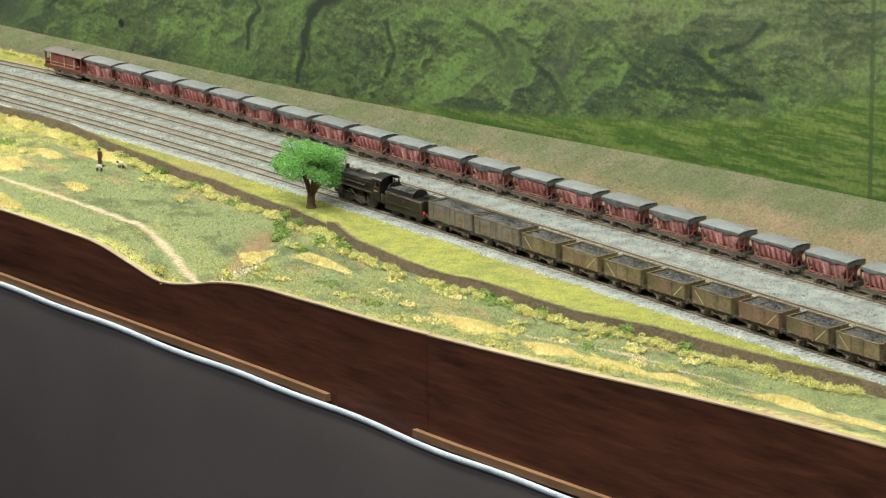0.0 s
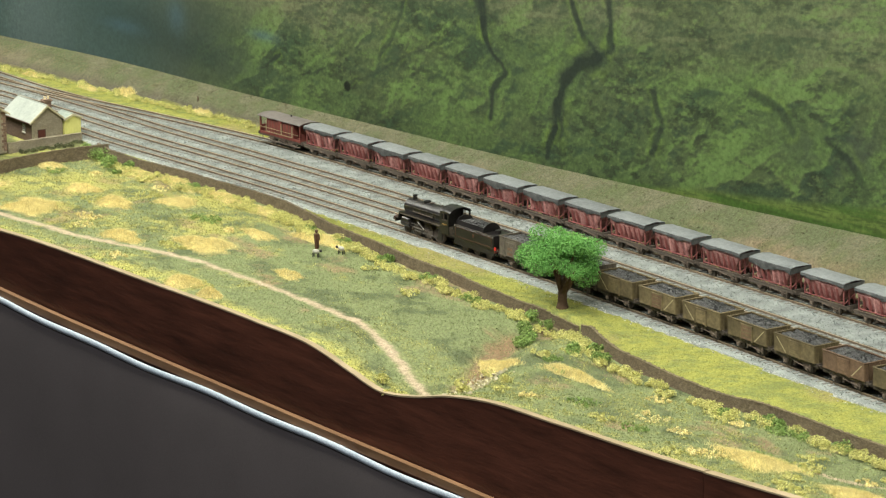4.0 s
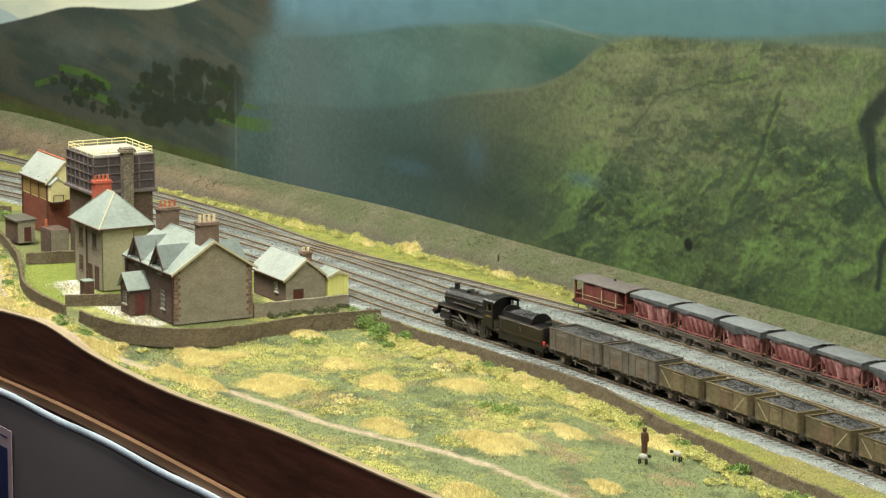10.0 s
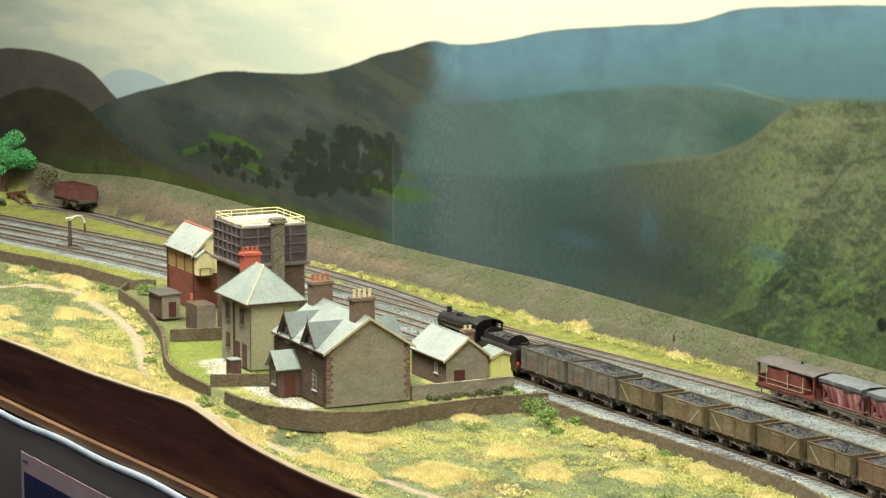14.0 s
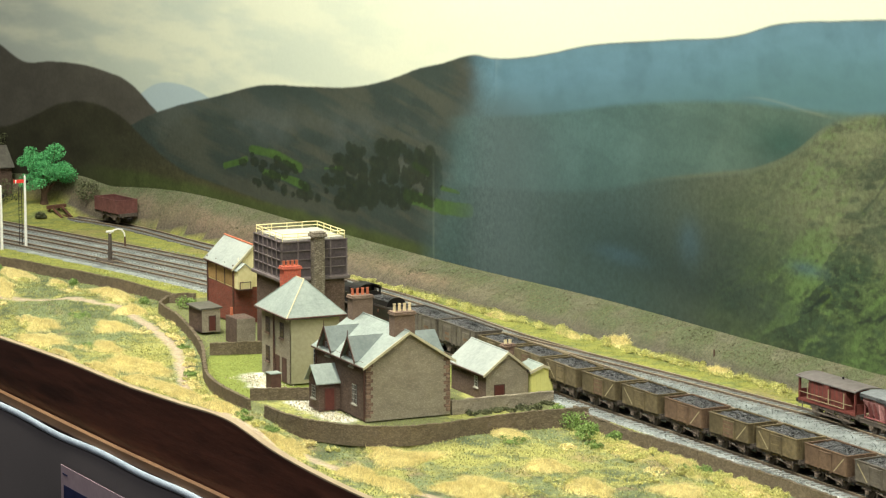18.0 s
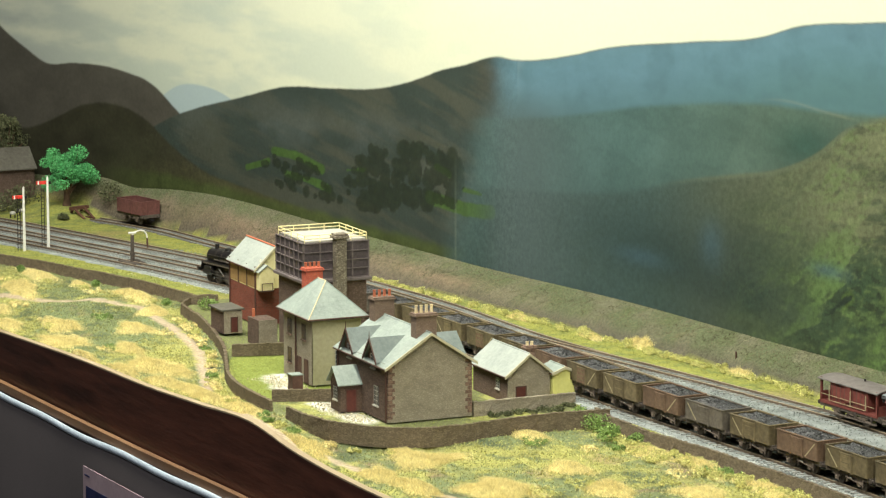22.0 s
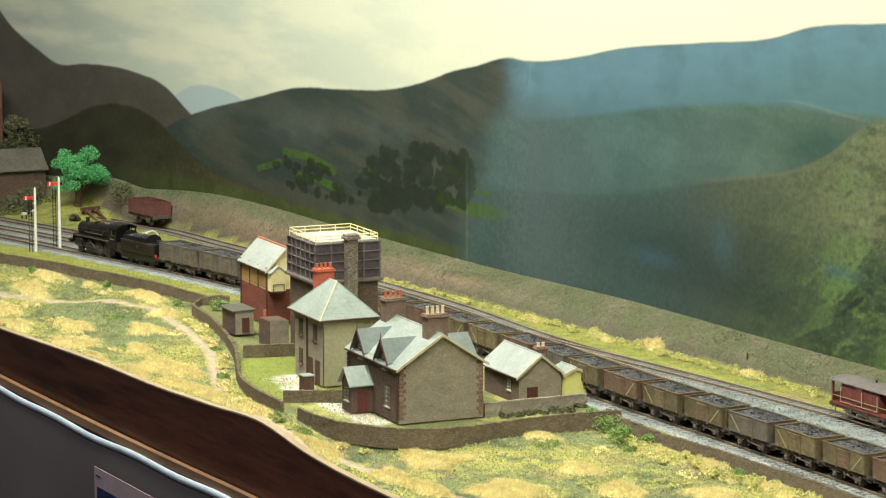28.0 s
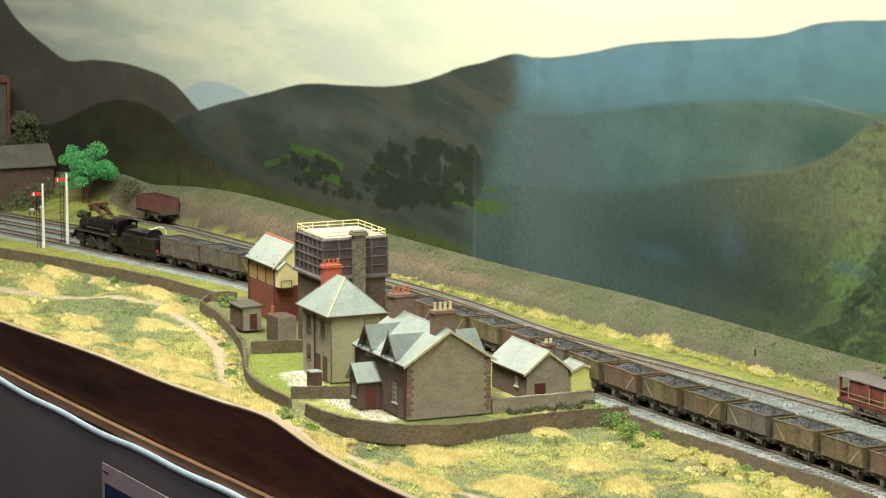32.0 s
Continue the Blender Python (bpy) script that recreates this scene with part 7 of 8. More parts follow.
def tree(x, y, z, height, crown, leaf, label, seed, n=7000, leaf_size=0.02):
    rng = np.random.RandomState(seed)
    t = empty("tree", x, y, z)
    tagged(t, label, "tree")
    bm = BM()
    fork = height * 0.26
    rod(bm, (0, 0, -0.03), (0.0, 0, fork * 0.3), 0.085 * height, 0.055 * height, seg=12)
    rod(bm, (0, 0, fork * 0.3), (0.01, 0, fork * 0.85), 0.055 * height, 0.05 * height, seg=12)
    clumps, radii = [], []
    for k in range(22):
        a = 2 * math.pi * k / 15 * 2.4 + rng.uniform(-0.3, 0.3)
        up = rng.uniform(0.38, 0.88)
        out = crown * rng.uniform(0.3, 0.84) * math.sin(math.pi * min(1, up * 1.02)) ** 0.5
        c = Vector((out * math.cos(a), out * math.sin(a), height * up))
        clumps.append(tuple(c))
        radii.append(crown * rng.uniform(0.19, 0.36))
        if k < 9:
            m = Vector((c.x * 0.45, c.y * 0.45, fork + (c.z - fork) * 0.45))
            rod(bm, (0, 0, fork * 0.62), m, 0.034 * height, 0.02 * height, seg=7)
            rod(bm, m, c, 0.018 * height, 0.006 * height, seg=6)
    clumps.append((0, 0, height * 0.72))
    radii.append(crown * 0.38)
    part("trunk", bm, BARK, t)
    v, q = leaves(n, clumps, radii, leaf_size, seed + 1, 0.85)
    arrays("crown", v, q, leaf, t)
    return t


def bush(x, y, r, h, mat, label, seed, n=420, size=0.018, category="bush", group=""):
    rng = np.random.RandomState(seed)
    z = float(ground_height(x, y))
    k = max(3, int(5 * r / max(h, 0.03)))
    c = [(rng.uniform(-1, 1) * r * 0.7, rng.uniform(-1, 1) * r * 0.45, rng.uniform(0.25, 0.6) * h) for _ in range(k)]
    v, q = leaves(n, c, [h * rng.uniform(0.35, 0.6) for _ in c], size, seed + 5, 0.8)
    v[:, 2] = np.maximum(v[:, 2], -0.02)
    ob = arrays("bush", v, q, mat)
    ob.matrix_basis = at(x, y, z)
    tagged(ob, label, category, group, "")
    return ob


def blades(x, y, z, height, lean, mat, name, label, seed, width=0.005, parent=None):
    """Upright grass fibres as slim triangles."""
    rng = np.random.RandomState(seed)
    n = len(x)
    a = rng.uniform(0, 2 * math.pi, n)
    h = height * (0.55 + 0.75 * rng.rand(n))
    w = width * (0.7 + 0.6 * rng.rand(n))
    dx, dy = rng.normal(0, lean, n) * h, rng.normal(0, lean, n) * h
    cx, cy = np.cos(a) * w, np.sin(a) * w
    v = np.stack([np.c_[x - cx, y - cy, z - 0.008], np.c_[x + cx, y + cy, z - 0.008], np.c_[x + dx, y + dy, z + h]], 1).reshape(-1, 3)
    return arrays(name, v, np.arange(3 * n).reshape(-1, 3), mat, parent)


def straw_patch(x, y, rx, ry, seed, h=0.065, mat=STRAW, label="tuft of straw-coloured static grass"):
    rng = np.random.RandomState(seed)
    n = int(3000 * rx * ry / 0.04) + 500
    a, r = rng.uniform(0, 2 * math.pi, n), np.sqrt(rng.rand(n))
    r = r * (1 + 0.16 * rng.normal(0, 1, n))
    wob = 1 + 0.22 * np.sin(3 * a + seed) + 0.14 * np.sin(7 * a + 2 * seed)
    px, py = rx * r * wob * np.cos(a), ry * r * wob * np.sin(a)
    wall = float(knots(x, WALL_X, WALL_Y))
    gap = lambda v: np.minimum(v, wall - 0.09 - y - 0.06 * np.abs(np.sin(9 * v))) if y < wall else np.maximum(v, wall + 0.08 - y)
    edge = float(front(x)) + 0.07 - y
    keep_in = lambda v: np.maximum(gap(v), edge + 0.03 * np.abs(np.sin(11 * v)))
    py = keep_in(py)
    zz = ground_height(x + px, y + py) - float(ground_height(x, y))
    top = zz + h * np.clip(1 - r**2, 0, 1) * (0.75 + 0.5 * fbm(px * 14 + 3, py * 14 + 5, seed)) + 0.006
    d = rng.normal(0, 0.55, (n, 3))
    d[:, 2] = np.abs(d[:, 2]) * 0.8 + 0.6
    d /= np.linalg.norm(d, axis=1, keepdims=True)
    l = 0.034 * (0.5 + 0.9 * rng.rand(n))[:, None]
    w = np.cross(d, rng.normal(0, 1, (n, 3)))
    w = w / np.linalg.norm(w, axis=1, keepdims=True) * 0.0030
    p = np.c_[px, py, top]
    v = np.stack([p - d * l - w, p - d * l + w, p + d * l], 1).reshape(-1, 3)
    disc = [(0.0, 0.0)] + [(q, 2 * math.pi * k / 20) for q in (0.3, 0.6, 0.85, 1.0) for k in range(20)]
    q, t = np.array(disc).T
    wb = 1 + 0.22 * np.sin(3 * t + seed) + 0.14 * np.sin(7 * t + 2 * seed)
    mx, my = rx * q * wb * np.cos(t), keep_in(ry * q * wb * np.sin(t))
    mz = ground_height(x + mx, y + my) - float(ground_height(x, y)) + h * 0.72 * (1 - q**2) - 0.012
    tri = [(0, 1 + k, 1 + (k + 1) % 20) for k in range(20)]
    for g in range(3):
        o, o2 = 1 + 20 * g, 21 + 20 * g
        for k in range(20):
            j = (k + 1) % 20
            tri += [(o + k, o2 + k, o2 + j), (o + k, o2 + j, o + j)]
    ob = arrays("grass_tuft", np.r_[v, np.c_[mx, my, mz]], np.r_[np.arange(3 * n).reshape(-1, 3), np.array(tri) + 3 * n], mat)
    ob.matrix_basis = at(x, y, float(ground_height(x, y)))
    return tagged(ob, label, "grass tuft", "grass tufts")


STRAW_SPOTS = [(-0.3, -4.71, 0.42, 0.2), (-0.7, -3.75, 0.3, 0.16), (0.5, -3.83, 0.3, 0.15), (1.2, -3.06, 0.26, 0.2), (-0.9, -2.62, 0.4, 0.14), (3.78, -4.06, 0.48, 0.22), (3.8, -3.15, 0.3, 0.1), (5.4, -5.34, 0.26, 0.18), (6.2, -5.37, 0.16, 0.12), (2.45, -4.72, 0.36, 0.14),
               (4.6, -2.5, 0.5, 0.16), (1.3, -2.3, 0.45, 0.12), (-11.9, -6.3, 0.5, 0.22), (-11.9, -5.2, 0.4, 0.16), (-9.1, -5.9, 0.55, 0.2), (-9.1, -6.35, 0.4, 0.15), (-14.1, -6.5, 0.5, 0.16), (-14.2, -4.4, 0.55, 0.14), (-17.0, -5.1, 0.6, 0.14), (-15.9, -4.75, 0.2, 0.1), (-12.8, -4.6, 0.2, 0.16),
               (-1.7, -5.65, 0.34, 0.14), (-0.4, -4.95, 0.4, 0.16), (0.1, -2.45, 0.4, 0.12), (-2.0, -4.9, 0.2, 0.3), (16.9, -4.2, 0.5, 0.2), (18.8, -4.35, 0.42, 0.15), (20.0, -4.25, 0.46, 0.15), (21.0, -4.17, 0.36, 0.14), (22.9, -3.8, 0.5, 0.16), (24.1, -3.75, 0.5, 0.16), (6.0, -3.95, 0.22, 0.08), (11.15, -3.9, 0.3, 0.12), (-8.7, -5.75, 0.4, 0.16), (-7.9, -6.15, 0.4, 0.12), (-6.3, -6.08, 0.4, 0.1), (-3.2, -5.95, 0.4, 0.12), (-13.2, -5.9, 0.45, 0.16), (-15.6, -6.3, 0.5, 0.18), (-10.6, -5.75, 0.36, 0.14), (-10.4, -6.5, 0.4, 0.14), (-16.2, -5.6, 0.5, 0.14), (-2.4, -3.45, 0.3, 0.14), (-2.3, -5.05, 0.3, 0.16), (-1.0, -5.5, 0.32, 0.12), (-7.0, -6.0, 0.6, 0.12), (-5.3, -6.0, 0.4, 0.12), (12.6, -3.7, 0.5, 0.08), (2.4, -2.28, 0.5, 0.12)]
FAR_SPOTS = [(-9.4, -0.1), (-7.5, 0.1), (-6.6, 0.38), (-4.2, 0.6)]
GREEN_SPOTS = [(-2.6, -2.62, 0.15), (-2.3, -2.66, 0.19), (-1.95, -2.6, 0.17), (-1.75, -2.75, 0.18), (-1.4, -2.55, 0.14), (6.25, -2.42, 0.10), (10.05, -2.6, 0.12), (10.3, -2.85, 0.13), (10.7, -3.2, 0.14), (11.9, -2.85, 0.12), (18.5, -2.78, 0.13), (19.5, -2.55, 0.10), (15.9, -3.05, 0.11), (10.55, -2.98, 0.14), (10.95, -3.35, 0.11), (11.75, -3.1, 0.13), (12.3, -3.05, 0.12), (-13.4, -4.2, 0.09), (-15.7, -4.55, 0.1), (-17.6, -5.2, 0.09), (-12.2, -3.9, 0.16)]


def plants():
    for k, (x, y, rx, ry) in enumerate(STRAW_SPOTS):
        straw_patch(x, y, rx * 1.3, ry * 1.35, 200 + k, 0.10 if y < -5.2 and x > 0 else 0.042 + 0.016 * (k % 3))
    for k, (x, y) in enumerate(FAR_SPOTS):
        straw_patch(x, y - 0.16, 0.26, 0.09, 260 + k, 0.05, label="tuft of straw grass at the foot of the bank")
    for k, (x, y, r) in enumerate(GREEN_SPOTS):
        bush(x, y, r, r * 1.3, BUSH, "small mid green bush of foam foliage", 300 + k, 520, 0.015)
    for k, (x, y, r) in enumerate(((10.4, -5.2, 0.2), (10.85, -5.3, 0.17), (11.9, -4.9, 0.12), (12.1, -4.4, 0.13), (11.6, -3.5, 0.14))):
        bush(x, y, r, 0.12, LIME, "yellow-green scatter bush beside the dry stream", 350 + k, 800, 0.0105, "undergrowth", "undergrowth by the stream")
    rng = np.random.RandomState(40)
    k = 0
    # low yellow-green scatter along the walls and the foot of the bank
    for x in np.r_[np.arange(-1.6, 5, 0.11), np.arange(5, 22.5, 0.18)]:
        y = float(knots(x, WALL_X, WALL_Y)) - 0.14 - (0.36 if x < 5 else 0.2) * rng.rand()
        if rng.rand() < 0.97:
            bush(x + rng.normal(0, 0.05), y, 0.19, rng.uniform(0.08, 0.13), LIME if rng.rand() < 0.88 else BUSH, "low clump of yellow-green scatter foliage by the wall", 400 + k, 760, 0.0100, "undergrowth", "undergrowth along the wall")
        k += 1
    for x in np.arange(-13.5, -1.6, 0.24):
        y = float(knots(x, FOOT_X, FOOT_Y)) - 0.04 - 0.16 * rng.rand()
        if rng.rand() < 0.92:
            bush(x + rng.normal(0, 0.05), y, 0.14, rng.uniform(0.05, 0.11), LIME, "low clump of yellow-green scatter below the bank", 600 + k, 520, 0.0095, "undergrowth", "undergrowth below the bank")
        k += 1
    for x in np.arange(-12.2, -2.4, 0.3):
        y = float(knots(x, YARD_X, YARD_Y)) - 0.18 - 0.08 * rng.rand()
        bush(x, y, 0.15, rng.uniform(0.04, 0.085), STRAW if rng.rand() < 0.5 else (LIME if rng.rand() < 0.75 else BUSH), "low clump of scatter outside the garden wall", 800 + k, 600, 0.0095, "undergrowth", "undergrowth by the gardens")
        k += 1
    for k in range(150):
        x = rng.uniform(-18, 21)
        f, w = float(front(x)), float(knots(x, WALL_X, WALL_Y))
        y = f + 0.1 + (w - f - 0.4) * rng.rand()
        if float(in_yard(np.array([x]), np.array([y]))[0]) > 0.1 or (3.5 < x < 11 and rng.rand() < 0.85):
            continue
        if min(float(near_line(np.array([x]), np.array([y]), q)[0]) for q in (MAIN_PATH, SIDE_PATH)) < 0.22:
            continue
        bush(x, y, rng.uniform(0.16, 0.34), rng.uniform(0.04, 0.075), (LIME, STRAW, LIME, BUSH, LIME, STRAW)[k % 6], "low patch of scatter foliage in the pasture", 950 + k, 640, 0.0100, "undergrowth", "patches in the pasture")
    # short fibres all over the pasture
    n = 150000
    x = rng.uniform(-20, 23, n)
    f, w = front(x), knots(x, WALL_X, WALL_Y)
    y = f + 0.02 + (w - f - 0.06) * rng.rand(n)
    keep = (in_yard(x, y) < 0.05) & (np.minimum(near_line(x, y, MAIN_PATH), near_line(x, y, SIDE_PATH)) > 0.09)
    x, y = x[keep], y[keep]
    patch = fbm(x * 0.7, y * 1.1, 31) * 0.6 + fbm(x * 7, y * 9, 51) * 0.4
    gold = (patch > 0.55) & (rng.rand(len(x)) < np.where(x < 4, 0.75, 0.15))
    for pick, mat, nm, lab in ((~gold, FIBRE, "pasture_grass", "short sage green static grass fibres"), (gold, LIME, "golden_grass", "short yellow-green static grass fibres")):
        tagged(blades(x[pick], y[pick], ground_height(x[pick], y[pick]), 0.022, 0.7, mat, nm, "", 50, 0.006), lab, "grass", kind="stuff")
    # granular scatter: coarse yellow-green crumbs in the pasture, fine fibres beside the line and below the bank
    n = 150000
    x = rng.uniform(-20, 23, n)
    f, w = front(x), knots(x, WALL_X, WALL_Y)
    y = f + 0.03 + (w - f - 0.08) * rng.rand(n)
    patch = fbm(x * 0.7, y * 1.1, 31) * 0.6 + fbm(x * 7, y * 9, 51) * 0.4
    keep = (in_yard(x, y) < 0.05) & (np.minimum(near_line(x, y, MAIN_PATH), near_line(x, y, SIDE_PATH)) > 0.12) & (rng.rand(n) < np.where(x < 3.5, 0.25 + 1.2 * step(patch, 0.45, 0.56), 0.9 * step(patch, 0.56, 0.62)))
    x, y = x[keep], y[keep]
    p = np.c_[x, y, ground_height(x, y) + 0.010 + 0.014 * rng.rand(len(x))]
    a = rng.normal(0, 1, (len(x), 3))
    a /= np.linalg.norm(a, axis=1, keepdims=True)
    b = np.cross(a, rng.normal(0, 1, (len(x), 3)))
    b /= np.linalg.norm(b, axis=1, keepdims=True)
    sz = (0.006 + 0.008 * rng.rand(len(x)))[:, None]
    v = np.stack([p - a * sz, p + b * sz * 0.7, p + a * sz, p - b * sz * 0.7], 1).reshape(-1, 3)
    tagged(arrays("scatter_crumbs", v, np.arange(len(v)).reshape(-1, 4), CRUMB), "coarse yellow-green foam scatter over the pasture", "scatter", kind="stuff")
    n = 60000
    x = rng.uniform(-22, 23, n)
    w, ft = knots(x, WALL_X, WALL_Y) + 0.05, knots(x, FOOT_X, FOOT_Y)
    yd, yb = np.interp(x, ROAD_D[0], ROAD_D[1]) - 0.44, np.interp(x, ROAD_B[0], ROAD_B[1]) + 0.36
    yb = np.maximum(yb, np.where(x > -9, np.interp(x, LOOP_A[0], LOOP_A[1]) + 0.36, -99))
    hither = rng.rand(n) < 0.6
    y = np.where(hither, w + (yd - w) * rng.rand(n), yb + (ft - yb) * rng.rand(n))
    ys = np.interp(x, SIDING[0], SIDING[1])
    keep = np.where(hither, yd > w, ft > yb) & (in_yard(x, y) < 0.05) & ~((np.abs(y - ys) < 0.26) & (x < -7) & (x > -22.3))
    x, y = x[keep], y[keep]
    tagged(blades(x, y, ground_height(x, y), 0.016, 0.8, VERGE, "verge_grass", "", 54, 0.007), "fine yellow-green fibres on the verge of the line", "grass", kind="stuff")
    n = 16000
    x, y = rng.uniform(-12.6, -2.6, n), rng.uniform(-5.8, -2.4, n)
    keep = in_yard(x, y) > 0.9
    x, y = x[keep], y[keep]
    tagged(blades(x, y, ground_height(x, y), 0.016, 0.8, LAWN, "lawn_grass", "", 53, 0.006), "short bright lawn grass in the gardens", "grass", kind="stuff")
    for k in range(7):
        bush(-3.3 + 0.02 * (k % 2), -3.5 + 0.17 * k, 0.13, 0.05 + 0.015 * (k % 3), LEAF_OLIVE, "low dark ivy clump against the garden wall", 1200 + k, 420, 0.012, "undergrowth", "ivy by the low wall")
    n = 90000
    x = rng.uniform(-22, 22, n)
    ft, b = knots(x, FOOT_X, FOOT_Y), back(x)
    y = ft + (b - ft) * rng.rand(n)
    tagged(blades(x, y, ground_height(x, y), 0.014, 0.8, BANK_FIBRE, "bank_grass", "", 51, 0.005), "dull rough grass on the bank", "grass", kind="stuff")
    tree(10.2, -2.16, -0.05, 1.2, 0.68, LEAF, "bright green foam-foliage tree beside the drystone wall", 21, 32000, 0.0115)
    tree(-22.7, -2.82, float(ground_height(-22.7, -2.82)), 1.06, 0.56, LEAF_EMERALD, "emerald green model tree at the far end", 22, 13000, 0.015)
    for x, y, r, h in ((-22.0, -2.2, 0.2, 0.52), (-23.7, -3.7, 0.3, 0.42), (-23.75, -3.3, 0.3, 0.46), (-23.6, -4.15, 0.3, 0.36), (-23.55, -4.6, 0.3, 0.3), (-23.4, -3.5, 0.2, 0.2), (-22.0, -3.1, 0.16, 0.12)):
        bush(x, y, r, h, LEAF_OLIVE, "dull olive bush on the far bank", int(900 + 10 * r * 100), 700, 0.02)
    tree(-25.0, -3.22, 0.2, 1.24, 0.52, LEAF_OLIVE, "dull olive model tree behind the low building", 23, 7000, 0.018)


# ---- lineside things ----
def signal_post(x, y, h, arm_z, label):
    t = empty("semaphore_signal", x, y, float(level(x)))
    tagged(t, label, "signal", "semaphore signals")
    bm = BM()
    rod(bm, (0, 0, -0.05), (0, 0, h), 0.026, 0.018, seg=8)
    rod(bm, (0, 0, h), (0, 0, h + 0.035), 0.02, 0.004, seg=8)
    part("post", bm, WHITE, t)
    bm = BM()
    box(bm, -0.012, 0.004, -0.19, -0.01, arm_z - 0.028, arm_z + 0.028, 0.003)
    part("arm", bm, SIGNAL_RED, t, "red semaphore arm").rotation_euler = (0, 0, 0)
    bm = BM()
    box(bm, -0.0125, 0.0045, -0.165, -0.145, arm_z - 0.0285, arm_z + 0.0285)
    part("arm_stripe", bm, WHITE, t)
    bm = BM()
    for yy in (-0.065, -0.115):
        rod(bm, (0.02, yy, -0.03), (0.02, yy, h * 0.86), 0.006, seg=6)
    for k in range(16):
        z = 0.04 + h * 0.84 * k / 16
        rod(bm, (0.02, -0.065, z), (0.02, -0.115, z), 0.0045, seg=5)
    part("ladder", bm, BLACK, t)
    bm = BM()
    box(bm, -0.02, 0.03, 0.015, 0.05, arm_z - 0.03, arm_z + 0.02, 0.004)
    part("lamp", bm, BLACK, t)


def water_crane():
    x, y = -16.9, -3.55
    t = empty("water_crane", x, y, float(level(x)))
    tagged(t, "dark iron water crane with white swan-neck outlet", "water crane")
    bm = BM()
    rod(bm, (0, 0, -0.05), (0, 0, 0.42), 0.036, 0.028, seg=10)
    rod(bm, (0, 0, 0.1), (0, 0, 0.13), 0.045, seg=10)
    part("column", bm, GREYBLACK, t)
    bm = BM()
    pts = [(0, 0, 0.42), (0, 0.05, 0.47), (0, 0.13, 0.49), (0, 0.20, 0.475), (0, 0.24, 0.42), (0, 0.25, 0.36)]
    for a, b in zip(pts, pts[1:]):
        rod(bm, a, b, 0.012, seg=8)
    rod(bm, (0, -0.06, 0.455), (0, 0.06, 0.455), 0.018, seg=8)
    part("swan_neck", bm, WHITE, t, "white painted swan-neck")
    bm = BM()
    rod(bm, (0, 0.25, 0.36), (0, 0.255, 0.20), 0.014, 0.016, seg=8)
    part("leather_bag", bm, BROWN, t, "hanging leather bag")
    bm = BM()
    box(bm, -0.25, 0.25, -0.16, 0.16, -0.045, -0.005, 0.006)
    part("plinth", bm, GREYBLACK, t)


def buffer_stop():
    t = empty("buffer_stop", -22.25, -2.75, float(level(-22)), 22)
    tagged(t, "rusty rail-built buffer stop at the end of the siding", "buffer stop")
    for side in (-1, 1):
        bm = BM()
        y = 0.105 * side
        rod(bm, (0.30, y, 0.0), (0.0, y, 0.18), 0.024, seg=6)
        rod(bm, (-0.16, y, 0.0), (0.02, y, 0.18), 0.024, seg=6)
        rod(bm, (0.28, y, 0.005), (-0.16, y, 0.005), 0.014, seg=6)
        part("side_frame", bm, RUST, t)
    bm = BM()
    box(bm, -0.02, 0.05, -0.2, 0.2, 0.14, 0.20, 0.004)
    part("beam", bm, RUST, t)


def siding_wagon():
    t = mineral_wagon(WAGON_MAROON, WAGON_MAROON, "dusty maroon steel mineral wagon standing empty in the siding", 12, stripe=False, load=False)
    t.matrix_basis = at(-21.3, -2.17, float(level(-21.2)) + 0.04, 11)
    del t["group"]


def far_cottage():
    h = empty("low_cottage")
    tagged(h, "low stone building with brown-grey roof at the far end", "building")
    z = float(ground_height(-24.4, -4.2)) - 0.15
    bm = BM()
    prism(bm, [(-24.9, z), (-24.1, z), (-24.1, 0.52), (-24.5, 0.80), (-24.9, 0.52)], -5.0, -2.98)
    part("wall", bm, BROWNSTONE, h)
    for xe in (-24.02, -24.98):
        bm = BM()
        slab(bm, (xe, -5.05, 0.49), (xe, -2.95, 0.49), (-24.5, -2.95, 0.83), (-24.5, -5.05, 0.83), 0.02)
        r = part("roof_slope", bm, THATCH, h)
        if xe > -24.5:
            courses(r, (xe, -5.05, 0.49), (xe, -2.95, 0.49), (-24.5, -2.95, 0.83), (-24.5, -5.05, 0.83), 6, THATCH)
    f = empty("dark_cabinet")
    tagged(f, "dark brown open-fronted timber box behind the trees", "cabinet")
    # Solid block: the shade inside its open front is put into the colour.
    bm = BM()
    box(bm, -25.5, -25.2, -4.15, -3.46, -0.1, 2.0, 0.01)
    part("body", bm, GREYBLACK, f)
    bm = BM()
    for y in (-4.12, -3.49):
        box(bm, -25.2, -25.15, y - 0.03, y + 0.03, -0.1, 1.9)
    box(bm, -25.2, -25.145, -4.15, -3.46, 1.90, 1.99)
    part("edge_trim", bm, RUST, f, "lighter wooden edging")


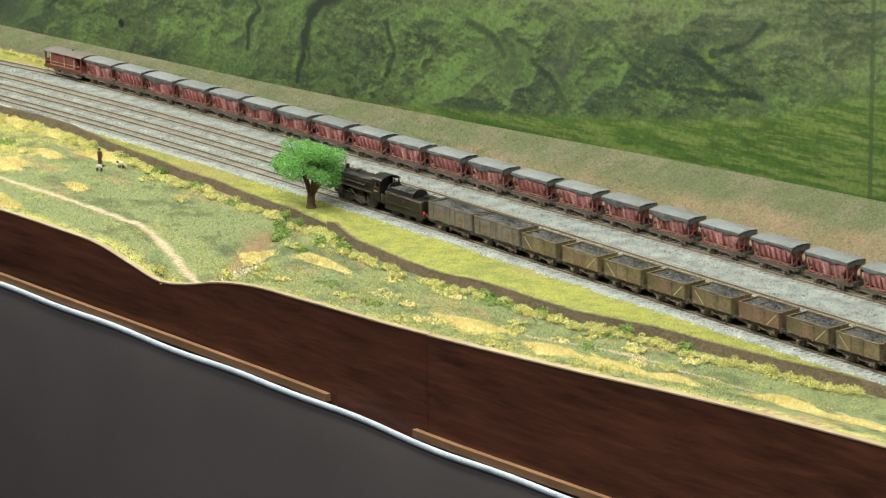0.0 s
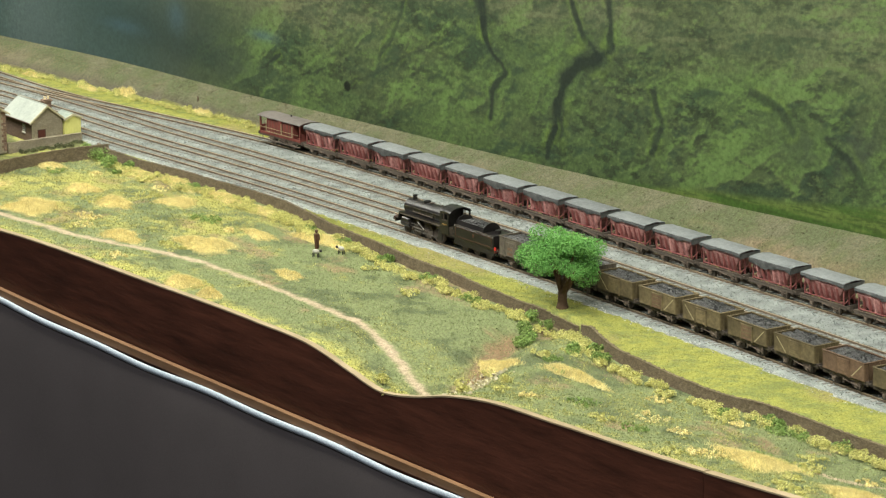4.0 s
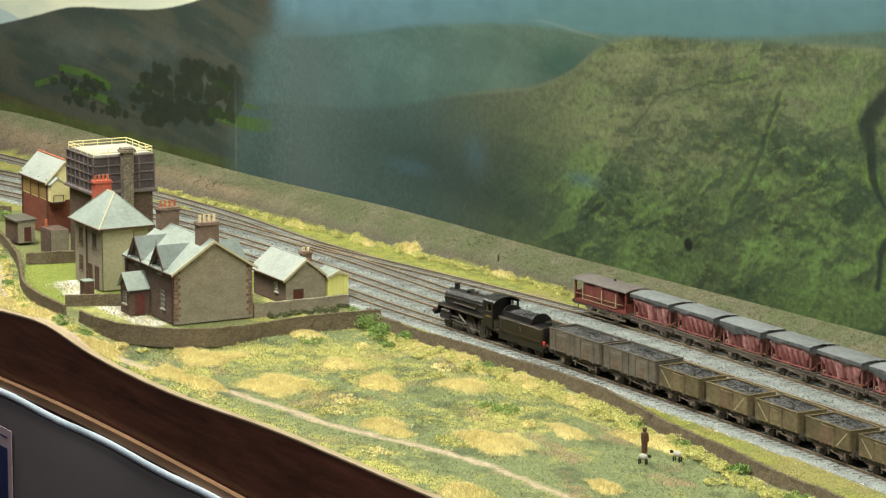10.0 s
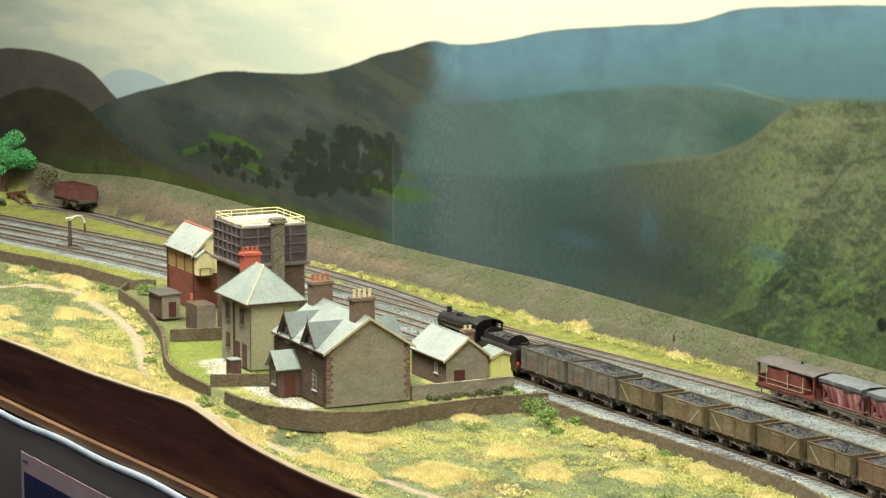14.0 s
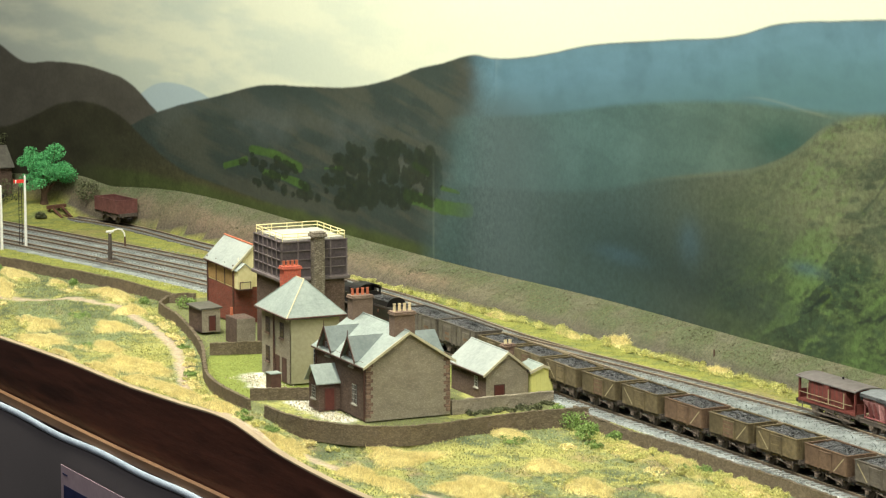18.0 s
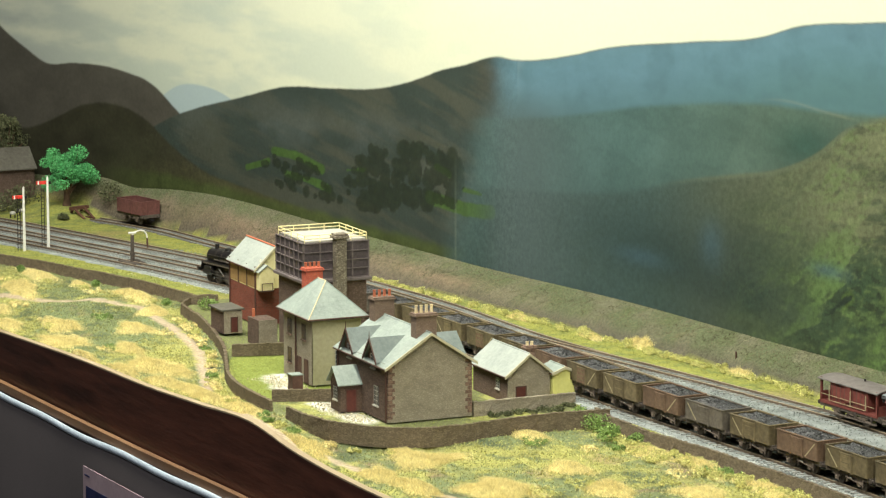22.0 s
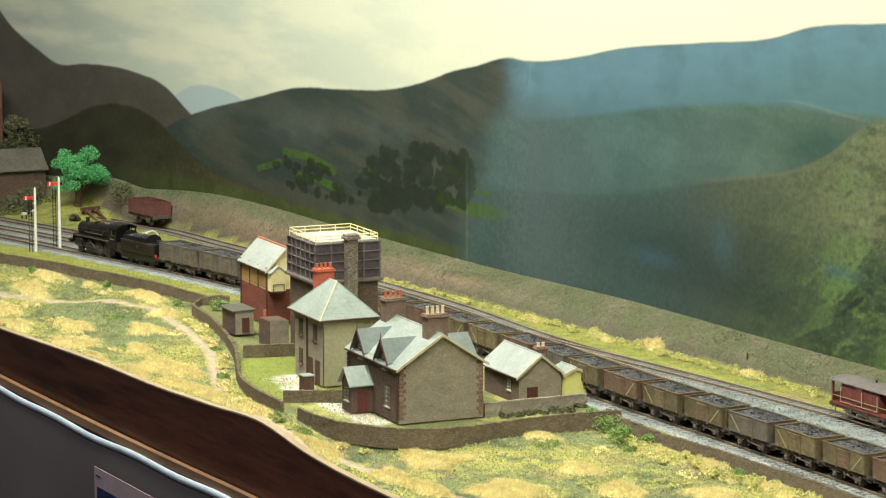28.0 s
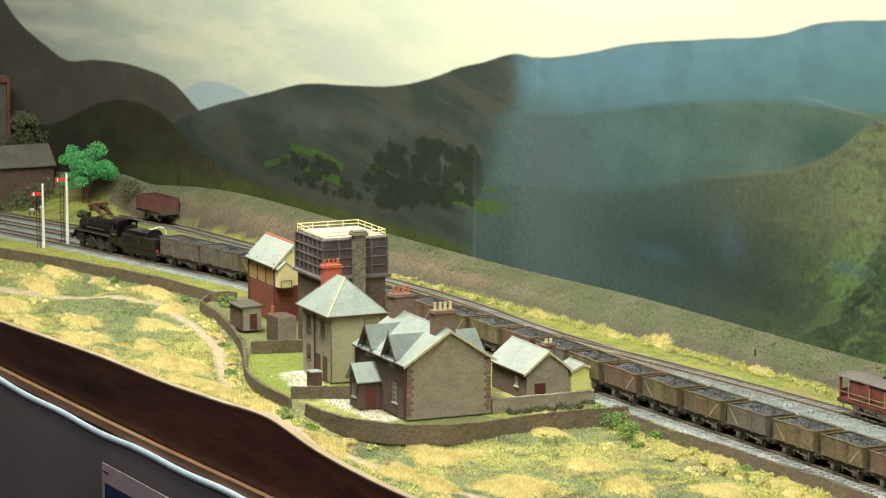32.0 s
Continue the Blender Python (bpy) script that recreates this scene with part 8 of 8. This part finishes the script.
def figures():
    x, y = 5.0, -2.86
    z = float(ground_height(x, y))
    bm = BM()
    for s in (-1, 1):
        rod(bm, (0, 0.022 * s, 0), (0, 0.02 * s, 0.12), 0.018, 0.022, seg=8)
        rod(bm, (0.01, 0.05 * s, 0.12), (0, 0.042 * s, 0.215), 0.012, 0.015, seg=8)
    rod(bm, (0, 0, 0.11), (0, 0, 0.225), 0.036, 0.044, seg=10)
    bmesh.ops.create_uvsphere(bm, u_segments=10, v_segments=8, radius=0.026, matrix=Matrix.Translation((0, 0, 0.26)))
    rod(bm, (0, 0, 0.27), (0, 0, 0.285), 0.03, 0.02, seg=10)
    m = part("figurine", bm, FLESH)
    m.matrix_basis = at(x, y, z, 20)
    tagged(m, "tiny plain painted model figurine standing in the pasture", "figurine")
    for k, (xx, yy, rz) in enumerate(((5.38, -3.11, 30), (5.52, -2.76, 200), (-22.9, -3.75, 60), (-23.0, -3.55, 240))):
        d = empty("model_sheep", xx, yy, float(ground_height(xx, yy)), rz)
        tagged(d, "tiny white model sheep with a dark face", "sheep", "sheep in the pasture")
        bm = BM()
        bmesh.ops.create_uvsphere(bm, u_segments=12, v_segments=8, radius=1, matrix=Matrix.Translation((0, 0, 0.085)) @ Matrix.Diagonal((0.056, 0.03, 0.035, 1)))
        part("body", bm, WOOL, d, smooth=True)
        bm = BM()
        bmesh.ops.create_uvsphere(bm, u_segments=10, v_segments=6, radius=1, matrix=Matrix.Translation((0.08, 0, 0.10)) @ Matrix.Diagonal((0.026, 0.017, 0.02, 1)))
        part("head", bm, BLACK, d, "dark face", smooth=True)
        for lx in (-0.04, 0.04):
            for ly in (-0.018, 0.018):
                bm = BM()
                rod(bm, (lx, ly, 0), (lx, ly, 0.06), 0.008, seg=6)
                part("leg", bm, BLACK, d)


def fence_posts():
    for x in (-4.6,):
        y = float(knots(x, FOOT_X, FOOT_Y)) + 0.12
        bm = BM()
        box(bm, -0.009, 0.009, -0.009, 0.009, -0.05, 0.09, 0.002)
        p = part("fence_post", bm, BROWN)
        p.matrix_basis = at(x, y, float(ground_height(x, y)))
        tagged(p, "short dark timber post at the foot of the bank", "post", "lineside posts")


# ---- what moves: the coal train ----
CHIMNEY = [(0, 10.24), (1, 9.03), (2, 7.84), (3, 6.70), (4, 5.58), (5, 4.44), (6, 3.33), (7, 2.22), (8, 1.09), (9, -0.05), (10, -1.20), (11, -2.33), (12, -3.50), (13, -4.69), (14, -5.89),
           (15, -7.07), (16, -8.25), (17, -9.41), (18, -10.54), (19, -11.63), (20, -12.64), (21, -13.54), (22, -14.38), (23, -15.22), (24, -16.0), (25, -16.72), (26, -17.38), (27, -17.97), (28, -18.47), (28.5, -18.63), (29, -18.66), (32, -18.66)]


def chimney_at(t):
    return float(np.interp(t, [r[0] for r in CHIMNEY], [r[1] for r in CHIMNEY]))


def motions():
    times = [0.5 * k for k in range(65)]
    for thing, offset, length in TRAIN:
        walk(thing, [(t, place_on(ROAD_D, chimney_at(t) + offset, length / 2)) for t in times])
    for wheel, x, r in WHEELS:
        home = Vector((x * S, 0, r * S))
        rows = []
        for k in range(0, 443):
            t = k / 15
            turn = (chimney_at(t) - chimney_at(0)) / r
            rows.append((t, Matrix.Translation(home) @ Matrix.Rotation(turn, 4, "Y")))
        rows.append((32.0, rows[-1][1]))
        walk(wheel, rows)


hall()
land()
ballast()
for road, a, b, words in ((ROAD_D, -29, 44, "front running line of rusty rail on dark sleepers"), (ROAD_C, -29, 44, "middle running line of rusty rail on dark sleepers"), (ROAD_B, -29, 44, "back running line of rusty rail on dark sleepers"),
                          (LOOP_A, -8.9, 44, "loop line of rusty rail under the hopper wagons"), (SIDING, -22.4, -6.0, "siding of rusty rail running to a buffer stop")):
    track(road, a, b, words)
loose_stone()
backscene()
fascia()
drape()
poster()
stock()
station_house()
hipped_house()
water_tower()
signal_box()
goods_shed()
yellow_hut()
small_blocks()
signal_post(-19.15, -4.25, 1.12, 1.05, "white post semaphore signal with red arm and ladder")
signal_post(-18.95, -4.72, 1.0, 0.86, "white post semaphore signal with lower red arm")
water_crane()
buffer_stop()
siding_wagon()
far_cottage()
figures()
fence_posts()
walls()
plants()
motions()
